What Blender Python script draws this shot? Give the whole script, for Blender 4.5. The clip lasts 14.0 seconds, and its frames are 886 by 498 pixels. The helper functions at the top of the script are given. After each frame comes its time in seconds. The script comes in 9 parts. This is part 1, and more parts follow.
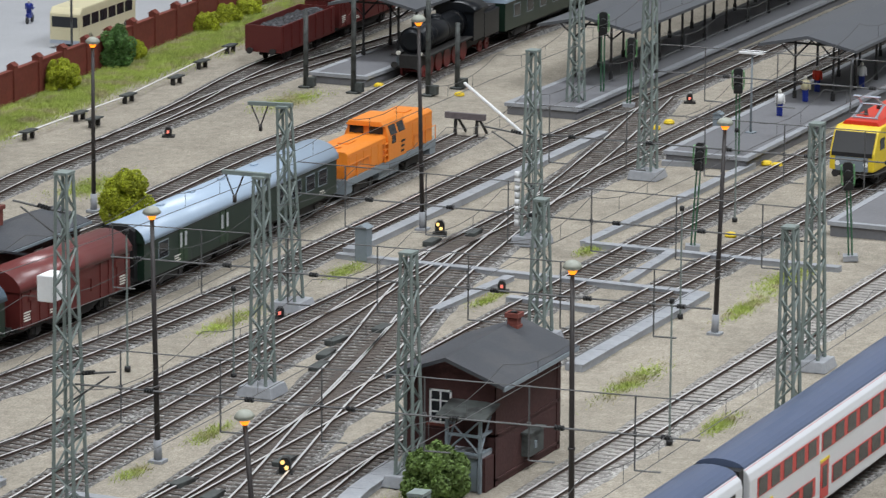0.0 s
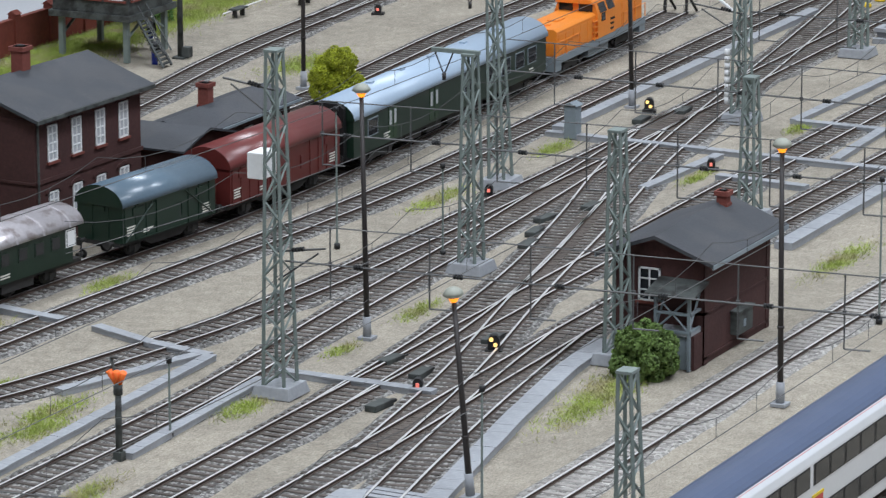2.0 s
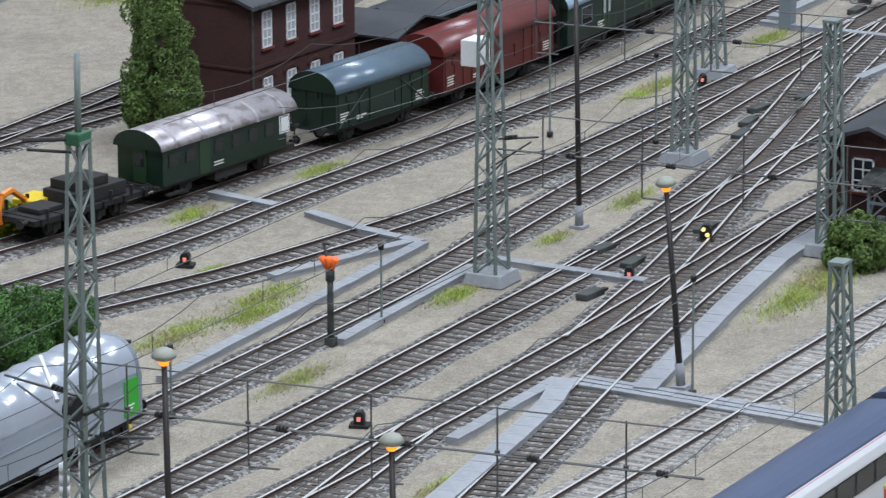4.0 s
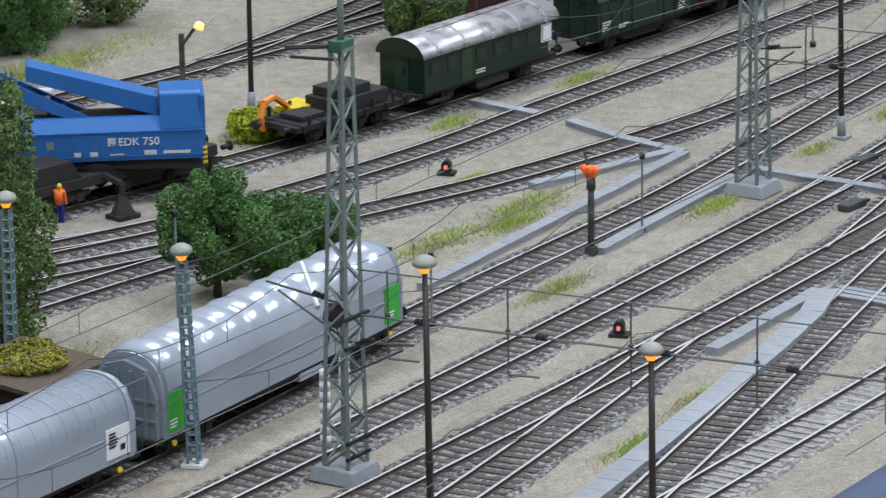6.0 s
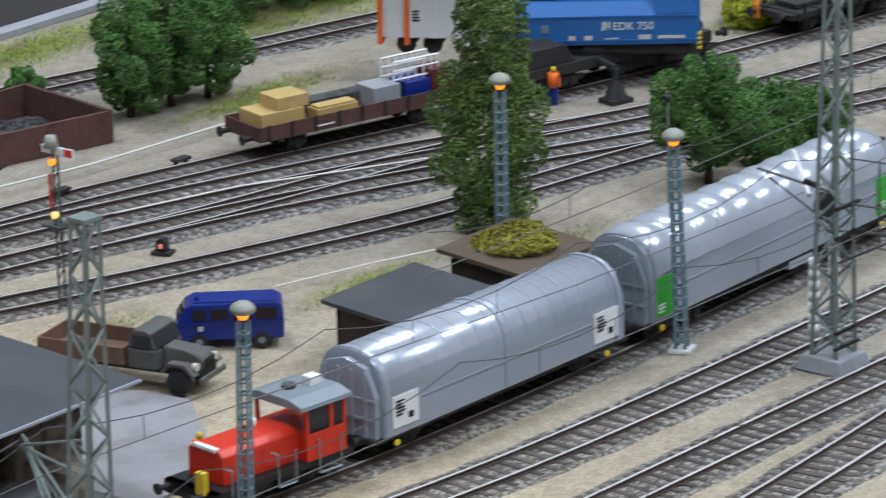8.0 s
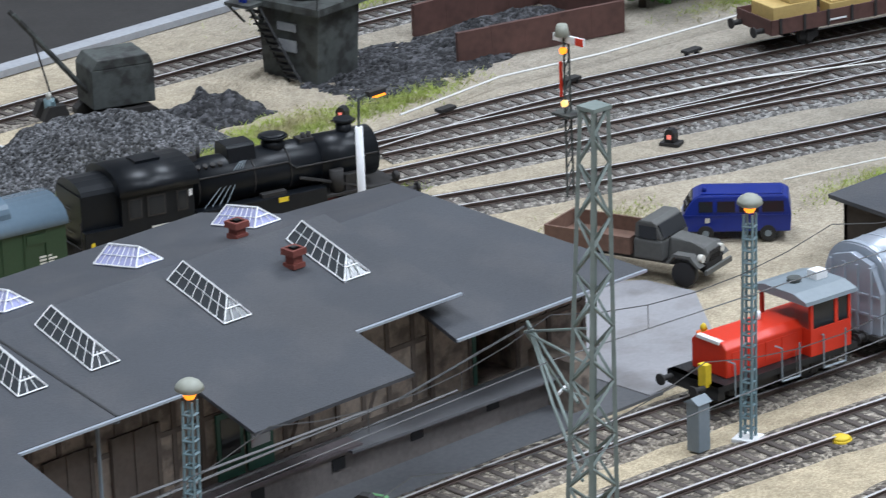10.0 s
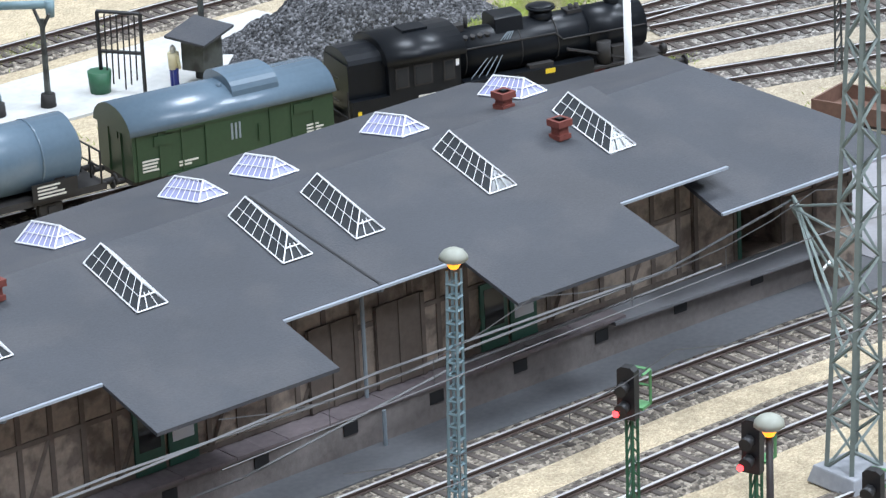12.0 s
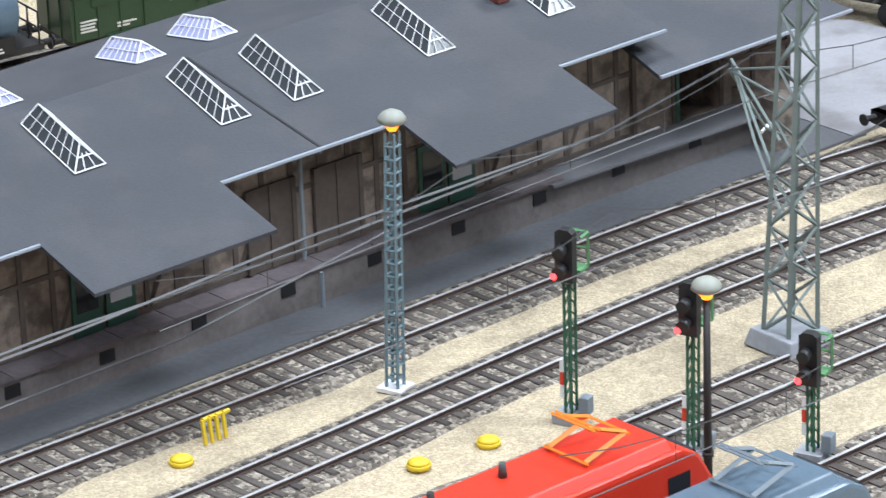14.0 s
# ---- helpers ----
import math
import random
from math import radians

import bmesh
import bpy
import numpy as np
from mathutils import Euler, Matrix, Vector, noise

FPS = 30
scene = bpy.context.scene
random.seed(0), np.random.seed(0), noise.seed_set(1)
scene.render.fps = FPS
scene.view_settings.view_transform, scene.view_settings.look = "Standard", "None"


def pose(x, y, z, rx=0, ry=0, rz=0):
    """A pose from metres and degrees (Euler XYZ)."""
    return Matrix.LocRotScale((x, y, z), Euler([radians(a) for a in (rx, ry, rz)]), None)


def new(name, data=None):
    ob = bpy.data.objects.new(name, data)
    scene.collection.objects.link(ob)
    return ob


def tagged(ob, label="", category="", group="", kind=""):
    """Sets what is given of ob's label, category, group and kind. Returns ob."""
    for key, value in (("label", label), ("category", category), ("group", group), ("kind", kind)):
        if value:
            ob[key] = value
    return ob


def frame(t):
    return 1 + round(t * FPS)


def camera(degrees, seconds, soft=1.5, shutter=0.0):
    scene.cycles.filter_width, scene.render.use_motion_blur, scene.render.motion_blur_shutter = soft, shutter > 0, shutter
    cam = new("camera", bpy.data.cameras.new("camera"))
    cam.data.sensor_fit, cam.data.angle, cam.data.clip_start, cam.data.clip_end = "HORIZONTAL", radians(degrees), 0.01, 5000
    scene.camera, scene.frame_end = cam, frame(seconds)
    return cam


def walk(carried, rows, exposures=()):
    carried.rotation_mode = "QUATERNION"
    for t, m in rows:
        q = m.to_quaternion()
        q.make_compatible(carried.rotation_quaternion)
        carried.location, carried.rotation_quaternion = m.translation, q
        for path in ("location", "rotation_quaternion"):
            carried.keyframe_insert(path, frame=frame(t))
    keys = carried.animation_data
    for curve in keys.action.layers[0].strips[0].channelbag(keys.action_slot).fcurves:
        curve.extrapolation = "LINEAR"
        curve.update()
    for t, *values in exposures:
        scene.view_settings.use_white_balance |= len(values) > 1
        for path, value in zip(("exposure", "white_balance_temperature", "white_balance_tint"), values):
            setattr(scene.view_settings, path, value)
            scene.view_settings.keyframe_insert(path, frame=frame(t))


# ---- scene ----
# A model railway in 1:87. The plan below is in metres of the prototype; K turns them into metres of the model.
K = 1 / 87
cam = camera(11.5, 14.0, 1.2, 0.3)
EYE = 53.09 * K
PATH = [
    (0.0, -66.37, -12.22, 0.39),
    (0.5, -65.64, -12.57, 0.35),
    (1.0, -64.95, -13.04, 0.21),
    (1.5, -64.29, -13.48, 0.09),
    (2.0, -63.58, -13.82, -0.11),
    (2.5, -62.92, -14.15, -0.27),
    (3.0, -62.23, -14.52, -0.17),
    (3.2, -61.95, -14.69, -0.24),
    (5.3, -58.47, -16.05, -0.49),
    (5.5, -58.10, -16.16, -0.66),
    (6.0, -57.18, -16.42, -0.81),
    (6.5, -56.21, -16.69, -0.95),
    (7.0, -54.77, -17.05, -0.96),
    (7.5, -52.88, -17.45, -1.39),
    (8.0, -50.47, -17.78, -1.51),
    (8.5, -48.22, -18.11, -1.46),
    (9.0, -46.32, -18.37, -1.64),
    (9.2, -45.67, -18.48, -1.87),
    (11.3, -40.71, -19.74, -2.60),
    (11.5, -40.37, -19.95, -2.69),
    (12.0, -39.73, -20.49, -2.78),
    (12.5, -39.43, -20.92, -2.90),
    (13.0, -39.14, -21.37, -2.89),
    (13.5, -39.56, -21.85, -2.49),
    (14.0, -40.51, -22.32, -2.30),
]
walk(cam, [(t, pose(0, 0, EYE, 0, 0, yaw) @ pose(0, 0, 0, 90 + pitch) @ pose(0, 0, 0, 0, 0, roll)) for t, yaw, pitch, roll in PATH],
     [(0.0, 0.36, 6250, 10), (1.5, 0.33, 6100, 10), (3.0, 0.33, 5800, 10), (6.5, 0.28, 5850, 10), (9.0, 0.22, 5850, 10), (11.3, 0.92, 5750, 10), (14.0, 0.96, 5800, 10)])

# ---- light: an exhibition hall with rows of ceiling panels ----
world = bpy.data.worlds.new("hall_air")
scene.world = world
world.use_nodes = True
world.node_tree.nodes["Background"].inputs[0].default_value = (0.75, 0.85, 1.0, 1)
world.node_tree.nodes["Background"].inputs[1].default_value = 0.25
scene.view_settings.exposure = 0.0
LAMP_SPOTS = [(-0.5, 0.2), (0.5, -0.8), (0.9, 1.9), (1.9, 0.1), (3.4, -0.2), (3.3, 1.9)]
for lx, ly in LAMP_SPOTS:
    lamp = new("ceiling_lamp_light", bpy.data.lights.new("ceiling_lamp_light", "AREA"))
    lamp.data.shape, lamp.data.size, lamp.data.size_y, lamp.data.energy = "RECTANGLE", 0.6, 0.6, 15 if lx < 0 else 25
    lamp.data.color = (0.95, 0.98, 1.0)
    lamp.matrix_world = pose(lx, ly, 2.28)

# ---- materials ----
def material(name, col, rough=0.6, metal=0.0, vary=0.12, fine=6.0, coarse=0.5, bump=0.0, other=None, mix=0.0, emit=0.0, rnd=0.0, island=0.0):
    """A procedural paint, stone or metal: two scales of noise on the colour, fine relief; other: a second colour in stains."""
    m = bpy.data.materials.new(name)
    m.use_nodes = True
    nt = m.node_tree
    n, l = nt.nodes, nt.links
    b = n["Principled BSDF"]
    b.inputs["Roughness"].default_value = rough
    b.inputs["Metallic"].default_value = metal
    tc = n.new("ShaderNodeTexCoord")
    def noise_tex(scale, detail=4.0):
        t = n.new("ShaderNodeTexNoise")
        t.inputs["Scale"].default_value = scale * 87
        t.inputs["Detail"].default_value = detail
        l.new(tc.outputs["Object"], t.inputs["Vector"])
        return t
    f, c = noise_tex(fine, 5), noise_tex(coarse, 4)
    add = n.new("ShaderNodeMath"); add.operation = "ADD"
    l.new(f.outputs["Fac"], add.inputs[0]); l.new(c.outputs["Fac"], add.inputs[1])
    mr = n.new("ShaderNodeMapRange")
    mr.inputs["From Min"].default_value, mr.inputs["From Max"].default_value = 0.6, 1.4
    mr.inputs["To Min"].default_value, mr.inputs["To Max"].default_value = 1 - vary, 1 + vary
    l.new(add.outputs[0], mr.inputs["Value"])
    val = mr.outputs["Result"]
    if rnd:
        oi = n.new("ShaderNodeObjectInfo")
        m2 = n.new("ShaderNodeMapRange")
        m2.inputs["To Min"].default_value, m2.inputs["To Max"].default_value = 1 - rnd, 1 + rnd
        l.new(oi.outputs["Random"], m2.inputs["Value"])
        mu = n.new("ShaderNodeMath"); mu.operation = "MULTIPLY"
        l.new(val, mu.inputs[0]); l.new(m2.outputs["Result"], mu.inputs[1])
        val = mu.outputs[0]
    if island:
        geo = n.new("ShaderNodeNewGeometry")
        m3 = n.new("ShaderNodeMapRange")
        m3.inputs["To Min"].default_value, m3.inputs["To Max"].default_value = 1 - island, 1 + island
        l.new(geo.outputs["Random Per Island"], m3.inputs["Value"])
        mu = n.new("ShaderNodeMath"); mu.operation = "MULTIPLY"
        l.new(val, mu.inputs[0]); l.new(m3.outputs["Result"], mu.inputs[1])
        val = mu.outputs[0]
    base = n.new("ShaderNodeMix"); base.data_type = "RGBA"
    base.inputs["A"].default_value = (*col, 1)
    base.inputs["B"].default_value = (*(other or col), 1)
    base.inputs["Factor"].default_value = 0
    if other:
        st = noise_tex(coarse * 1.7, 6)
        sr = n.new("ShaderNodeMapRange")
        sr.inputs["From Min"].default_value, sr.inputs["From Max"].default_value = 0.58 - 0.2 * mix, 0.72 - 0.2 * mix
        l.new(st.outputs["Fac"], sr.inputs["Value"])
        l.new(sr.outputs["Result"], base.inputs["Factor"])
    hsv = n.new("ShaderNodeHueSaturation")
    l.new(base.outputs["Result"], hsv.inputs["Color"]); l.new(val, hsv.inputs["Value"])
    l.new(hsv.outputs["Color"], b.inputs["Base Color"])
    if bump:
        bp = n.new("ShaderNodeBump")
        bp.inputs["Strength"].default_value, bp.inputs["Distance"].default_value = bump, 0.0008
        l.new(f.outputs["Fac"], bp.inputs["Height"])
        l.new(bp.outputs["Normal"], b.inputs["Normal"])
    if emit:
        b.inputs["Emission Color"].default_value = (*col, 1)
        b.inputs["Emission Strength"].default_value = emit
    return m


def gravel(name, a, b2, c2, scale, bump, west=None):
    """Loose grains: cells of three tones with dark gaps, drifting in large soft patches."""
    m = bpy.data.materials.new(name)
    m.use_nodes = True
    nt = m.node_tree
    n, l = nt.nodes, nt.links
    b = n["Principled BSDF"]
    b.inputs["Roughness"].default_value = 0.95
    tc = n.new("ShaderNodeTexCoord")
    v = n.new("ShaderNodeTexVoronoi")
    v.inputs["Scale"].default_value = scale * 87
    l.new(tc.outputs["Object"], v.inputs["Vector"])
    ramp = n.new("ShaderNodeValToRGB")
    sep = n.new("ShaderNodeSeparateColor")
    l.new(v.outputs["Color"], sep.inputs[0]); l.new(sep.outputs[0], ramp.inputs["Fac"])
    e = ramp.color_ramp.elements
    e[0].position, e[0].color = 0.0, (*a, 1)
    e[1].position, e[1].color = 1.0, (*c2, 1)
    k = e.new(0.55); k.color = (*b2, 1)
    big = n.new("ShaderNodeTexNoise"); big.inputs["Scale"].default_value = 0.16 * 87; big.inputs["Detail"].default_value = 6
    mid = n.new("ShaderNodeTexNoise"); mid.inputs["Scale"].default_value = 1.4 * 87; mid.inputs["Detail"].default_value = 5
    for t in (big, mid):
        l.new(tc.outputs["Object"], t.inputs["Vector"])
    s = n.new("ShaderNodeMath"); s.operation = "ADD"
    l.new(big.outputs["Fac"], s.inputs[0]); l.new(mid.outputs["Fac"], s.inputs[1])
    mr = n.new("ShaderNodeMapRange")
    mr.inputs["From Min"].default_value, mr.inputs["From Max"].default_value = 0.65, 1.35
    mr.inputs["To Min"].default_value, mr.inputs["To Max"].default_value = 0.74, 1.2
    l.new(s.outputs[0], mr.inputs["Value"])
    hsv = n.new("ShaderNodeHueSaturation")
    l.new(ramp.outputs["Color"], hsv.inputs["Color"]); l.new(mr.outputs["Result"], hsv.inputs["Value"])
    out = hsv.outputs["Color"]
    if west:
        # the western end of the yard is strewn with a paler, yellower grit
        sx = n.new("ShaderNodeSeparateXYZ")
        l.new(tc.outputs["Object"], sx.inputs[0])
        wob = n.new("ShaderNodeMath"); wob.operation = "MULTIPLY_ADD"
        wob.inputs[1].default_value = 0.12
        l.new(big.outputs["Fac"], wob.inputs[0]); l.new(sx.outputs["X"], wob.inputs[2])
        wr = n.new("ShaderNodeMapRange")
        wr.inputs["From Min"].default_value, wr.inputs["From Max"].default_value = 1.52, 1.2
        l.new(wob.outputs[0], wr.inputs["Value"])
        mx = n.new("ShaderNodeMix"); mx.data_type = "RGBA"; mx.blend_type = "MULTIPLY"
        mx.inputs["B"].default_value = (*west, 1)
        l.new(wr.outputs["Result"], mx.inputs["Factor"]); l.new(out, mx.inputs["A"])
        out = mx.outputs["Result"]
    l.new(out, b.inputs["Base Color"])
    bp = n.new("ShaderNodeBump")
    bp.inputs["Strength"].default_value, bp.inputs["Distance"].default_value = bump, 0.0012
    bp.invert = True
    l.new(v.outputs["Distance"], bp.inputs["Height"]); l.new(bp.outputs["Normal"], b.inputs["Normal"])
    return m


def glass(name, col, rough=0.05):
    m = material(name, col, rough, vary=0.03)
    m.node_tree.nodes["Principled BSDF"].inputs["Specular IOR Level"].default_value = 0.35
    return m


SAND = gravel("sandy_ground", (0.24, 0.208, 0.165), (0.32, 0.284, 0.228), (0.39, 0.352, 0.288), 15.0, 0.45, (1.5, 1.4, 1.17))
BALLAST = gravel("grey_ballast", (0.06, 0.057, 0.053), (0.17, 0.16, 0.152), (0.38, 0.37, 0.35), 8.0, 0.9, (1.15, 1.04, 0.88))
PALE_BALLAST = gravel("pale_ballast", (0.16, 0.15, 0.14), (0.29, 0.275, 0.255), (0.46, 0.44, 0.41), 7.0, 1.0)
COAL = gravel("coal", (0.012, 0.012, 0.013), (0.034, 0.034, 0.037), (0.10, 0.10, 0.108), 5.0, 1.0)
SLAG = gravel("grey_slag", (0.02, 0.02, 0.021), (0.075, 0.075, 0.078), (0.22, 0.22, 0.23), 9.0, 1.0)
SLEEPER = material("weathered_sleeper", (0.085, 0.07, 0.06), 0.85, vary=0.3, fine=9, coarse=1.2, bump=0.4, rnd=0.35)
SLEEPER_PALE = material("pale_concrete_sleeper", (0.30, 0.28, 0.26), 0.85, vary=0.2, fine=9, coarse=1.2, bump=0.3, rnd=0.15)
RUST = material("rusty_rail_side", (0.075, 0.050, 0.040), 0.7, vary=0.3, fine=4, coarse=0.8)
STEEL = material("polished_rail_head", (0.70, 0.69, 0.68), 0.32, 0.45, vary=0.15, fine=0.8, coarse=0.15)
CONCRETE = material("grey_concrete", (0.30, 0.31, 0.33), 0.8, vary=0.16, fine=5, coarse=0.6, bump=0.15, rnd=0.06)
PLATFORM = material("platform_paving", (0.15, 0.15, 0.16), 0.75, vary=0.12, fine=4, coarse=0.3, bump=0.1)
MAST = material("grey_green_mast_paint", (0.18, 0.215, 0.20), 0.55, vary=0.16, fine=5, coarse=0.9)
MAST_BLUE = material("blue_grey_lamp_paint", (0.16, 0.235, 0.26), 0.5, vary=0.12)
SIGNAL_GREEN = material("green_signal_mast", (0.035, 0.115, 0.06), 0.5, vary=0.15)
CAGE_GREEN = material("light_green_cage", (0.11, 0.27, 0.11), 0.5, vary=0.15)
BLACK = material("matt_black", (0.012, 0.012, 0.013), 0.5, vary=0.25)
SOOT = material("sooty_underframe", (0.022, 0.020, 0.019), 0.75, vary=0.35, fine=5)
DARK_POLE = material("dark_brown_pole", (0.026, 0.021, 0.02), 0.5, vary=0.2)
WIRE = material("grey_wire", (0.085, 0.085, 0.085), 0.5, vary=0.1)
WHITE = material("white_paint", (0.78, 0.78, 0.78), 0.5, vary=0.06)
CREAM = material("cream_lettering", (0.6, 0.58, 0.52), 0.6, vary=0.05)
LAMP_CAP = material("grey_green_lamp_cap", (0.30, 0.31, 0.26), 0.5, vary=0.1)
AMBER = material("amber_lamp_glow", (1.0, 0.27, 0.01), 0.4, emit=1.3)
WARM = material("warm_lamp_glow", (1.0, 0.66, 0.2), 0.4, emit=0.8)
DWARF_LENS = material("dim_red_lens", (0.9, 0.22, 0.16), 0.3, emit=0.5)
RED_GLOW = material("red_signal_glow", (1.0, 0.03, 0.03), 0.4, emit=3.5)
YELLOW = material("yellow_paint", (0.72, 0.52, 0.02), 0.5, vary=0.1)
ORANGE = material("orange_paint", (0.78, 0.24, 0.025), 0.4, vary=0.06, coarse=0.4)
ORANGE_VEST = material("orange_vest", (0.85, 0.16, 0.02), 0.6, vary=0.05)
COACH_GREEN = material("dark_bottle_green_paint", (0.009, 0.024, 0.015), 0.36, vary=0.15)
VAN_GREEN = material("green_van_paint", (0.022, 0.05, 0.022), 0.45, vary=0.15)
OXIDE = material("oxide_red_paint", (0.10, 0.017, 0.015), 0.42, vary=0.12)
ROOF_OXIDE = material("oxide_red_roof", (0.15, 0.035, 0.033), 0.3, vary=0.10)
ROOF_BLUE = material("pale_blue_grey_roof", (0.36, 0.45, 0.56), 0.34, vary=0.06)
ROOF_STEEL = material("blue_grey_metal_roof", (0.11, 0.155, 0.20), 0.27, vary=0.08)
ROOF_ALU = material("dull_silver_canvas_roof", (0.50, 0.47, 0.49), 0.33, 0.35, vary=0.16, coarse=0.9, other=(0.30, 0.26, 0.26), mix=0.3)
DOCK = material("grey_brown_dock_brick", (0.17, 0.152, 0.142), 0.85, vary=0.25, fine=5, bump=0.3)
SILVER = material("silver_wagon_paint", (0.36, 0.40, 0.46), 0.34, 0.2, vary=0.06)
SILVER_ROOF = material("paler_silver_hood_top", (0.50, 0.54, 0.61), 0.24, 0.35, vary=0.05)
BUFFER_GREY = material("buffer_grey_paint", (0.20, 0.235, 0.26), 0.5, vary=0.1)
GREEN_PANEL = material("bright_green_panel", (0.05, 0.42, 0.03), 0.45, vary=0.05)
RED = material("bright_red_paint", (0.62, 0.035, 0.012), 0.35, vary=0.06)
BLUE = material("crane_blue_paint", (0.03, 0.14, 0.41), 0.4, vary=0.07, coarse=0.3)
VAN_BLUE = material("deep_blue_paint", (0.008, 0.022, 0.20), 0.3, vary=0.08)
BRICK = material("dark_red_brick", (0.055, 0.020, 0.018), 0.85, vary=0.28, fine=5, coarse=0.7, bump=0.3)
BRICK_WALL = material("red_brick_wall", (0.16, 0.035, 0.022), 0.8, vary=0.22, fine=4, coarse=0.5, bump=0.2)
BRICK_CHIMNEY = material("chimney_brick", (0.17, 0.045, 0.033), 0.8, vary=0.25, fine=6, bump=0.3)
FELT = material("dark_roofing_felt", (0.046, 0.049, 0.057), 0.7, vary=0.2, fine=12, coarse=0.25, bump=0.25, other=(0.057, 0.058, 0.064), mix=0.6)
TIMBER = material("dark_brown_timber", (0.045, 0.036, 0.03), 0.8, vary=0.25, fine=5)
INFILL = material("brown_brick_infill", (0.24, 0.196, 0.158), 0.85, vary=0.25, fine=6, coarse=0.8, bump=0.3, other=(0.11, 0.088, 0.072), mix=0.6)
SHED_TIMBER = material("weathered_brown_timber", (0.10, 0.08, 0.066), 0.8, vary=0.25, fine=5, coarse=0.8)
PLANK = material("grey_brown_planks", (0.15, 0.125, 0.13), 0.8, vary=0.25, fine=4, rnd=0.15)
PALE_WIRE = material("pale_signal_wire", (0.62, 0.61, 0.58), 0.6, vary=0.08)
WHEEL_RED = material("dull_red_wheels", (0.13, 0.012, 0.01), 0.55, vary=0.2)
RUST_BED = material("rusty_brown_load_bed", (0.15, 0.085, 0.06), 0.8, vary=0.3, fine=5, coarse=0.8)
APRON = material("worn_grey_asphalt", (0.27, 0.265, 0.275), 0.75, vary=0.12, fine=6, coarse=0.3, other=(0.21, 0.2, 0.2), mix=0.4)
ASPHALT = material("dark_asphalt", (0.115, 0.118, 0.125), 0.7, vary=0.2, fine=5, coarse=0.25)
ROAD = material("grey_road", (0.36, 0.365, 0.38), 0.7, vary=0.1, fine=5, coarse=0.2)
DOOR_GREEN = material("green_door_paint", (0.02, 0.075, 0.05), 0.5, vary=0.15)
DARK_GLASS = glass("dark_window_glass", (0.02, 0.022, 0.025))
PALE_GLASS = glass("curtained_window", (0.45, 0.46, 0.48), 0.2)
# far-slope panes: the ceiling's reflection is put into the glass colour as lavender
SKY_REFLECT = glass("painted_reflection_skylight_glass", (0.36, 0.37, 0.58), 0.15)
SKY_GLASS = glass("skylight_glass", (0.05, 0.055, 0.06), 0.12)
IVORY = material("ivory_paint", (0.62, 0.56, 0.36), 0.4, vary=0.05)
DD_WHITE = material("train_white_paint", (0.62, 0.63, 0.65), 0.3, vary=0.04)
DD_ROOF = material("train_blue_grey_roof", (0.085, 0.11, 0.18), 0.28, vary=0.08)
DD_RED = material("train_red_paint", (0.52, 0.035, 0.03), 0.35, vary=0.05)
STEAM_BLACK = material("steam_loco_black", (0.006, 0.0075, 0.010), 0.45, vary=0.25)
STEAM_BLACK.node_tree.nodes["Principled BSDF"].inputs["Specular IOR Level"].default_value = 0.28
STEAM_BLACK.node_tree.nodes["Principled BSDF"].inputs["Roughness"].default_value = 0.36
LEAF = material("leaf_green", (0.095, 0.20, 0.046), 0.7, vary=0.35, fine=2.0, coarse=0.5, island=0.45)
LEAF_LIGHT = material("light_leaf_green", (0.36, 0.40, 0.02), 0.7, vary=0.3, fine=2.0, island=0.35)
LEAF_DARK = material("dark_poplar_green", (0.13, 0.20, 0.048), 0.75, vary=0.35, fine=2.0, island=0.45)
GRASS = material("grass_fibre", (0.33, 0.40, 0.08), 0.8, vary=0.35, fine=1.5, coarse=0.25, other=(0.36, 0.33, 0.16), mix=0.5)
MOSS = material("yellow_moss", (0.26, 0.24, 0.03), 0.9, vary=0.4, fine=2)
BARK = material("bark", (0.06, 0.045, 0.035), 0.9, vary=0.2)
EARTH = material("brown_earth", (0.10, 0.072, 0.05), 0.95, vary=0.2, fine=4, coarse=0.6, bump=0.4)
GREY_LORRY = material("grey_lorry_paint", (0.085, 0.085, 0.08), 0.6, vary=0.2)
WOOD = material("yellow_wood", (0.50, 0.36, 0.13), 0.6, vary=0.15)
HALL = material("hall_wall_paint", (0.74, 0.73, 0.72), 0.8, vary=0.05)
HALL_FLOOR = material("hall_carpet", (0.12, 0.11, 0.11), 0.9, vary=0.1)
RUSTED = material("rusted_sheet", (0.085, 0.04, 0.032), 0.75, vary=0.35, fine=3, coarse=0.5)
TOWER_GREY = material("sooty_grey_tower", (0.065, 0.072, 0.068), 0.7, vary=0.3, coarse=0.9, other=(0.026, 0.026, 0.025), mix=0.55)

# ---- building helpers ----
GZ = -0.25          # the ground lies this far under the rail heads


def box(bm, x0, x1, y0, y1, z0, z1, mi=0):
    vs = [bm.verts.new((x, y, z)) for x in (x0, x1) for y in (y0, y1) for z in (z0, z1)]
    for f in ((0, 1, 3, 2), (4, 6, 7, 5), (0, 4, 5, 1), (2, 3, 7, 6), (0, 2, 6, 4), (1, 5, 7, 3)):
        bm.faces.new([vs[i] for i in f]).material_index = mi
    return vs


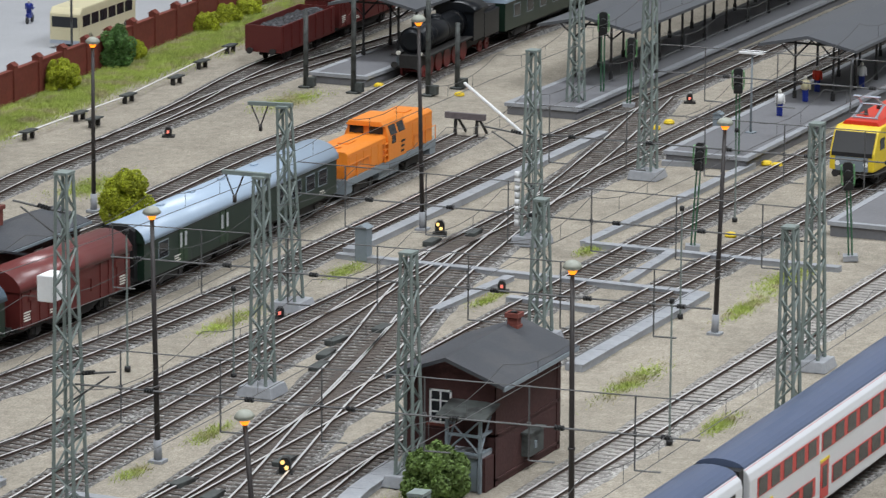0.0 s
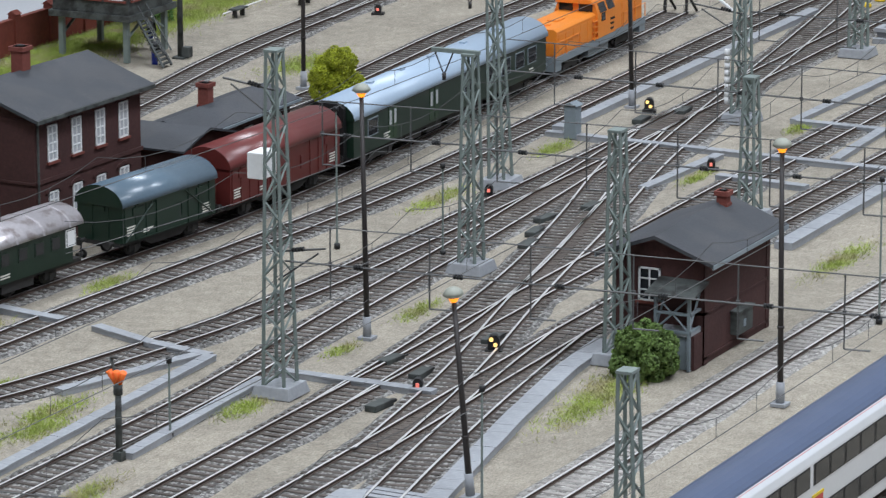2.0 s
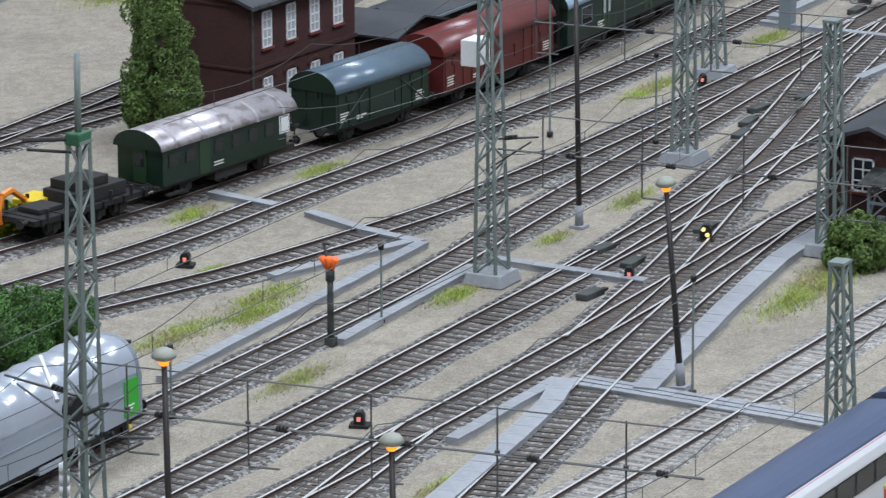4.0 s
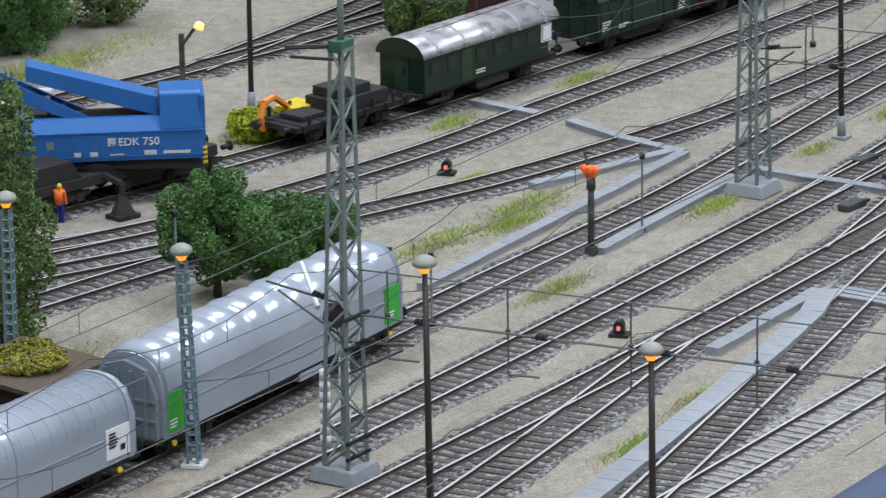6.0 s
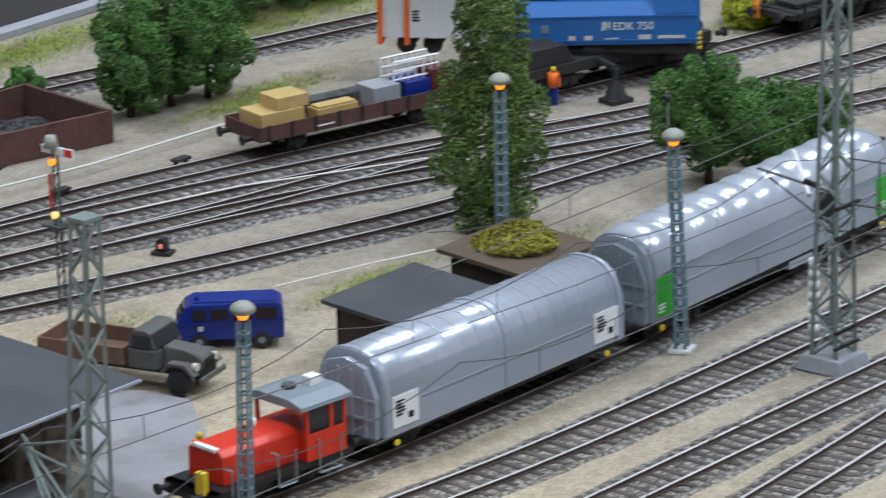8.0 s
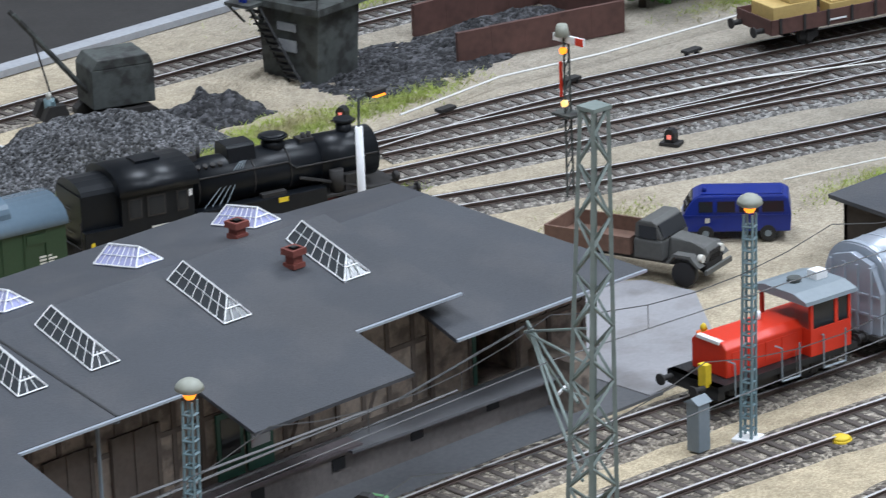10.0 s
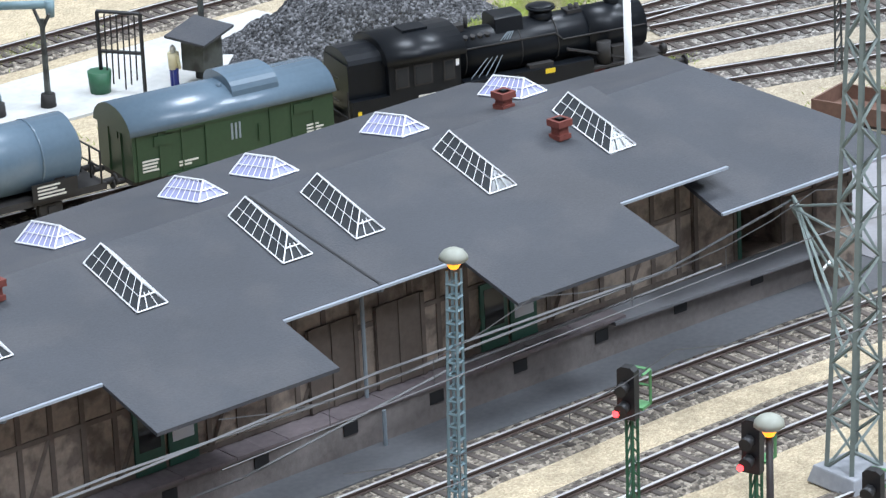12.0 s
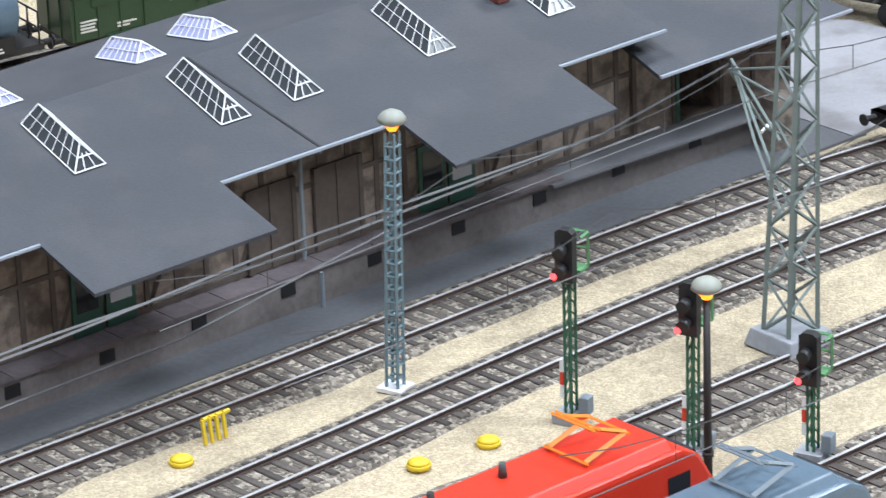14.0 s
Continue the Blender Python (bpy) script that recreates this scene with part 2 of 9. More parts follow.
def rod(bm, a, b, r, r2=None, n=6, mi=0):
    a, b = Vector(a), Vector(b)
    r2 = r if r2 is None else r2
    d = (b - a).normalized()
    u = d.orthogonal().normalized()
    w = d.cross(u)
    ra, rb = [], []
    for k in range(n):
        q = 2 * math.pi * (k + 0.5) / n
        o = u * math.cos(q) + w * math.sin(q)
        ra.append(bm.verts.new(a + o * r)); rb.append(bm.verts.new(b + o * r2))
    for k in range(n):
        f = bm.faces.new((ra[k], ra[(k + 1) % n], rb[(k + 1) % n], rb[k]))
        f.material_index, f.smooth = mi, n > 6
    bm.faces.new(ra[::-1]).material_index = mi
    bm.faces.new(rb).material_index = mi


def prism(bm, profile, x0, x1, mi=0, smooth=False, axis="x"):
    """Extrudes a closed outline of (y, z) pairs along x, or of (x, z) pairs along y."""
    def at(p, q):
        return (q, p[0], p[1]) if axis == "x" else (p[0], q, p[1]) if axis == "y" else (p[0], p[1], q)
    a = [bm.verts.new(at(p, x0)) for p in profile]
    b = [bm.verts.new(at(p, x1)) for p in profile]
    n = len(profile)
    for k in range(n):
        f = bm.faces.new((a[k], a[(k + 1) % n], b[(k + 1) % n], b[k]))
        f.material_index, f.smooth = mi, smooth
    for ring in (a[::-1], b):
        bm.faces.new(ring).material_index = mi


def sheet(bm, pts, thick, mi=0):
    """A slab: a polygon of 3D points with thickness downwards."""
    a = [bm.verts.new(p) for p in pts]
    b = [bm.verts.new((p[0], p[1], p[2] - thick)) for p in pts]
    n = len(pts)
    bm.faces.new(a).material_index = mi
    bm.faces.new(b[::-1]).material_index = mi
    for k in range(n):
        bm.faces.new((a[k], b[k], b[(k + 1) % n], a[(k + 1) % n])).material_index = mi


def dome(bm, c, r, h, n=12, rings=4, mi=0):
    prev = None
    for i in range(rings + 1):
        q = math.pi / 2 * i / rings
        rr, z = r * math.cos(q), c[2] + h * math.sin(q)
        ring = [bm.verts.new((c[0] + rr * math.cos(2 * math.pi * k / n), c[1] + rr * math.sin(2 * math.pi * k / n), z)) for k in range(n)] if i < rings else [bm.verts.new((c[0], c[1], z))]
        if prev:
            for k in range(n):
                f = bm.faces.new((prev[k], prev[(k + 1) % n], ring[(k + 1) % n], ring[k]) if i < rings else (prev[k], prev[(k + 1) % n], ring[0]))
                f.smooth, f.material_index = True, mi
        else:
            bm.faces.new(ring[::-1]).material_index = mi
        prev = ring


def mesh_of(name, bm, mats):
    bmesh.ops.recalc_face_normals(bm, faces=bm.faces)
    me = bpy.data.meshes.new(name)
    bm.to_mesh(me)
    bm.free()
    for m in mats if isinstance(mats, (list, tuple)) else (mats,):
        me.materials.append(m)
    return me


def part(name, bm, mats, parent=None, label="", bevel=0.0, at=None):
    """Links a bmesh as one mesh object under a thing or a part."""
    if bevel:
        bmesh.ops.bevel(bm, geom=[e for e in bm.edges if e.calc_length() > 3 * bevel], offset=bevel, segments=2, affect="EDGES", profile=0.6)
    ob = new(name, mesh_of(name, bm, mats))
    ob.parent = parent
    if at:
        ob.location = at
    return tagged(ob, label)


def thing(name, label, category, x=0, y=0, z=0, yaw=0, group="", kind=""):
    ob = new(name)
    ob.empty_display_size = 0.02
    ob.matrix_basis = pose(x, y, z, 0, 0, yaw)
    return tagged(ob, label, category, group, kind)


def bricks_of(mesh, name, parent, spots):
    """Alike pieces that share one mesh; spots: (x, y, z, yaw)."""
    for x, y, z, yaw in spots:
        o = new(name, mesh)
        o.parent = parent
        o.location, o.rotation_euler = (x, y, z), (0, 0, yaw)


def smooth_line(pts, step=1.5):
    """A smooth curve through plan points (x rising), as points about step apart."""
    p = np.array(pts, float)
    n = max(2, int((p[-1, 0] - p[0, 0]) / step))
    xs = np.linspace(p[0, 0], p[-1, 0], n + 1)
    m = np.gradient(p[:, 1], p[:, 0])
    i = np.clip(np.searchsorted(p[:, 0], xs, side="right") - 1, 0, len(p) - 2)
    h = p[i + 1, 0] - p[i, 0]
    s = (xs - p[i, 0]) / h
    ys = (2 * s**3 - 3 * s**2 + 1) * p[i, 1] + (s**3 - 2 * s**2 + s) * h * m[i] + (3 * s**2 - 2 * s**3) * p[i + 1, 1] + (s**3 - s**2) * h * m[i + 1]
    return np.stack([xs, ys], 1)

# ---- the hall round the layout ----
bm = bmesh.new()
box(bm, -260, 520, -260, 420, -96, -90)
tagged(part("hall_floor", bm, HALL_FLOOR), "dark carpeted exhibition hall floor", "floor", kind="structure")
bm = bmesh.new()
box(bm, -260, 520, -260, 420, 205, 210)
tagged(part("hall_ceiling", bm, HALL), "plain pale exhibition hall ceiling", "ceiling", kind="structure")
for nm, x0, x1, y0, y1 in (("wall_east", 520, 526, -260, 420), ("wall_west", -266, -260, -260, 420), ("wall_north", -260, 520, 420, 426), ("wall_south", -260, 520, -266, -260)):
    bm = bmesh.new()
    box(bm, x0, x1, y0, y1, -90, 205)
    tagged(part(nm, bm, HALL), "plain painted exhibition hall wall", "wall", kind="structure")
for lx, ly in LAMP_SPOTS:
    panel = thing("ceiling_light", "square white ceiling light panel of the hall", "ceiling light", lx * 87, ly * 87, 204.6, group="hall ceiling lights")
    bm = bmesh.new()
    for a in ((-29, 29, -29, -27), (-29, 29, 27, 29), (-29, -27, -27, 27), (27, 29, -27, 27)):
        box(bm, *a, -1.5, 0)
    part("frame", bm, WHITE, panel)

# ---- the ground: one sheet with soft unevenness ----
bm = bmesh.new()
NX, NY = 190, 120
grid = [[bm.verts.new((20 + 400 * i / NX, 30 + 210 * j / NY, GZ + 0.10 * (noise.noise((i * 0.35, j * 0.35, 3.1))) * (1 if 0 < j < NY else 0) - 0.03)) for j in range(NY + 1)] for i in range(NX + 1)]
for i in range(NX):
    for j in range(NY):
        bm.faces.new((grid[i][j], grid[i + 1][j], grid[i + 1][j + 1], grid[i][j + 1])).smooth = True
tagged(part("ground", bm, SAND), "sandy gravel ground of a model railway yard", "ground", kind="structure")
bm = bmesh.new()
box(bm, 20, 420, 30, 240, -12, -3)
box(bm, 60, 380, 60, 210, -90, -12)
tagged(part("layout_base", bm, TIMBER), "wooden base frame under the railway layout", "base", kind="structure")

# ---- tracks: plan lines of their middles ----
LINES = {
    "platform_line": [(40, 62.0), (150, 62.0), (330, 62.0)],
    "light_line": [(40, 73.1), (150, 73.3), (228, 72.9), (330, 72.9)],
    "spur_a": [(40, 77.7), (76, 77.8), (100, 78.4), (116, 79.5), (131.6, 81), (146, 82.9)],
    "spur_b": [(98, 69.2), (114, 71.8), (128, 74.4), (140, 76.6), (148, 78.1), (159.4, 80.3), (174, 82.6), (182, 83.6)],
    "through_a": [(40, 84), (80, 83.9), (120, 83.3), (150, 82.9), (186, 83.6), (228, 83.2), (260, 82.6), (330, 82.6)],
    "through_b": [(40, 88.8), (68, 89.4), (92, 90.2), (112, 88.2), (130, 87.8), (168, 88.0), (213, 88.5), (232, 88.6), (330, 88.6)],
    "shed_line": [(40, 95.2), (70, 94.7), (95, 94.6), (108, 93.3), (125, 93.0), (145, 93.6), (165, 93.7), (181, 94.9), (195, 95.7), (211, 97.0), (222, 98.0), (230, 98.4)],
    "main_a": [(50, 127), (60, 125.6), (85, 122.3), (94, 120.8), (104, 118.5), (111.5, 115.6), (116, 113.9), (124, 111.2), (131, 109.2), (142, 107.2), (151.5, 105.2), (156, 103.7), (161, 102), (165, 101), (169, 100.2), (177, 98.9), (182, 98.5), (200, 98.2), (221, 98.2), (246, 98.6), (330, 99.2)],
    "main_b": [(96, 122.6), (104, 121.6), (111.6, 119.9), (120.5, 117.7), (125.5, 116.6), (132, 115.4), (138.5, 114.2), (146.0, 111.4), (149, 110.3), (157, 108.5), (165, 107.2), (175, 106.6), (185, 105.8), (200, 104.8), (233, 105), (251, 105.4), (281, 105.1), (330, 105)],
    "siding": [(111, 123.9), (120, 123.4), (132.6, 120.6), (141, 118.3), (150, 116), (158, 114.1), (165, 112.7), (172, 111.7), (181, 110.8), (192, 109.6), (204, 109.2), (220, 109.8), (234, 110.1), (258, 111.2)],
    "crossing": [(160, 82.9), (172, 84.9), (186.6, 88.2), (203.2, 91.7), (218, 94.9), (232, 97.2), (246, 99.4), (262, 102), (276, 104.6)],
    "link": [(166, 88.0), (179, 88.9), (191.7, 90.7), (202.5, 93.1), (214, 96.0), (224, 98.0)],
    "link_b": [(120.5, 117.7), (128.4, 115.3), (135.3, 112.6), (139.2, 110.8), (142.9, 109.1), (145.4, 108.0), (149, 106.5), (153, 104.8)],
    "link_c": [(113, 123.0), (122, 120.8), (131, 118.0), (139, 115.0), (146, 111.4)],
    "back_a": [(60, 139.5), (100, 139), (117.5, 138.1), (127.6, 137.2), (137, 135.6), (147, 132.4), (152, 131.2), (170, 126.3), (177, 124.9), (187, 123.4), (200, 121.4), (225, 120), (245, 121.1), (260, 121.4), (275, 122.9), (330, 124.5)],
    "back_b": [(172, 125.5), (190, 126.2), (218, 128.3), (230, 130), (255, 131.4), (274, 132.1), (290, 131), (330, 129)],
    "coal_line": [(246, 130.9), (258, 132.2), (272, 134.2), (288, 135.2), (330, 136)],
}
CURVES = {k: smooth_line(v) for k, v in LINES.items()}


def track_at(name, x):
    c = CURVES[name]
    y = float(np.interp(x, c[:, 0], c[:, 1]))
    y2 = float(np.interp(x + 1, c[:, 0], c[:, 1]))
    return y, math.degrees(math.atan2(y2 - y, 1))


def sweep(bm, line, offs, zs, mi=0, smooth=False):
    """A strip along a plan line through the given side offsets and heights."""
    t = np.gradient(line, axis=0)
    t /= np.linalg.norm(t, axis=1)[:, None]
    nrm = np.stack([-t[:, 1], t[:, 0]], 1)
    rows = [[bm.verts.new((*(p + n * o), z)) for o, z in zip(offs, zs)] for p, n in zip(line, nrm)]
    for a, b in zip(rows, rows[1:]):
        for k in range(len(offs) - 1):
            f = bm.faces.new((a[k], b[k], b[k + 1], a[k + 1]))
            f.material_index, f.smooth = mi, smooth
    return rows


bm = bmesh.new()
box(bm, -0.13, 0.13, -1.28, 1.28, -0.30, -0.15)
bmesh.ops.bevel(bm, geom=[e for e in bm.edges if abs(e.verts[0].co.z + 0.15) < 0.001 and abs(e.verts[1].co.z + 0.15) < 0.001], offset=0.03, segments=1, affect="EDGES")
SLEEPER_MESH = mesh_of("sleeper", bm, SLEEPER)
SLEEPER_PALE_MESH = SLEEPER_MESH.copy()
SLEEPER_PALE_MESH.materials[0] = SLEEPER_PALE


def lay_track(key, label, pale=False, single=(70, 165), branch=False):
    line = CURVES[key]
    tr = thing("track", label, "railway track", group="tracks of the yard", kind="structure")
    lift = 0.012 if branch else 0.0
    bm = bmesh.new()
    rows = sweep(bm, line, (-1.85, -1.42, -0.8, 0, 0.8, 1.42, 1.85), (GZ - 0.12, -0.2, -0.19, -0.2, -0.19, -0.2, GZ - 0.12))
    for r in rows:
        for v in r[1:-1]:
            v.co.z += 0.04 * noise.noise((v.co.x * 1.7, v.co.y * 1.7, 0)) + lift
        for v in (r[0], r[-1]):
            v.co.y += 0.35 * noise.noise((v.co.x * 0.6, v.co.y, 7))
    part("ballast_bed", bm, PALE_BALLAST if pale else BALLAST, tr)
    for side in (-0.75, 0.75):
        bm = bmesh.new()
        sweep(bm, line, (side - 0.09, side - 0.02, side - 0.06, side - 0.06), (-0.15, -0.12, -0.06, -0.005), 1)
        sweep(bm, line, (side - 0.06, side + 0.06), (0.0 + lift, 0.0 + lift), 0)
        sweep(bm, line, (side + 0.06, side + 0.06, side + 0.02, side + 0.09), (-0.005, -0.06, -0.12, -0.15), 1)
        part("rail", bm, [STEEL, RUST], tr)
    d = np.r_[0, np.cumsum(np.linalg.norm(np.diff(line, axis=0), axis=1))]
    s = np.arange(0.3, d[-1], 0.64)
    xs, ys = np.interp(s, d, line[:, 0]), np.interp(s, d, line[:, 1])
    yaw = np.interp(s, d, np.arctan2(np.gradient(line[:, 1]), np.gradient(line[:, 0])))
    rest = bmesh.new()
    for x, y, a in zip(xs, ys, yaw):
        a += random.uniform(-0.02, 0.02)
        if single[0] < x < single[1]:
            bricks_of(SLEEPER_PALE_MESH if pale else SLEEPER_MESH, "sleeper", tr, [(x, y, lift * 0.7 + random.uniform(-0.015, 0.01), a)])
        else:
            m = pose(x, y, lift * 0.7 + random.uniform(-0.015, 0.01), 0, 0, math.degrees(a))
            vs = box(rest, -0.13, 0.13, -1.28, 1.28, -0.30, -0.15)
            for v in vs:
                v.co = m @ v.co
    if len(rest.verts):
        tagged(part("sleepers", rest, SLEEPER_PALE if pale else SLEEPER, tr), kind="stuff")


for key in LINES:
    pale = key == "light_line"
    lay_track(key, "railway track with pale concrete sleepers and rusty rails" if pale else "railway track with dark wooden sleepers in grey ballast", pale,
              single=(140, 190) if key in ("light_line", "main_b", "siding") else (150, 180) if key in ("spur_b", "crossing", "link") else (66, 160) if key in ("through_b", "shed_line") else (110, 160) if key in ("main_a", "through_a") else (0, 0),
              branch=key in ("link_b", "link_c", "spur_a", "spur_b", "crossing", "link", "coal_line"))

# ---- masts, lamps, signals ----
def lattice_mast(x, y, h, wb=1.15, wt=0.55, mat=None, label="grey-green steel lattice catenary mast on a concrete foot", arms=(), yaw=0, foot=True, panels=None):
    mat = mat or MAST
    m = thing("catenary_mast", label, "mast", x, y, GZ, yaw, group="catenary masts")
    if foot:
        bm = bmesh.new()
        prism(bm, [(-1.0, 0), (1.0, 0), (0.86, 0.55), (-0.86, 0.55)], -1.0, 1.0)
        for v in bm.verts:
            if v.co.z > 0.3:
                v.co.x *= 0.86
        part("foundation", bm, CONCRETE, m, "grey concrete foundation", 0.05)
    z0 = 0.5 if foot else 0
    def corner(i, z):
        w = wb + (wt - wb) * (z - z0) / (h - z0)
        return Vector(((-1, 1, 1, -1)[i] * w / 2, (-1, -1, 1, 1)[i] * w * 0.42, z))
    for i in range(4):
        bm = bmesh.new()
        rod(bm, corner(i, z0 - 0.1), corner(i, h), 0.1, 0.085, 4)
        part("leg", bm, mat, m)
    bm = bmesh.new()
    n = panels or int(h / 0.85)
    for k in range(n):
        za, zb = z0 + (h - z0) * k / n, z0 + (h - z0) * (k + 1) / n
        for i in range(4):
            j = (i + 1) % 4
            p, q = (i, j) if (k + i) % 2 else (j, i)
            rod(bm, corner(p, za), corner(q, zb), 0.055, n=4)
    tagged(part("lacing", bm, mat, m), kind="stuff")
    bm = bmesh.new()
    box(bm, -wt / 2 - 0.08, wt / 2 + 0.08, -wt * 0.42 - 0.08, wt * 0.42 + 0.08, h - 0.06, h + 0.06)
    part("cap", bm, mat, m)
    for az, ay, side in arms:
        arm = bmesh.new()
        rod(arm, (0, 0, az), (0, side * ay, az + 0.35), 0.05)
        rod(arm, (0, 0, az - 1.3), (0, side * ay * 0.85, az + 0.1), 0.045)
        a = part("arm", arm, WIRE, m)
        ins = bmesh.new()
        for k in range(4):
            rod(ins, (0, side * (0.75 + 0.16 * k), az + 0.13 + 0.03 * k), (0, side * (0.84 + 0.16 * k), az + 0.15 + 0.03 * k), 0.11, n=8)
        part("insulator", ins, BLACK, a, "dark ribbed insulator")
    return m


def mushroom(parent, h, r=0.44, glow=None):
    bm = bmesh.new()
    dome(bm, (0, 0, h), r, 0.34)
    rod(bm, (0, 0, h - 0.09), (0, 0, h), r * 0.7, r, 12)
    part("lamp_cap", bm, LAMP_CAP, parent, "grey-green domed lamp cap")
    bm = bmesh.new()
    rod(bm, (0, 0, h - 0.3), (0, 0, h - 0.08), 0.13, 0.25, 10)
    part("lamp_glass", bm, glow or AMBER, parent, "glowing amber lamp glass")


def dark_lamp(x, y, h, base=True):
    m = thing("yard_lamp", "dark brown yard lamp pole with glowing amber mushroom head", "street lamp", x, y, GZ, group="yard lamps")
    bm = bmesh.new()
    rod(bm, (0, 0, 0), (0, 0, h - 0.28), 0.145, 0.1, 8)
    rod(bm, (0, 0, h * 0.3), (0, 0, h * 0.3 + 0.12), 0.17, 0.17, 8)
    part("pole", bm, DARK_POLE, m)
    if base:
        bm = bmesh.new()
        box(bm, -0.35, 0.35, -0.35, 0.35, 0, 0.14)
        rod(bm, (0, 0, 0.1), (0, 0, 1.1), 0.2, 0.19, 8)
        part("base", bm, CONCRETE, m, "pale concrete base")
    mushroom(m, h)
    return m


def lattice_lamp(x, y, h):
    m = thing("lattice_lamp", "blue-grey lattice lamp post with domed amber head", "street lamp", x, y, GZ, 20, group="lattice lamps")
    for i, (sx, sy) in enumerate(((-1, -1), (1, -1), (1, 1), (-1, 1))):
        bm = bmesh.new()
        rod(bm, (sx * 0.19, sy * 0.19, 0), (sx * 0.15, sy * 0.15, h - 0.35), 0.06, 0.05, 4)
        part("leg", bm, MAST_BLUE, m)
    bm = bmesh.new()
    n = int(h / 0.42)
    for k in range(1, n):
        z = (h - 0.35) * k / n
        for i in range(4):
            a = [(-1, -1), (1, -1), (1, 1), (-1, 1)]
            p, q = a[i], a[(i + 1) % 4]
            rod(bm, (p[0] * 0.17, p[1] * 0.17, z), (q[0] * 0.17, q[1] * 0.17, z), 0.045, n=4)
    tagged(part("lattice", bm, MAST_BLUE, m), kind="stuff")
    bm = bmesh.new()
    box(bm, -0.42, 0.42, -0.42, 0.42, 0, 0.12)
    part("base", bm, WHITE, m, "white base plate")
    mushroom(m, h)
    return m


def colour_signal(x, y, h, yaw=200, lit=True, red=True):
    m = thing("colour_light_signal", "green lattice signal mast with black light head" + (" showing red" if lit else ""), "signal", x, y, GZ, yaw, group="colour light signals")
    bm = bmesh.new()
    box(bm, -0.42, 0.42, -0.42, 0.42, 0, 0.3)
    part("foot", bm, CONCRETE, m)
    bm = bmesh.new()
    for sx in (-0.16, 0.16):
        for sy in (-0.1, 0.1):
            rod(bm, (sx, sy, 0.2), (sx, sy, h - 1.2), 0.05, n=4)
    for k in range(int(h / 0.4)):
        z = 0.4 + k * 0.36
        if z < h - 1.3:
            rod(bm, (-0.16, 0.1, z), (0.16, 0.1, z + 0.3), 0.035, n=4)
            rod(bm, (0.16, -0.1, z), (-0.16, -0.1, z + 0.3), 0.035, n=4)
    part("mast", bm, SIGNAL_GREEN, m)
    bm = bmesh.new()
    prism(bm, [(-0.28, h - 1.6), (0.28, h - 1.6), (0.28, h - 0.1), (0.15, h), (-0.15, h), (-0.28, h - 0.1)], 0.05, 0.35)
    rod(bm, (0.4, 0.0, h - 0.55), (0.72, 0, h - 0.6), 0.17, 0.2, 8)
    rod(bm, (0.4, 0.0, h - 1.15), (0.72, 0, h - 1.2), 0.17, 0.2, 8)
    head = part("signal_head", bm, BLACK, m, "black signal head with hoods")
    if lit:
        bm = bmesh.new()
        rod(bm, (0.3, -0.14, h - 1.3), (0.74, -0.14, h - 1.32), 0.1, n=10)
        part("signal_lamp", bm, RED_GLOW, head, "glowing red signal lamp")
    bm = bmesh.new()
    for sy in (-0.36, 0.36):
        rod(bm, (-0.5, sy, h - 0.3), (0, sy, h - 0.3), 0.05, n=4)
        rod(bm, (-0.5, sy, h - 1.35), (-0.5, sy, h - 0.3), 0.05, n=4)
    rod(bm, (-0.5, -0.36, h - 0.3), (-0.5, 0.36, h - 0.3), 0.05, n=4)
    rod(bm, (-0.5, -0.36, h - 0.8), (-0.5, 0.36, h - 0.8), 0.04, n=4)
    box(bm, -0.55, 0.0, -0.36, 0.36, h - 1.4, h - 1.32)
    part("service_cage", bm, CAGE_GREEN, m, "green service platform")
    if lit:
        for k, (z, c2) in enumerate(((1.0, WHITE), (1.5, RED), (2.0, WHITE))):
            bm = bmesh.new()
            box(bm, 0.18, 0.23, -0.24, -0.12, z * 0.8, z * 0.8 + 0.38)
            part("mast_plate", bm, c2, m, "white and red mast plate")
        bm = bmesh.new()
        box(bm, -0.25, 0.15, 0.3, 0.62, 0.3, 0.85)
        part("relay_box", bm, BUFFER_GREY, m, "grey relay box beside the mast", 0.04)
    return m


def dwarf_signal(x, y, yaw=200, glow=None, s=0.68):
    m = thing("dwarf_signal", "small black dwarf signal with lit lamp on the ground", "signal", x, y, GZ, yaw, group="dwarf signals")
    bm = bmesh.new()
    box(bm, -0.4, 0.25, -0.4, 0.4, 0, 0.13)
    part("foot", bm, SOOT, m)
    bm = bmesh.new()
    prism(bm, [(-0.32 * s, 0.15), (0.32 * s, 0.15), (0.32 * s, 0.75 * s), (0.15 * s, 0.98 * s), (-0.15 * s, 0.98 * s), (-0.32 * s, 0.75 * s)], -0.25, 0.15)
    body = part("lamp_box", bm, BLACK, m)
    bm = bmesh.new()
    if glow is WARM:
        for a in ((0.1, 0.45), (-0.12, 0.75)):
            rod(bm, (0.12, a[0] * s, a[1] * s), (0.2, a[0] * s, a[1] * s), 0.12 * s, n=10)
    else:
        box(bm, 0.12, 0.19, -0.11 * s, 0.11 * s, 0.42 * s, 0.68 * s)
    part("lamp_lens", bm, glow or DWARF_LENS, body, "glowing lens")


def lean_to(ob, x, y, a):
    """Leans a post by a degrees across the line of sight from the layout's edge, as loosely planted models do."""
    ax = Vector((x, y, 0)).normalized()
    ob.matrix_basis = Matrix.Translation((x, y, GZ)) @ Matrix.Rotation(radians(a), 4, ax) @ Matrix.Rotation(ob.rotation_euler.z, 4, "Z")


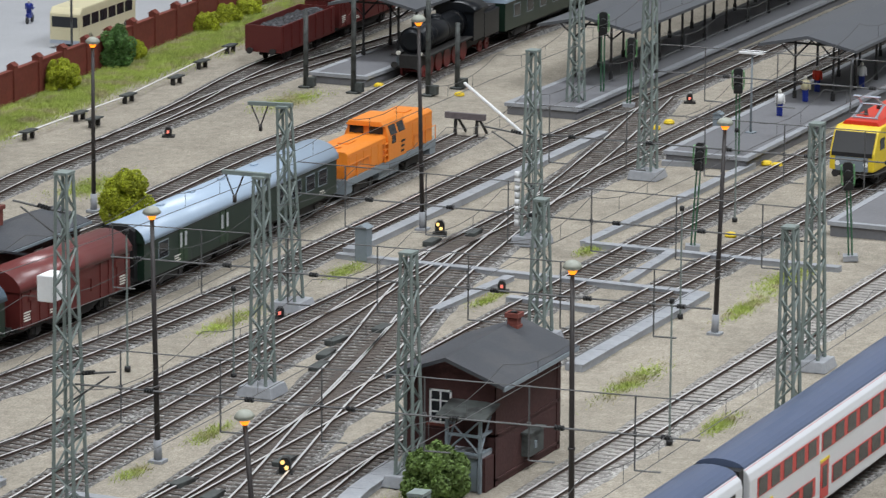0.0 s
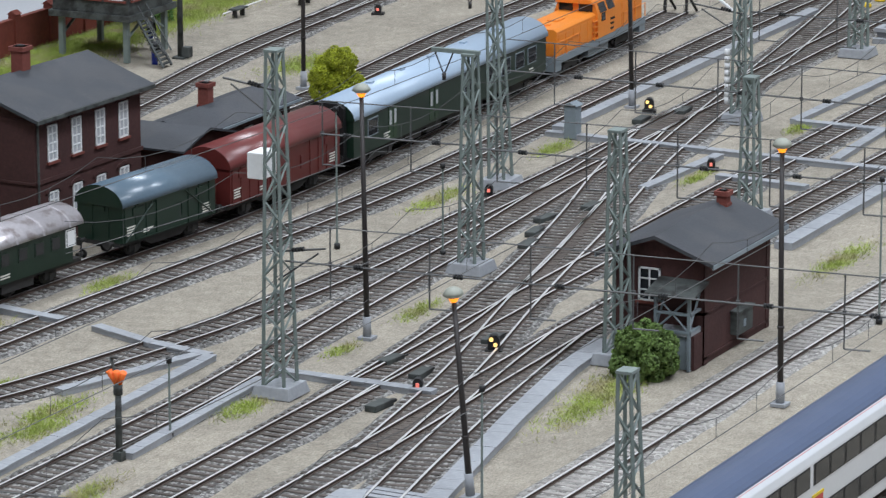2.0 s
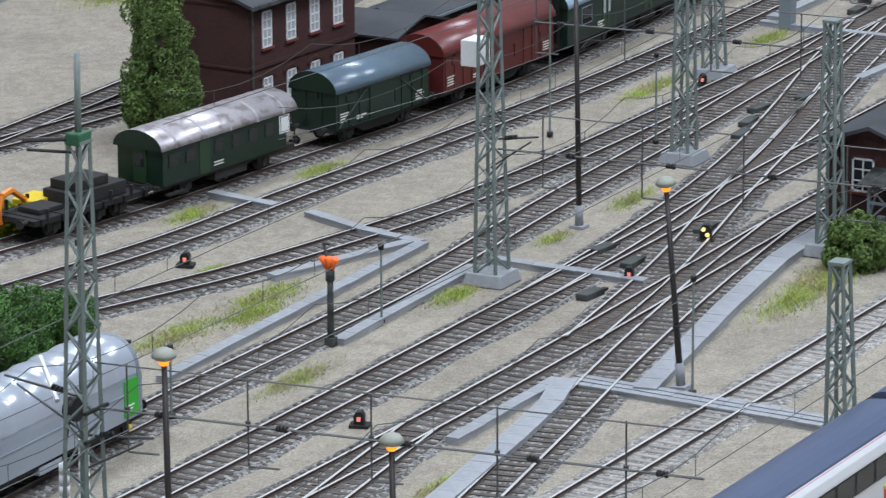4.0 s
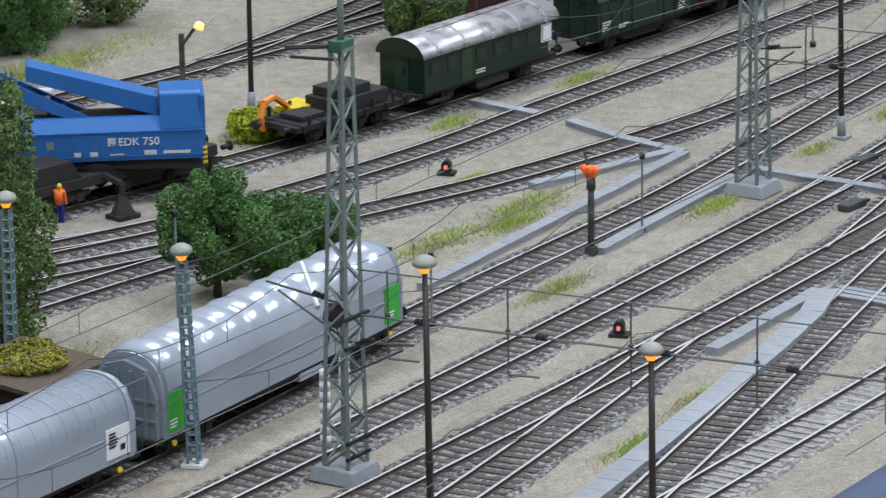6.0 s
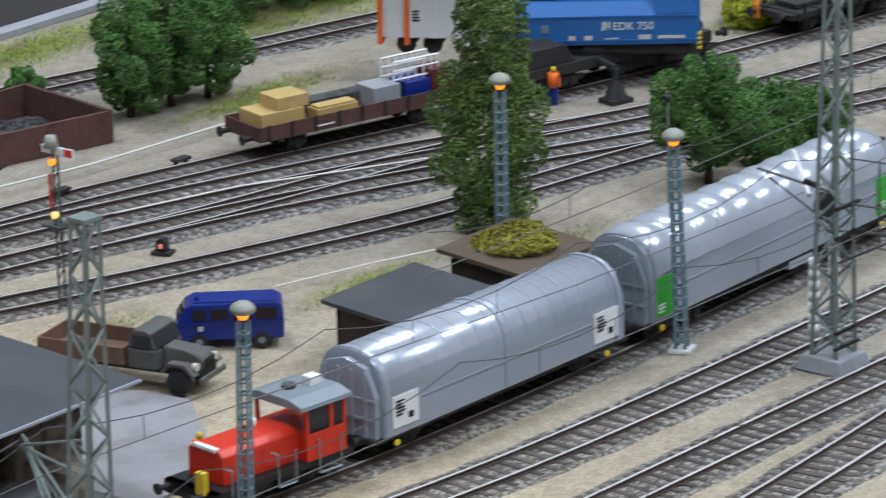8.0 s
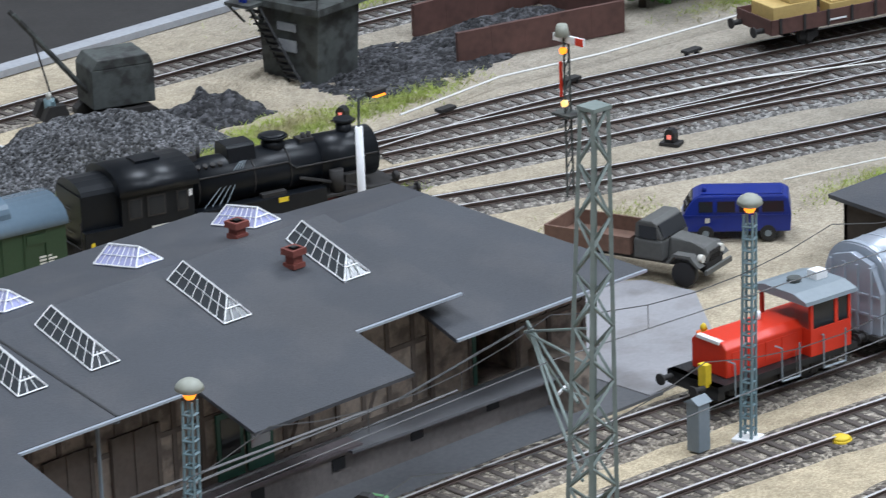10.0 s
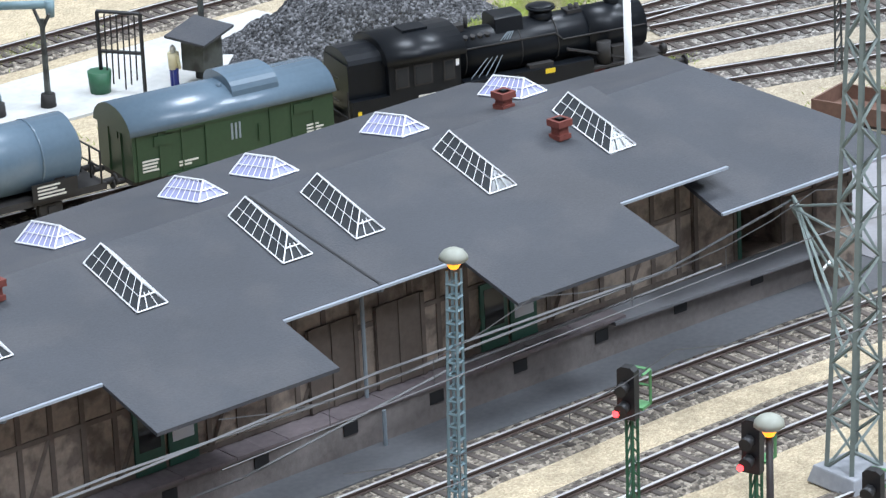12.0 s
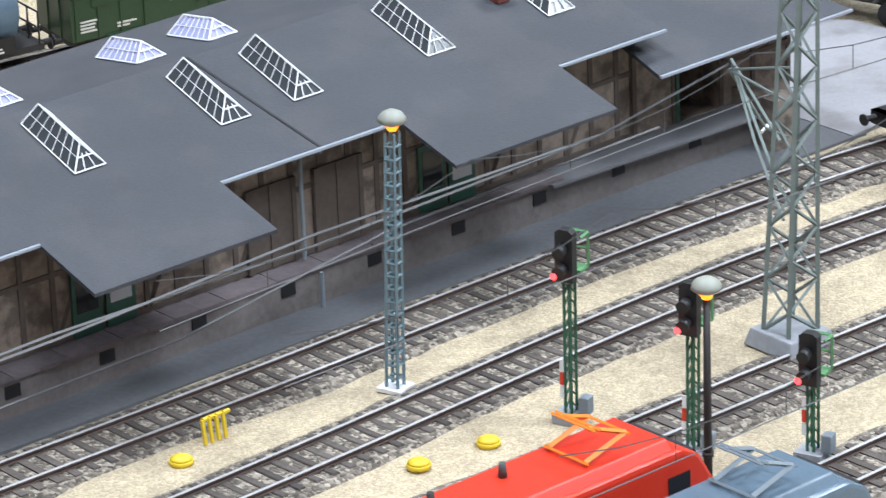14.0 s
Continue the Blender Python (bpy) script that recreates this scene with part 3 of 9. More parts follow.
MASTS = [(166.6, 90.91, 15.7, -0.4), (190.6, 93.13, 11.0, -0.2), (208.1, 99.9, 11.1, -2.1), (229.1, 94.66, 11.3, -0.1), (125.5, 85.3, 16.1, 0.5), (206.8, 84.9, 7.6, -0.2), (178.2, 79.59, 10.9, -0.4), (250.1, 95.65, 13.3, 0.1), (207.4, 70.1, 12.7, -0.4), (86.6, 85.47, 15.7, 1.8), (269.2, 108.16, 9.8, 0.1), (192.4, 66.2, 10.6, -0.6), (147.6, 65.3, 8.9, -1.2)]
ARMS = {0: [(13.9, 2.6, 1), (6.6, 2.4, -1)], 3: [(6.3, 3.0, 1)], 4: [(6.6, 3.4, 1), (5.2, 3.0, -1)]}
for k, (mx, my, mh, ma) in enumerate(MASTS):
    mast = lattice_mast(mx, my, mh, arms=ARMS.get(k, ()), wb=1.25 if mh > 14 else 1.05, wt=0.62)
    lean_to(mast, mx, my, ma)
    if k in (1, 2):
        # top bracket with a hanging triangular wire loop
        bm = bmesh.new()
        box(bm, -0.12, 0.12, -0.5, 2.1, mh, mh + 0.2)
        part("bracket", bm, MAST, mast)
        bm = bmesh.new()
        for q in ((1.95, 1.45), (0.95, 1.45)):
            rod(bm, (0, q[0], mh), (0, q[1], mh - 1.15), 0.04, n=5)
        rod(bm, (0, 1.45, mh - 1.4), (0, 1.45, mh - 1.05), 0.1, n=8)
        part("hanger", bm, DARK_POLE, mast, "dark wire hanger with insulator")
    if k == 4:
        # a slim pole carries on above the lattice
        bm = bmesh.new()
        rod(bm, (0, 0, mh), (0, 0, mh + 3.2), 0.13, 0.11, 8)
        part("top_pole", bm, MAST, mast, "slim pole on the mast top")
        bm = bmesh.new()
        box(bm, -0.42, 0.42, -0.3, 0.3, mh - 0.1, mh + 0.35)
        part("collar", bm, SIGNAL_GREEN, mast, "green collar", 0.06)
        bm = bmesh.new()
        rod(bm, (-0.1, 0.1, mh + 0.1), (-1.7, 1.2, mh + 0.25), 0.09, n=6)
        rod(bm, (-0.1, 0.1, mh - 0.4), (-1.6, 1.1, mh - 0.1), 0.06, n=6)
        part("side_bracket", bm, DARK_POLE, mast, "dark bracket at the mast top")
        for z in (0.9, 1.5, 5.1, 6.2):
            bm = bmesh.new()
            box(bm, -0.75, 0.75, -0.62, -0.5, z, z + 0.12)
            part("clamp", bm, BLACK, mast, "black clamp")
    if k == 9:
        # tubular stay arm reaching over the shed line
        inv = mast.matrix_basis.inverted()
        tip, low = inv @ Vector((92.0, 93.4, 5.15)), inv @ Vector((93.0, 92.8, 3.05))
        for a, c2, r in ((tip, (0, 0.3, 8.8), 0.045), (tip, (0, 0.3, 7.7), 0.045), (tip, low, 0.05), (low, (0, 0.3, 6.6), 0.045)):
            bm = bmesh.new()
            rod(bm, a, c2, r)
            arm = part("stay_tube", bm, MAST, mast, "pale grey tubular stay")
        bm = bmesh.new()
        rod(bm, low - Vector((0.4, 0.2, 0)), low + Vector((0.4, 0.2, 0)), 0.06)
        part("insulator", bm, WHITE, mast, "pale insulator")
for px_, py_, ph, pa in ((176.8, 91.81, 11.9, -1.0), (174.7, 70.13, 11.8, -0.5), (212.3, 77.23, 11.3, 1.6), (229.9, 101.9, 12.4, -1.4), (226.3, 121.69, 10.2, 0.2), (156.1, 76.31, 8.7, -4.6), (120.9, 78.63, 10.3, -0.5), (122.0, 70.34, 8.2, -0.5), (76.2, 78.4, 7.1, 0.3), (166.9, 118.46, 10.5, 0.1)):
    lean_to(dark_lamp(px_, py_, ph), px_, py_, pa)
for px_, py_, ph, pa in ((123.8, 90.87, 8.2, -1.7), (126.0, 101.0, 8.2, 0.2), (99.7, 90.97, 8.2, 1.3), (76.2, 91.62, 8.5, 1.7)):
    lean_to(lattice_lamp(px_, py_, ph), px_, py_, pa)
for px_, py_, ph, pa in ((231.6, 85.72, 6.3, 3.3), (256.1, 91.9, 6.3, -0.5), (78.3, 86.21, 6.1, 0.7), (79.0, 81.87, 5.5, 0.8), (81.3, 79.37, 4.0, 0.3), (232.9, 76.63, 5.7, -3.1), (273.5, 107.96, 6.2, 0.2), (272.3, 105.56, 4.8, 1.8)):
    lean_to(colour_signal(px_, py_, ph, lit=px_ < 100), px_, py_, pa)
for a in ((249.3, 128.54), (205.7, 99.46), (216.7, 91.28), (275.5, 102.37), (162.3, 104.43), (145.2, 85.3), (169.6, 85.54), (121.4, 114.65), (115.2, 127.17)):
    dwarf_signal(*a)
for a in ((229.2, 100.49), (177.3, 85.47)):
    dwarf_signal(*a, glow=WARM, s=0.85)

# ---- buildings ----
def gable_roof(bm, x0, x1, y0, y1, ze, zr, t=0.18, yr=None):
    yr = (y0 + y1) / 2 if yr is None else yr
    prism(bm, [(y0, ze), (yr, zr), (y1, ze), (y1, ze - t), (yr, zr - t), (y0, ze - t)], x0, x1)


def chimney(parent, x, y, z0, h, w=0.55):
    bm = bmesh.new()
    box(bm, x - w / 2, x + w / 2, y - w / 2, y + w / 2, z0 - 0.5, z0 + h)
    box(bm, x - w / 2 - 0.1, x + w / 2 + 0.1, y - w / 2 - 0.1, y + w / 2 + 0.1, z0 + h - 0.22, z0 + h)
    box(bm, x - w / 2 - 0.06, x + w / 2 + 0.06, y - w / 2 - 0.06, y + w / 2 + 0.06, z0, z0 + 0.16)
    box(bm, x - w / 4, x + w / 4, y - w / 4, y + w / 4, z0 + h, z0 + h + 0.05, 1)
    part("chimney", bm, [BRICK_CHIMNEY, BLACK], parent, "red brick chimney with a stepped head")


def window(parent, face, u, z, w, h, at, bars=(1, 2), frame_mat=None, pane_mat=None, arch=False, d=0.06):
    """A window on a wall that faces -y (face 'y', at = y, u = x) or -x (face 'x', at = x, u = y)."""
    def bx(bm, u0, u1, z0, z1, o0, o1):
        if face == "y":
            box(bm, u0, u1, at - o1, at - o0, z0, z1)
        else:
            box(bm, at - o1, at - o0, u0, u1, z0, z1)
    f = bmesh.new()
    b = 0.09
    for q in ((u - w / 2, u - w / 2 + b, z, z + h), (u + w / 2 - b, u + w / 2, z, z + h), (u - w / 2, u + w / 2, z, z + b), (u - w / 2, u + w / 2, z + h - b, z + h)):
        bx(f, *q, 0.0, d)
    for k in range(bars[0]):
        uu = u - w / 2 + w * (k + 1) / (bars[0] + 1)
        bx(f, uu - 0.035, uu + 0.035, z, z + h, 0.0, d * 0.9)
    for k in range(bars[1]):
        zz = z + h * (k + 1) / (bars[1] + 1)
        bx(f, u - w / 2, u + w / 2, zz - 0.035, zz + 0.035, 0.0, d * 0.85)
    win = part("window", f, frame_mat or WHITE, parent, "window with white glazing bars" if frame_mat is None else "")
    g = bmesh.new()
    bx(g, u - w / 2 + 0.02, u + w / 2 - 0.02, z + 0.02, z + h - 0.02, -0.01, 0.015)
    part("pane", g, pane_mat or DARK_GLASS, win)
    s = bmesh.new()
    bx(s, u - w / 2 - 0.1, u + w / 2 + 0.1, z - 0.12, z, 0.0, 0.14)
    part("sill", s, BRICK_CHIMNEY, win)


def brick_course(bm, x0, x1, y0, y1, z, t=0.07, h=0.14):
    box(bm, x0 - t, x1 + t, y0 - t, y1 + t, z, z + h)


# the two-storey brick signal house beside the light line
def signal_house():
    x0, x1, y0, y1, ze = 179.4, 187.2, 75.85, 80.2, 4.85
    b = thing("signal_house", "two-storey dark red brick signal house with grey felt roof", "building", x0, y0, GZ)
    L, W, e = x1 - x0, y1 - y0, ze - GZ
    bm = bmesh.new()
    prism(bm, [(0, 0), (W, 0), (W, e), (W / 2, e + 0.75), (0, e)], 0, L)
    part("wall", bm, BRICK, b)
    bm = bmesh.new()
    for z in (0.25, 2.35):
        for q in ((-0.05, 0, -0.05, W + 0.05), (0, L, -0.05, 0)):
            box(bm, *q, z, z + 0.12)
    for q in ((-0.05, 0.35), (L - 0.35, L + 0.05)):
        box(bm, *q, -0.05, 0, 0, e - 0.1)
    box(bm, -0.05, 0, W - 0.4, W + 0.05, 0, e - 0.1)
    box(bm, -0.05, 0, -0.05, 0.35, 0, e - 0.1)
    part("brick_trim", bm, BRICK, b, "projecting brick corner strips")
    bm = bmesh.new()
    gable_roof(bm, -0.75, L + 0.5, -0.75, W + 0.75, e - 0.12, e + 0.95)
    part("roof", bm, FELT, b, "dark grey felt gable roof")
    for s in (-0.8, W + 0.72):
        bm = bmesh.new()
        box(bm, -0.75, L + 0.5, s, s + 0.08, e - 0.36, e - 0.16)
        part("gutter", bm, BUFFER_GREY, b, "grey gutter")
    chimney(b, L - 0.9, W / 2 - 0.2, e + 0.75, 0.75, 0.5)
    window(b, "x", W * 0.62, 2.75, 1.1, 1.6, 0, (1, 2))
    # covered porch with stairs on the gable side
    bm = bmesh.new()
    for y in (0.1, 1.75):
        box(bm, -1.35, -1.2, y, y + 0.14, 0, 3.6)
        rod(bm, (-1.27, y + 0.07, 1.9), (-0.1, y + 0.07, 3.4), 0.06, n=4)
    for z in (1.75, 2.6, 3.5):
        box(bm, -1.36, -1.2, 0.1, 1.89, z, z + 0.12)
        box(bm, -1.3, 0, 0.1, 0.24, z, z + 0.12)
    rod(bm, (-1.28, 0.2, 1.85), (-1.28, 1.8, 3.4), 0.05, n=4)
    rod(bm, (-1.28, 1.8, 1.85), (-1.28, 0.2, 3.4), 0.05, n=4)
    part("porch_frame", bm, BUFFER_GREY, b, "grey timber porch frame")
    bm = bmesh.new()
    sheet(bm, [(-1.75, -0.25, 3.62), (0, -0.25, 4.0), (0, 2.2, 4.0), (-1.75, 2.2, 3.62)], 0.12)
    part("porch_roof", bm, TOWER_GREY, b, "dark blue-grey porch roof")
    bm = bmesh.new()
    box(bm, -1.3, 0, 0.1, 1.9, 1.62, 1.76)
    part("porch_landing", bm, CONCRETE, b, "grey porch landing")
    for k in range(8):
        bm = bmesh.new()
        box(bm, -1.2, -0.1, 1.9 + k * 0.28, 2.2 + k * 0.28, 1.5 - k * 0.2, 1.62 - k * 0.2)
        part("stair_step", bm, CONCRETE, b)
    bm = bmesh.new()
    prism(bm, [(0.35, 0.02), (1.3, 0.02), (1.3, 1.45), (1.1, 1.65), (0.55, 1.65), (0.35, 1.45)], -1.16, -1.06)
    box(bm, -1.06, 0, 0.0, 1.9, 0, 1.6, 1)
    part("cellar_door", bm, [BUFFER_GREY, BRICK], b, "grey arched cellar door")
    bm = bmesh.new()
    box(bm, 3.2, 4.9, -0.42, 0, 0.7, 1.75)
    box(bm, 3.1, 5.0, -0.5, 0, 1.75, 1.85)
    box(bm, 3.75, 4.0, -0.46, -0.42, 1.0, 1.35, 1)
    part("cable_cabinet", bm, [TOWER_GREY, BUFFER_GREY], b, "grey wall cabinet")


def station_house():
    x0, y0, ze = 184.9, 114.85, 6.7
    L, W = 9.7, 7.2
    e = ze - GZ
    b = thing("brick_house", "two-storey dark brick railway house with arched white windows", "building", x0, y0, GZ, -3)
    bm = bmesh.new()
    prism(bm, [(0, 0), (W, 0), (W, e), (W / 2, e + 1.15), (0, e)], 0, L)
    part("wall", bm, BRICK, b)
    bm = bmesh.new()
    for z in (0.6, 3.35, e - 0.35):
        box(bm, -0.09, L + 0.09, -0.09, 0, z, z + 0.2)
        box(bm, -0.09, 0, -0.09, W, z, z + 0.12)
    part("brick_band", bm, BRICK, b, "projecting brick band")
    bm = bmesh.new()
    gable_roof(bm, -0.55, L + 0.55, -0.55, W + 0.55, e - 0.1, e + 1.3)
    part("roof", bm, FELT, b, "dark grey felt gable roof")
    bm = bmesh.new()
    box(bm, -0.55, L + 0.55, -0.63, -0.55, e - 0.32, e - 0.12)
    rod(bm, (0.1, -0.14, 0), (0.1, -0.14, e - 0.25), 0.06)
    part("gutter", bm, TOWER_GREY, b, "grey gutter and downpipe")
    chimney(b, 4.4, W / 2 + 0.2, e + 0.9, 1.6, 0.72)
    for k in range(4):
        u = 1.55 + k * 2.17
        window(b, "y", u, 4.35, 0.85, 1.9, 0, (1, 3), None, PALE_GLASS)
        window(b, "y", u, 1.0, 0.85, 1.8, 0, (1, 3), None, PALE_GLASS)
        for z in (2.75, 6.28):
            bm = bmesh.new()
            prism(bm, [(u + 0.72 * math.cos(q), z + 0.34 * math.sin(q)) for q in np.linspace(0, math.pi, 9)] + [(u + 0.5 * math.cos(q), z + 0.16 * math.sin(q)) for q in np.linspace(math.pi, 0, 9)], -0.1, 0.0, axis="y")
            part("window_arch", bm, BRICK, b, "brick window arch")


def low_house():
    b = thing("low_brick_shed", "low dark brick railway shed with felt roofs", "building", 195.7, 112.9, GZ)
    bm = bmesh.new()
    prism(bm, [(0.9, 0), (4.2, 0), (4.2, 3.1), (2.5, 3.6), (0.9, 3.1)], 3.4, 14.3)
    part("wall", bm, BRICK, b)
    bm = bmesh.new()
    prism(bm, [(0.5, 0), (5.3, 0), (5.3, 3.2), (2.9, 3.7), (0.5, 3.2)], 0, 4.6, axis="y")
    part("front_wall", bm, BRICK, b, "dark brick wall of the gabled front part")
    bm = bmesh.new()
    gable_roof(bm, 3.2, 14.7, 0.45, 4.7, 3.25, 3.95)
    part("roof", bm, FELT, b, "dark grey felt roof")
    bm = bmesh.new()
    prism(bm, [(0, 3.2), (2.9, 3.95), (5.8, 3.2), (5.8, 3.08), (2.9, 3.83), (0, 3.08)], -0.5, 4.8, axis="y")
    part("front_roof", bm, FELT, b, "dark grey felt roof of the front part")
    bm = bmesh.new()
    box(bm, 5.6, 14.7, 0.35, 0.43, 3.08, 3.22)
    part("gutter", bm, BUFFER_GREY, b)
    chimney(b, 8.4, 2.9, 3.7, 1.35, 0.62)
    window(b, "y", 9.5, 1.2, 0.9, 1.4, 0.9, (1, 2))
    window(b, "y", 12.0, 1.2, 0.9, 1.4, 0.9, (1, 2))


# the goods shed
SHED_X0, SHED_X1 = 48.0, 93.2
RIDGE_Y, RIDGE_Z, EAVE_Y, EAVE_Z = 104.0, 6.5, 97.6, 5.2


def roof_z(y):
    return RIDGE_Z - abs(y - RIDGE_Y) * (RIDGE_Z - EAVE_Z) / (RIDGE_Y - EAVE_Y)


def skylight(parent, x, y0, y1, near):
    w, hh = 0.58, 0.55
    bm = bmesh.new()
    za, zb = roof_z(y0), roof_z(y1)
    A = [Vector((x - w, y0, za)), Vector((x + w, y0, za)), Vector((x + w, y1, zb)), Vector((x - w, y1, zb))]
    sk = 0.13
    for q in A[2:]:
        q.x += sk * (y1 - y0)
    T0, T1 = Vector((x + sk * 0.55, y0 + 0.55, roof_z(y0 + 0.55) + hh)), Vector((x + sk * (y1 - y0), y1 - 0.15, roof_z(y1 - 0.15) + hh))
    up = Vector((0, 0, 0.05))
    for a, c in ((A[0], A[1]), (A[1], A[2]), (A[2], A[3]), (A[3], A[0]), (T0, T1), (A[0], T0), (A[1], T0), (A[2], T1), (A[3], T1)):
        rod(bm, a + up, c + up, 0.028 if near else 0.034, n=4)
    n = 7
    for k in range(1, n):
        s = k / n
        for e0, e1 in ((A[0], A[3]), (A[1], A[2])):
            rod(bm, e0.lerp(e1, s) + up, T0.lerp(T1, s) + up, 0.014 if near else 0.018, n=4)
    for e0, e1 in ((A[0], A[3]), (A[1], A[2])):
        rod(bm, e0.lerp(T0, 0.5) + up, e1.lerp(T1, 0.5) + up, 0.013 if near else 0.016, n=4)
    for q in (0.33, 0.67):
        rod(bm, A[0].lerp(A[1], q) + up, A[0].lerp(A[1], q).lerp(T0, 0.62) + up, 0.022, n=4)
    rod(bm, A[0].lerp(T0, 0.5) + up, A[1].lerp(T0, 0.5) + up, 0.03, n=4)
    sk = part("skylight", bm, WHITE, parent, "white-framed glazed roof skylight")
    bm = bmesh.new()
    v = [bm.verts.new(p) for p in (*A, T0, T1)]
    for f in ((0, 1, 4), (1, 2, 5, 4), (2, 3, 5), (3, 0, 4, 5), (0, 3, 2, 1)):
        bm.faces.new([v[i] for i in f])
    # only the far slope gets the painted lavender reflection
    part("pane", bm, SKY_GLASS if near else SKY_REFLECT, sk, "dark skylight glass" if near else "skylight glass with a lavender reflection painted in")


def goods_shed():
    b = thing("goods_shed", "long half-timbered goods shed with dark felt roof", "building", 0, 0, 0)
    wy, top = 99.0, 5.35
    bm = bmesh.new()
    prism(bm, [(wy, GZ), (109, GZ), (109, 5.2), (RIDGE_Y, 6.2), (wy, 5.2)], SHED_X0, 92.9)
    part("wall", bm, INFILL, b, "brown half-timbered brick infill wall")
    bm = bmesh.new()
    prism(bm, [(98.1, GZ), (wy, GZ), (wy, 1.0), (98.1, 1.0)], SHED_X0, 97.6)
    part("plinth", bm, DOCK, b, "dark brick loading dock plinth")
    for k, x in enumerate(np.arange(SHED_X0, 88.2, 1.0)):
        bm = bmesh.new()
        box(bm, x + 0.01, x + 0.99, 98.0, wy, 1.0, 1.1 + 0.01 * (k % 2))
        part("dock_plank", bm, PLANK, b, "")
    bm = bmesh.new()
    prism(bm, [(88.4, wy), (98.0, wy), (98.0, 97.5), (88.4, 97.85)], 0.92, 1.02, axis="z")
    part("dock_slab", bm, PLATFORM, b, "grey concrete loading dock slab")
    for x in np.arange(SHED_X0 + 1.2, 97, 3.5):
        bm = bmesh.new()
        box(bm, x, x + 0.55, 98.06, 98.2, 0.45, 0.85)
        part("plinth_vent", bm, BLACK, b, "dark plinth vent")
    # timber frame
    for k, x in enumerate(np.arange(SHED_X0 + 0.6, 92.8, 1.15)):
        bm = bmesh.new()
        box(bm, x - 0.09, x + 0.09, wy - 0.05, wy, 1.1, 5.0)
        part("timber_post", bm, SHED_TIMBER, b)
        if k % 3 == 0:
            bm = bmesh.new()
            rod(bm, (x + 0.1, wy - 0.03, 1.3), (x + 1.05, wy - 0.03, 3.3), 0.08, n=4)
            part("timber_brace", bm, SHED_TIMBER, b)
    for z in (1.15, 3.3, 4.85):
        bm = bmesh.new()
        box(bm, SHED_X0, 92.9, wy - 0.055, wy, z, z + 0.16)
        part("timber_rail", bm, SHED_TIMBER, b)
    # doors: green framed pairs, brown sliding doors
    for x in (56.2, 69.9, 83.6):
        for dx in (0, 1.25):
            bm = bmesh.new()
            box(bm, x + dx, x + dx + 1.1, wy - 0.13, wy - 0.05, 1.15, 3.4)
            d = part("door", bm, DOOR_GREEN, b, "green framed glazed door")
            g = bmesh.new()
            box(g, x + dx + 0.15, x + dx + 0.95, wy - 0.145, wy - 0.12, 1.9, 3.2)
            part("pane", g, PALE_GLASS if dx else DARK_GLASS, d)
    for x in (63.0, 76.6, 79.3):
        bm = bmesh.new()
        box(bm, x, x + 2.0, wy - 0.12, wy - 0.05, 1.15, 3.9)
        for q in (0.1, 1.0, 1.9):
            box(bm, x + q - 0.08, x + q + 0.08, wy - 0.17, wy - 0.1, 1.15, 3.9)
        part("sliding_door", bm, SHED_TIMBER, b, "dark brown sliding door")
    # roof with two broad canopies
    bm = bmesh.new()
    prism(bm, [(EAVE_Y, EAVE_Z), (RIDGE_Y, RIDGE_Z), (110.4, 5.2), (110.4, 5.04), (RIDGE_Y, RIDGE_Z - 0.16), (EAVE_Y, EAVE_Z - 0.16)], SHED_X0, SHED_X1)
    part("roof", bm, FELT, b, "dark grey felt roof")
    bm = bmesh.new()
    sheet(bm, [(78.55, EAVE_Y, EAVE_Z + 0.02), (78.65, EAVE_Y, EAVE_Z + 0.02), (78.65, RIDGE_Y, RIDGE_Z + 0.02), (78.55, RIDGE_Y, RIDGE_Z + 0.02)], 0.02)
    part("roof_seam", bm, BLACK, b, "dark roof seam")
    for x in (54.2, 67.95, 81.75):
        bm = bmesh.new()
        sheet(bm, [(x - 0.3, 94.55, 4.58), (x + 6.45, 94.55, 4.58), (x + 6.75, EAVE_Y, EAVE_Z - 0.002), (x, EAVE_Y, EAVE_Z - 0.002)], 0.12)
        part("canopy", bm, FELT, b, "dark felt canopy over the dock")
    for xa, xc in ((SHED_X0, 54.2), (60.95, 67.95), (74.7, 81.75), (88.5, SHED_X1)):
        bm = bmesh.new()
        box(bm, xa, xc, EAVE_Y - 0.14, EAVE_Y - 0.02, EAVE_Z - 0.09, EAVE_Z - 0.01)
        gt = part("gutter", bm, SILVER, b, "zinc gutter")
    for x in (64.5, 78.6):
        bm = bmesh.new()
        rod(bm, (x, 98.6, 1.2), (x, 98.6, 4.7), 0.07)
        rod(bm, (x, 98.6, 4.7), (x, EAVE_Y - 0.05, 5.05), 0.07)
        rod(bm, (x, 97.8, GZ), (x, 97.8, 1.0), 0.07)
        part("downpipe", bm, BUFFER_GREY, b, "grey downpipe")
    for x in (60.3, 66.1, 71.8, 77.4, 80.3, 85.8, 91.0):
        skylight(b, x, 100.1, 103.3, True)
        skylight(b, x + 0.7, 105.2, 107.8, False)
    chimney(b, 89.8, 101.8, 6.05, 0.66, 0.4)
    chimney(b, 68.1, 103.0, 6.3, 0.66, 0.4)
    chimney(b, 90.1, 104.9, 6.3, 0.6, 0.4)
    # lower end building with an open bay
    for q in ((93.0, 95.0, wy, 108.5, GZ, 4.1), (97.0, 100.4, wy, 108.5, GZ, 4.1), (95.0, 97.0, 102.5, 108.5, GZ, 4.1), (95.0, 97.0, wy, 102.5, GZ, 1.05)):
        bm = bmesh.new()
        box(bm, *q)
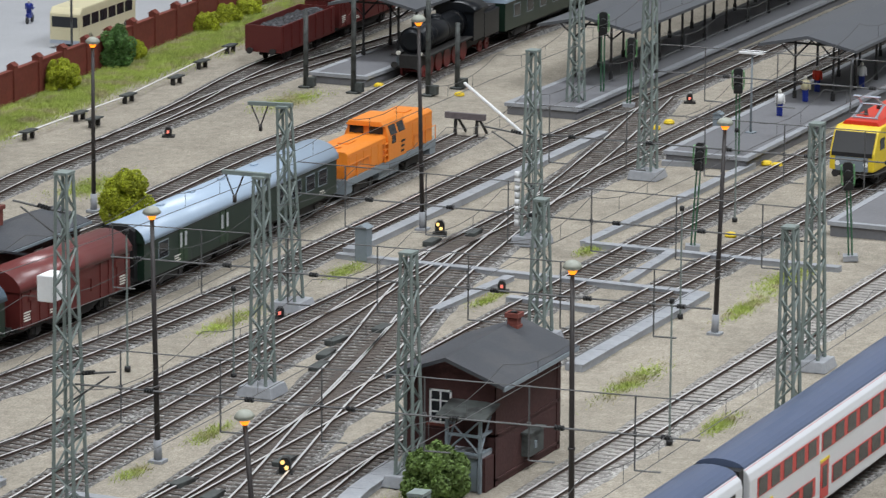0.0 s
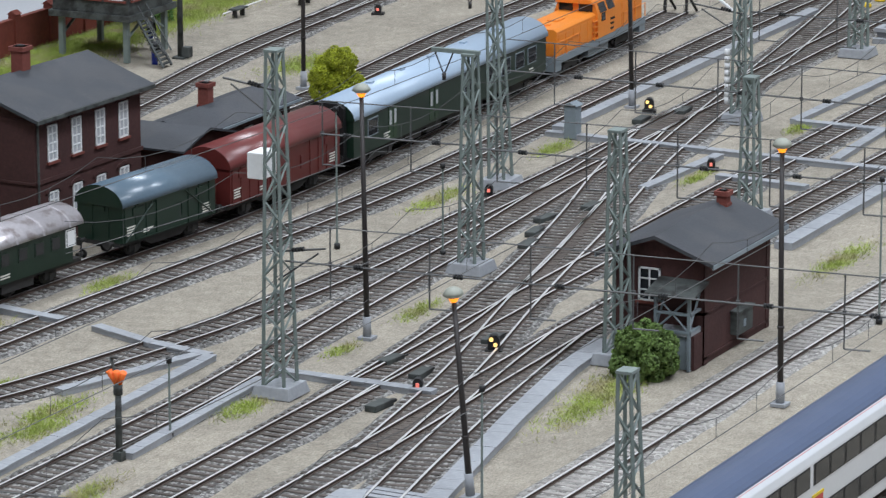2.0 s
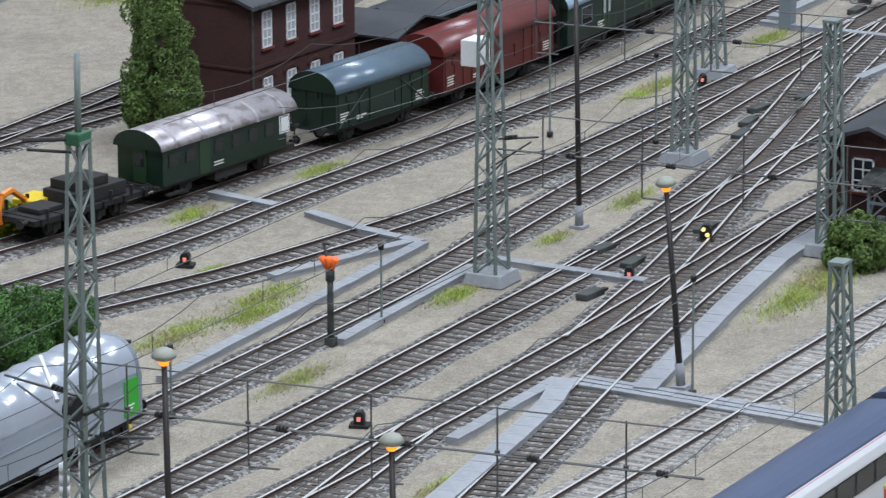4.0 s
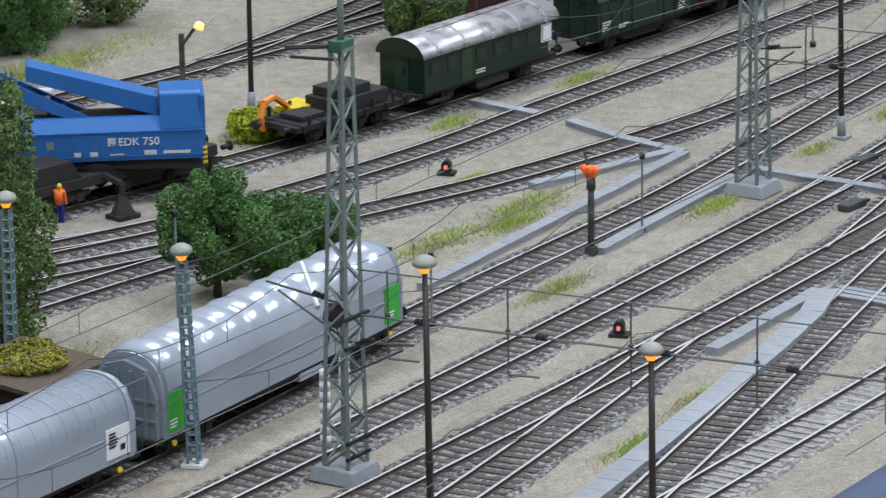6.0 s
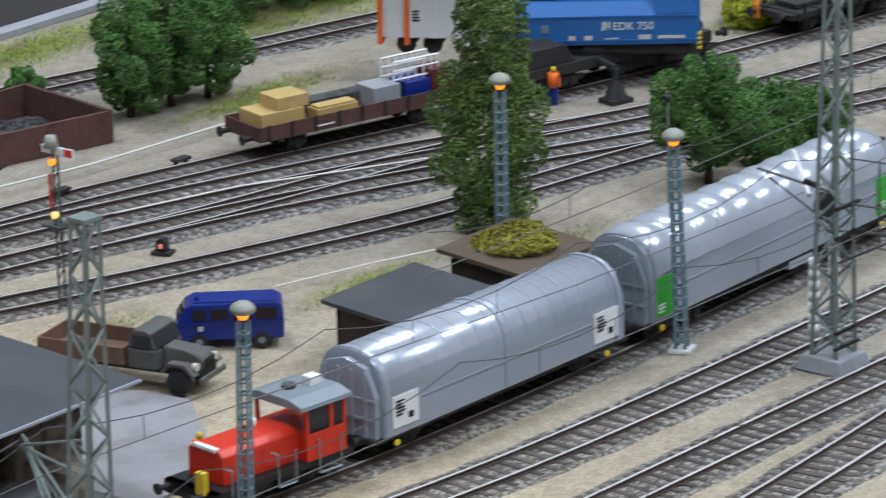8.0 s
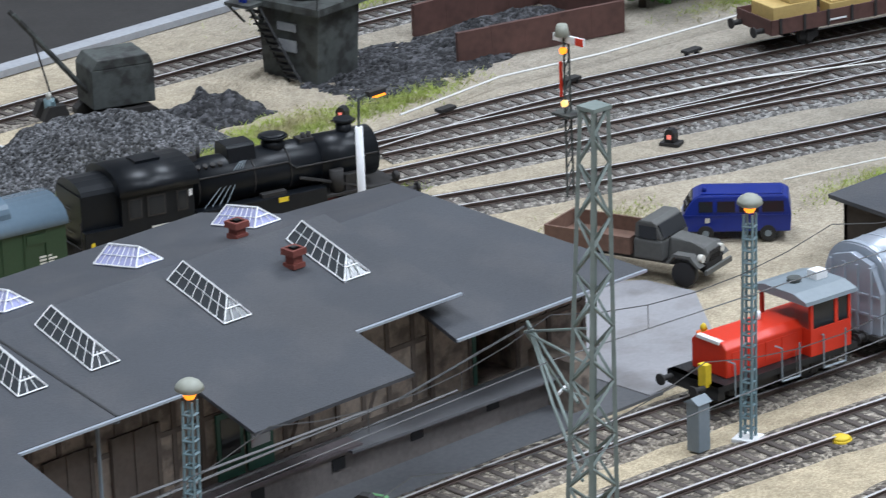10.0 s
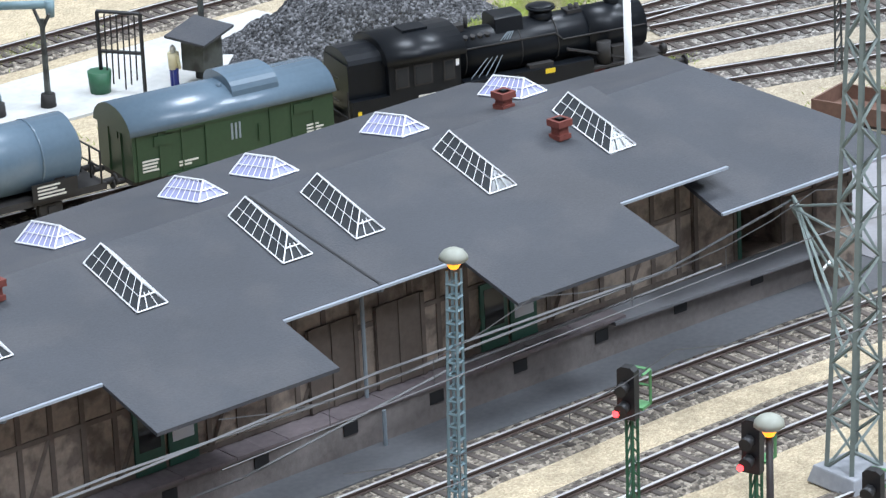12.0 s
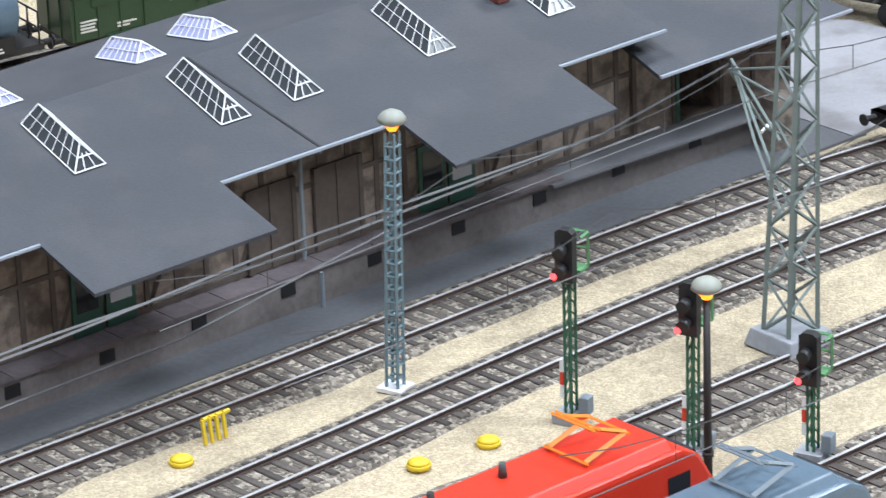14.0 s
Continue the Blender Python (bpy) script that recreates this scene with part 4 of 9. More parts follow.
        part("end_wall", bm, INFILL, b, "brown infill wall of the end building")
    for x in (93.1, 94.9, 97.1, 98.6, 100.3):
        bm = bmesh.new()
        box(bm, x - 0.09, x + 0.09, wy - 0.05, wy, 1.1, 4.0)
        part("timber_post", bm, SHED_TIMBER, b)
    bm = bmesh.new()
    box(bm, 97.1, 100.4, wy - 0.055, wy, 2.5, 2.66)
    part("timber_rail", bm, SHED_TIMBER, b)
    bm = bmesh.new()
    box(bm, 94.95, 95.1, wy - 0.1, wy, 1.1, 3.9)
    part("bay_frame", bm, DOOR_GREEN, b, "green bay frame")
    bm = bmesh.new()
    sheet(bm, [(91.9, 96.5, 4.18), (100.8, 96.5, 4.18), (97.9, 104, 6.0), (93.0, 104, 6.0)], 0.14)
    sheet(bm, [(100.8, 96.5, 4.18), (101.6, 109.6, 4.3), (97.9, 104, 6.0)], 0.14)
    sheet(bm, [(97.9, 104, 6.0), (101.6, 109.6, 4.3), (93.0, 109.8, 4.6), (93.0, 104, 6.0)], 0.14)
    part("end_roof", bm, FELT, b, "dark felt roof of the end building")
    bm = bmesh.new()
    box(bm, 91.9, 100.8, 96.4, 96.5, 4.09, 4.18)
    part("gutter", bm, SILVER, b, "zinc gutter")
    bm = bmesh.new()
    box(bm, 97.6, 98.6, 96.9, wy, GZ, 1.6)
    part("dock_end", bm, INFILL, b)


signal_house()
station_house()
low_house()
goods_shed()
bm = bmesh.new()
sheet(bm, [(40, 96.6, -0.17), (101, 96.0, -0.17), (101, 99, -0.17), (40, 99, -0.17)], 0.3)
tagged(part("yard_paving", bm, ASPHALT), "dark asphalt paving along the goods shed", "pavement", kind="structure")
bm = bmesh.new()
sheet(bm, [(100.4, 96.05, -0.14), (104.4, 96.5, -0.14), (106.5, 98.8, -0.14), (109.1, 102.0, -0.14), (108.8, 104.2, -0.14), (105.5, 107.5, -0.14), (100.4, 109.0, -0.14)], 0.3)
tagged(part("yard_apron", bm, APRON), "worn grey asphalt apron beside the goods shed", "pavement", kind="structure")


def small_hut(x, y, L, W, h0, h1, label, roof_mat, moss=False):
    b = thing("trackside_hut", label, "hut", x, y, GZ)
    bm = bmesh.new()
    t = 0.15
    for q in ((0, L, W - t, W), (0, t, 0, W), (L - t, L, 0, W), (0, L * 0.35, 0, t)):
        box(bm, *q, 0, h0 - 0.15)
    box(bm, t, L - t, t, W - t, 0, 0.1)
    part("wall", bm, TIMBER, b)
    bm = bmesh.new()
    sheet(bm, [(-0.4, -0.5, h0), (L + 0.4, -0.5, h0), (L + 0.4, W + 0.4, h1), (-0.4, W + 0.4, h1)], 0.16)
    part("roof", bm, roof_mat, b)
    return b


small_hut(115.2, 97.2, 4.6, 3.0, 2.35, 2.6, "small open timber hut with flat grey felt roof", FELT)
small_hut(121.4, 96.6, 3.9, 3.2, 2.7, 3.0, "small timber hut with mossy brown earth roof", EARTH)

# ---- platforms and canopies ----
def platform(x0, x1, y0, y1, z, label):
    bm = bmesh.new()
    box(bm, x0 + 0.15, x1, y0 + 0.15, y1 - 0.15, GZ - 0.1, z - 0.01)
    p = tagged(part("platform", bm, PLATFORM), label, "platform", kind="structure")
    for q in ((x0, x1, y0, y0 + 0.45), (x0, x1, y1 - 0.45, y1), (x0, x0 + 0.45, y0 + 0.45, y1 - 0.45)):
        n = max(1, int((q[1] - q[0]) / 2.0))
        for k in range(n):
            bm = bmesh.new()
            w = (q[1] - q[0]) / n
            box(bm, q[0] + k * w + 0.012, q[0] + (k + 1) * w - 0.012, q[2], q[3], z - 0.22, z + 0.015)
            part("kerb_stone", bm, CONCRETE, p)


def canopy(x0, x1, y0, y1, z, label):
    b = thing("platform_canopy", label, "canopy", x0, (y0 + y1) / 2, 0.6)
    w = (y1 - y0) / 2
    bm = bmesh.new()
    prism(bm, [(-w, z), (0, z + 0.75), (w, z), (w, z - 0.2), (0, z + 0.55), (-w, z - 0.2)], 0, x1 - x0)
    part("roof", bm, ROOF_GREY, b, "grey sheet roof")
    for k in range(int((x1 - x0) / 4.6)):
        for s in (-1.35, 1.35):
            bm = bmesh.new()
            x = 1.6 + k * 4.6
            rod(bm, (x, s, 0), (x, s, z + 0.4), 0.1, 0.09, 6)
            rod(bm, (x, s, z - 1.0), (x, s * 2.0, z + 0.1), 0.06, n=4)
            rod(bm, (x, s, z - 1.0), (x, 0, z + 0.4), 0.06, n=4)
            rod(bm, (x, s, 0), (x, s, 0.5), 0.16, n=6)
            part("column", bm, BLACK, b, "black cast iron column with brackets")
    bm = bmesh.new()
    for k in range(int((x1 - x0) / 4.6)):
        box(bm, 1.6 + k * 4.6 - 0.08, 1.6 + k * 4.6 + 0.08, -w + 0.2, w - 0.2, z - 0.1, z + 0.02)
    part("beams", bm, BLACK, b)


ROOF_GREY = material("grey_canopy_sheet", (0.085, 0.09, 0.10), 0.5, vary=0.1, coarse=0.2)
platform(254.8, 330, 90.75, 96.4, 0.6, "grey paved island platform with concrete edge")
platform(238.6, 330, 74.6, 80.0, 0.6, "grey paved island platform with concrete edge")
platform(266.5, 330, 106.9, 112.2, 0.5, "grey paved platform under a canopy")
platform(271.5, 330, 124.6, 129.0, 0.5, "grey paved platform under a canopy")
canopy(274.5, 330, 90.3, 97.2, 3.8, "grey platform canopy on black iron columns")
canopy(275.5, 330, 106.6, 113.6, 3.8, "grey platform canopy on black iron columns")
canopy(277.5, 330, 123.6, 130.4, 3.8, "grey platform canopy on black iron columns")

# ---- trains ----
def on_track(name, label, category, key, xa, xb, group=""):
    ya, yb = track_at(key, xa)[0], track_at(key, xb)[0]
    yaw = math.degrees(math.atan2(yb - ya, xb - xa))
    return thing(name, label, category, xa, ya, 0, yaw, group), math.hypot(xb - xa, yb - ya)


def wheelset(bm, x, r=0.46):
    for s in (-0.75, 0.75):
        rod(bm, (x, s - 0.07, r), (x, s + 0.07, r), r, n=14)
    rod(bm, (x, -0.9, r), (x, 0.9, r), 0.08)


def axles(parent, xs, r=0.46):
    for x in xs:
        bm = bmesh.new()
        wheelset(bm, x, r)
        for s in (-1.0, 1.0):
            box(bm, x - 0.45, x + 0.45, s - 0.06, s + 0.06, r - 0.12, r + 0.3)
            box(bm, x - 0.14, x + 0.14, s - 0.12, s + 0.12, r - 0.2, r + 0.2)
        part("axle", bm, SOOT, parent, "dark wheelset with axle boxes")


def bogie(parent, x):
    bm = bmesh.new()
    for dx in (-1.25, 1.25):
        wheelset(bm, x + dx)
    for s in (-1.05, 1.05):
        prism(bm, [(x - 1.85, 0.5), (x - 0.8, 0.32), (x + 0.8, 0.32), (x + 1.85, 0.5), (x + 1.85, 0.66), (x + 0.7, 0.82), (x - 0.7, 0.82), (x - 1.85, 0.66)], s - 0.08, s + 0.08, axis="y")
        for dx in (-1.25, 1.25):
            box(bm, x + dx - 0.2, x + dx + 0.2, s - 0.16, s + 0.16, 0.28, 0.66)
    part("bogie", bm, SOOT, parent, "dark four-wheel bogie")


def buffers(parent, L, z=1.0, mat=None):
    for x, d in ((0, -1), (L, 1)):
        for s in (-0.87, 0.87):
            bm = bmesh.new()
            rod(bm, (x, s, z), (x + d * 0.45, s, z), 0.12, n=8)
            rod(bm, (x + d * 0.45, s, z), (x + d * 0.52, s, z), 0.23, n=12)
            part("buffer", bm, mat or SOOT, parent)


def roof_profile(w, ze, zt, n=12, over=0.08, square=2.0):
    a = [(w * math.copysign(abs(math.cos(q)) ** (2 / square), math.cos(q)) * (1 + over), ze + (zt - ze) * math.sin(q) ** (2 / square)) for q in np.linspace(0, math.pi, n + 1)]
    b = [(y * 0.96, z - 0.09 if 0 < i < n else z) for i, (y, z) in enumerate(a)]
    return a, b


def arc_roof(parent, x0, x1, w, ze, zt, mat, label="", square=2.0, name="roof", end=None):
    a, _ = roof_profile(w, ze, zt, square=square)
    bm = bmesh.new()
    prism(bm, a, x0, x1, smooth=False)
    for f in bm.faces:
        f.smooth = len(f.verts) == 4 and abs(f.normal.x) < 0.5 and f.calc_center_median().z > ze + 0.02
        f.material_index = int(len(f.verts) > 4)
    return part(name, bm, [mat, end or mat], parent, label)


def body_shell(parent, x0, x1, w, z0, z1, mat, zt=None, label="", name="body"):
    """Side walls and end walls with a rounded top that meets the roof."""
    bm = bmesh.new()
    prof = [(w, z0), (w, z1)]
    if zt:
        prof += [(w * math.cos(q), z1 + (zt - z1 - 0.06) * math.sin(q)) for q in np.linspace(0, math.pi, 11)[1:-1]]
    prof += [(-w, z1), (-w, z0)]
    prism(bm, prof, x0, x1)
    return part(name, bm, mat, parent, label)


def side_box(parent, name, x0, x1, z0, z1, w, mat, d=0.03, label="", side=-1):
    bm = bmesh.new()
    if side < 0:
        box(bm, x0, x1, -w - d, -w + 0.02, z0, z1)
    else:
        box(bm, x0, x1, w - 0.02, w + d, z0, z1)
    return part(name, bm, mat, parent, label)


def coach_window(parent, x, z, wd, h, w, frame=None):
    f = side_box(parent, "window", x - wd / 2, x + wd / 2, z, z + h, w, frame or BUFFER_GREY, 0.025, "framed coach window")
    bm = bmesh.new()
    box(bm, x - wd / 2 + 0.07, x + wd / 2 - 0.07, -w - 0.035, -w, z + 0.07, z + h - 0.07)
    part("pane", bm, DARK_GLASS, f)


def lettering(parent, x, z, rows, w, mat=None, width=0.8, h=0.07, gap=0.14):
    """Writing too small to read: plain bars."""
    bm = bmesh.new()
    for k in range(rows):
        n = random.uniform(0.6, 1.0)
        box(bm, x, x + width * n, -w - 0.035, -w, z - k * gap, z - k * gap + h)
    part("lettering", bm, mat or CREAM, parent, "small pale lettering")


def squash(c, *s):
    for o in c.children_recursive:
        o.data.transform(Matrix.Diagonal((*s, 1)))
    return c


def long_coach():
    c, L = on_track("passenger_coach", "dark green long passenger coach with pale blue-grey roof", "coach", "siding", 205.9, 232.6)
    w = 1.42
    body_shell(c, 0.2, L - 0.2, w, 0.95, 3.0, COACH_GREEN, 4.0)
    arc_roof(c, 0.1, L - 0.1, w, 3.0, 4.05, ROOF_BLUE, "pale blue-grey rounded roof", end=COACH_GREEN)
    bm = bmesh.new()
    box(bm, 0.2, L - 0.2, -1.25, 1.25, 0.75, 0.95)
    for x in (7.5, 10.2, 13.0, 16.0):
        box(bm, x, x + 1.9, -1.15, 1.15, 0.35, 0.75)
    part("underframe", bm, SOOT, c)
    bogie(c, 4.0), bogie(c, L - 4.0), buffers(c, L)
    for k, x in enumerate((2.6, 15.4, 18.6, 20.6, 22.6, 24.4)):
        coach_window(c, x, 1.75, 1.3, 1.0, w)
    for x in (4.6, 5.2, 10.0, 10.7):
        side_box(c, "door", x, x + 0.5, 1.1, 2.9, w, VAN_GREEN, 0.02, "narrow coach door")
        side_box(c, "door_pane", x + 0.12, x + 0.38, 1.9, 2.7, w, PALE_GLASS, 0.03)
    for x in (5.0, 9.0, 13.0, 17.5, 22.0):
        bm = bmesh.new()
        box(bm, x, x + 0.5, -0.15, 0.15, 3.98, 4.14)
        part("roof_vent", bm, ROOF_BLUE, c)
    lettering(c, 4.0, 1.5, 3, w), lettering(c, 24.0, 1.4, 2, w)
    bm = bmesh.new()
    prism(bm, [(1.0, 0.9), (1.0, 3.7), (0.6, 3.95), (-0.6, 3.95), (-1.0, 3.7), (-1.0, 0.9)], -0.2, 0.2)
    part("gangway", bm, BLACK, c, "black rubber gangway")
    bm = bmesh.new()
    prism(bm, [(0.9, 0.9), (0.9, 3.4), (-0.9, 3.4), (-0.9, 0.9)], L - 0.2, L + 0.2)
    part("gangway", bm, BLACK, c, "black rubber gangway")


def covered_van(xa, xb, body, roof, label, key="siding", zt=4.0, plain=True, axle=(0.2, 0.8), braces=True):
    c, L = on_track("covered_van", label, "goods wagon", key, xa, xb, "covered vans")
    w = 1.4
    body_shell(c, 0.15, L - 0.15, w, 1.0, 2.95, body, zt)
    arc_roof(c, 0.05, L - 0.05, w, 2.95, zt + 0.04, roof, end=body)
    bm = bmesh.new()
    box(bm, 0.15, L - 0.15, -1.2, 1.2, 0.78, 1.0)
    for s in (-1.1, 1.1):
        prism(bm, [(L * 0.25, 0.8), (L * 0.75, 0.8), (L * 0.65, 0.4), (L * 0.35, 0.4)], s - 0.04, s + 0.04, axis="y")
    part("underframe", bm, SOOT, c)
    axles(c, (L * axle[0], L * axle[1])), buffers(c, L)
    d0, d1 = L * 0.36, L * 0.64
    door = side_box(c, "sliding_door", d0, d1, 1.05, 2.9, w, body, 0.06, "sliding side door")
    bm = bmesh.new()
    box(bm, d0 - 1.6, d1 + 0.2, -w - 0.11, -w, 2.86, 2.95)
    box(bm, d0 - 1.6, d1 + 0.2, -w - 0.09, -w, 1.0, 1.06)
    box(bm, d1 - 0.25, d1 - 0.17, -w - 0.12, -w, 1.6, 2.3)
    part("door_rail", bm, body, door)
    for k in range(int(L / 0.9)):
        x = 0.3 + k * 0.9
        if not d0 - 0.1 < x < d1:
            side_box(c, "rib", x, x + 0.07, 1.0, 2.92, w, body, 0.045)
    if braces:
        bm = bmesh.new()
        rod(bm, (0.35, -w - 0.03, 1.05), (d0 - 0.15, -w - 0.03, 2.85), 0.05, n=4)
        rod(bm, (L - 0.35, -w - 0.03, 1.05), (d1 + 0.15, -w - 0.03, 2.85), 0.05, n=4)
        part("brace", bm, body, c)
    for x in (1.0, L - 1.8):
        bm = bmesh.new()
        box(bm, x, x + 0.8, -w - 0.05, -w, 2.35, 2.75)
        part("vent_flap", bm, body, c)
    lettering(c, 0.5, 1.75, 4, w), lettering(c, L - 1.3, 1.7, 4, w), lettering(c, d0 - 1.1, 1.4, 2, w)
    bm = bmesh.new()
    for s in (-0.5, 0.5):
        box(bm, 0.1, 0.16, s - 0.05, s + 0.05, 1.0, 3.3)
    box(bm, 0.1, 0.15, -0.3, 0.3, 2.6, 2.9)
    part("end_stanchion", bm, body, c)
    return c


def old_coach():
    c, L = on_track("short_coach", "dark green two-axle coach with dull silver canvas roof", "coach", "siding", 169.9, 180.8)
    w = 1.38
    body_shell(c, 0.3, L - 1.0, w, 1.0, 2.85, COACH_GREEN, 3.75)
    arc_roof(c, 0.1, L - 0.2, w, 2.85, 3.8, ROOF_ALU, "dull silver wrinkled canvas roof", end=COACH_GREEN)
    for k in range(5):
        bm = bmesh.new()
        a, _ = roof_profile(w + 0.01, 2.85, 3.82)
        prism(bm, a, 1.2 + k * 2.1, 1.35 + k * 2.1)
        part("roof_batten", bm, ROOF_ALU, c)
    bm = bmesh.new()
    box(bm, 0.1, L - 0.1, -1.2, 1.2, 0.8, 1.0)
    box(bm, 4.5, 7.0, -1.2, 1.2, 0.4, 0.8)
    box(bm, 0.6, 2.0, -1.45, -1.2, 0.45, 0.55)
    part("underframe", bm, SOOT, c)
    axles(c, (L * 0.22, L * 0.5, L * 0.78)), buffers(c, L)
    for k, x in enumerate((1.1, 2.4, 4.6, 6.0, 7.3, 8.6)):
        coach_window(c, x, 1.85, 0.75, 0.75, w, COACH_GREEN)
    coach_window(c, 9.8, 1.8, 0.8, 0.95, w, WHITE)
    side_box(c, "lit_blind", 9.5, 10.1, 1.9, 2.65, w, WHITE, 0.045, "white window blind")
    side_box(c, "door", 3.1, 3.9, 1.05, 2.75, w, VAN_GREEN, 0.03, "coach door")
    lettering(c, 4.2, 1.4, 2, w)
    bm = bmesh.new()
    for y in (-1.25, -0.5, 0.5, 1.25):
        rod(bm, (L - 0.15, y, 1.0), (L - 0.15, y, 1.9), 0.04)
    rod(bm, (L - 0.15, -1.25, 1.9), (L - 0.15, 1.25, 1.9), 0.04)
    part("end_railing", bm, BLACK, c, "black end platform railing")
    side_end = bmesh.new()
    box(side_end, 0.24, 0.31, -0.4, 0.4, 1.05, 2.8)
    box(side_end, 0.22, 0.3, -0.25, 0.25, 1.9, 2.6, 1)
    part("end_door", side_end, [VAN_GREEN, DARK_GLASS], c, "coach end door")
    squash(c, 1, 1, 0.95)


def diesel_loco():
    c, L = on_track("diesel_locomotive", "orange four-axle diesel locomotive with grey frame", "locomotive", "siding", 233.6, 248.8)
    w = 1.3
    bm = bmesh.new()
    box(bm, 0.3, L - 0.3, -1.45, 1.45, 0.95, 1.35)
    for x in (0.3, L - 1.2):
        box(bm, x, x + 0.9, -1.4, 1.4, 0.5, 0.95)
    box(bm, L / 2 - 1.6, L / 2 + 1.6, -1.2, 1.2, 0.35, 0.95)
    part("frame", bm, BUFFER_GREY, c, "grey locomotive frame")
    bogie(c, 3.4), bogie(c, L - 3.4), buffers(c, L, 1.0, BUFFER_GREY)
    for a, bb, zt in ((0.7, 6.9, 3.0), (9.9, L - 0.6, 3.35)):
        bm = bmesh.new()
        prism(bm, [(-w, 1.35), (w, 1.35), (w, zt - 0.16), (w - 0.2, zt), (-w + 0.2, zt), (-w, zt - 0.16)], a, bb)
        h = part("hood", bm, ORANGE, c, "orange bonnet", 0.04)
        nd = 5 if a < 1 else 4
        for k in range(nd):
            x = a + 0.25 + k * (bb - a - 0.4) / nd
            side_box(h, "hood_door", x, x + (bb - a - 0.4) / nd - 0.12, 1.5, zt - 0.35, w, ORANGE, 0.025)
        bm = bmesh.new()
        rod(bm, (a + 1.2, 0, zt), (a + 1.2, 0, zt + 0.1), 0.4, n=12)
        box(bm, a + 2.4, a + 3.6, -0.35, 0.35, zt, zt + 0.07)
        part("hood_fan", bm, ORANGE, h)
    bm = bmesh.new()
    prism(bm, [(-1.45, 1.35), (1.45, 1.35), (1.45, 2.9), (1.2, 3.55), (-1.2, 3.55), (-1.45, 2.9)], 6.9, 9.9)
    cab = part("cab", bm, ORANGE, c, "orange driver's cab with raked windows", 0.04)
    bm = bmesh.new()
    prism(bm, [(-1.28, 3.5), (1.28, 3.5), (1.05, 3.82), (-1.05, 3.82)], 6.6, 10.1)
    part("cab_roof", bm, ORANGE, cab, "", 0.06)
    for x in (7.3, 8.6):
        bm = bmesh.new()
        prism(bm, [(-1.475, 2.9), (-1.26, 3.46), (-1.2, 3.46), (-1.4, 2.9)], x, x + 1.05)
        f = part("cab_window", bm, DARK_GLASS, cab)
    side_box(cab, "door_window", 7.5, 8.1, 2.35, 2.85, 1.45, DARK_GLASS, 0.02)
    for q in (-1.1, 0.2):
        bm = bmesh.new()
        box(bm, 6.84, 6.9, q, q + 0.9, 3.02, 3.46)
        part("cab_window", bm, DARK_GLASS, cab)
    bm = bmesh.new()
    for k in range(4):
        box(bm, 6.3, 6.85, -1.5, -1.3, 1.4 + k * 0.36, 1.46 + k * 0.36)
    for x in (6.3, 6.85):
        rod(bm, (x, -1.48, 1.35), (x, -1.48, 2.7), 0.03, n=4)
    part("cab_steps", bm, ORANGE, cab)
    bm = bmesh.new()
    for x in (0.35, 2.0, 4.0, L - 4.0, L - 2.0, L - 0.35):
        rod(bm, (x, -1.42, 1.35), (x, -1.42, 2.25), 0.03, n=4)
    for x0, x1 in ((0.35, 4.0), (L - 4.0, L - 0.35)):
        rod(bm, (x0, -1.42, 2.25), (x1, -1.42, 2.25), 0.03, n=4)
    for y in (-1.3, -0.6, 0.6, 1.3):
        rod(bm, (0.35, y, 1.35), (0.35, y, 2.25), 0.03, n=4)
    rod(bm, (0.35, -1.3, 2.25), (0.35, 1.3, 2.25), 0.03, n=4)
    part("handrail", bm, ORANGE, c)
    lettering(c, 9.0, 2.2, 3, 1.45, BLACK, 0.7, 0.12, 0.3)


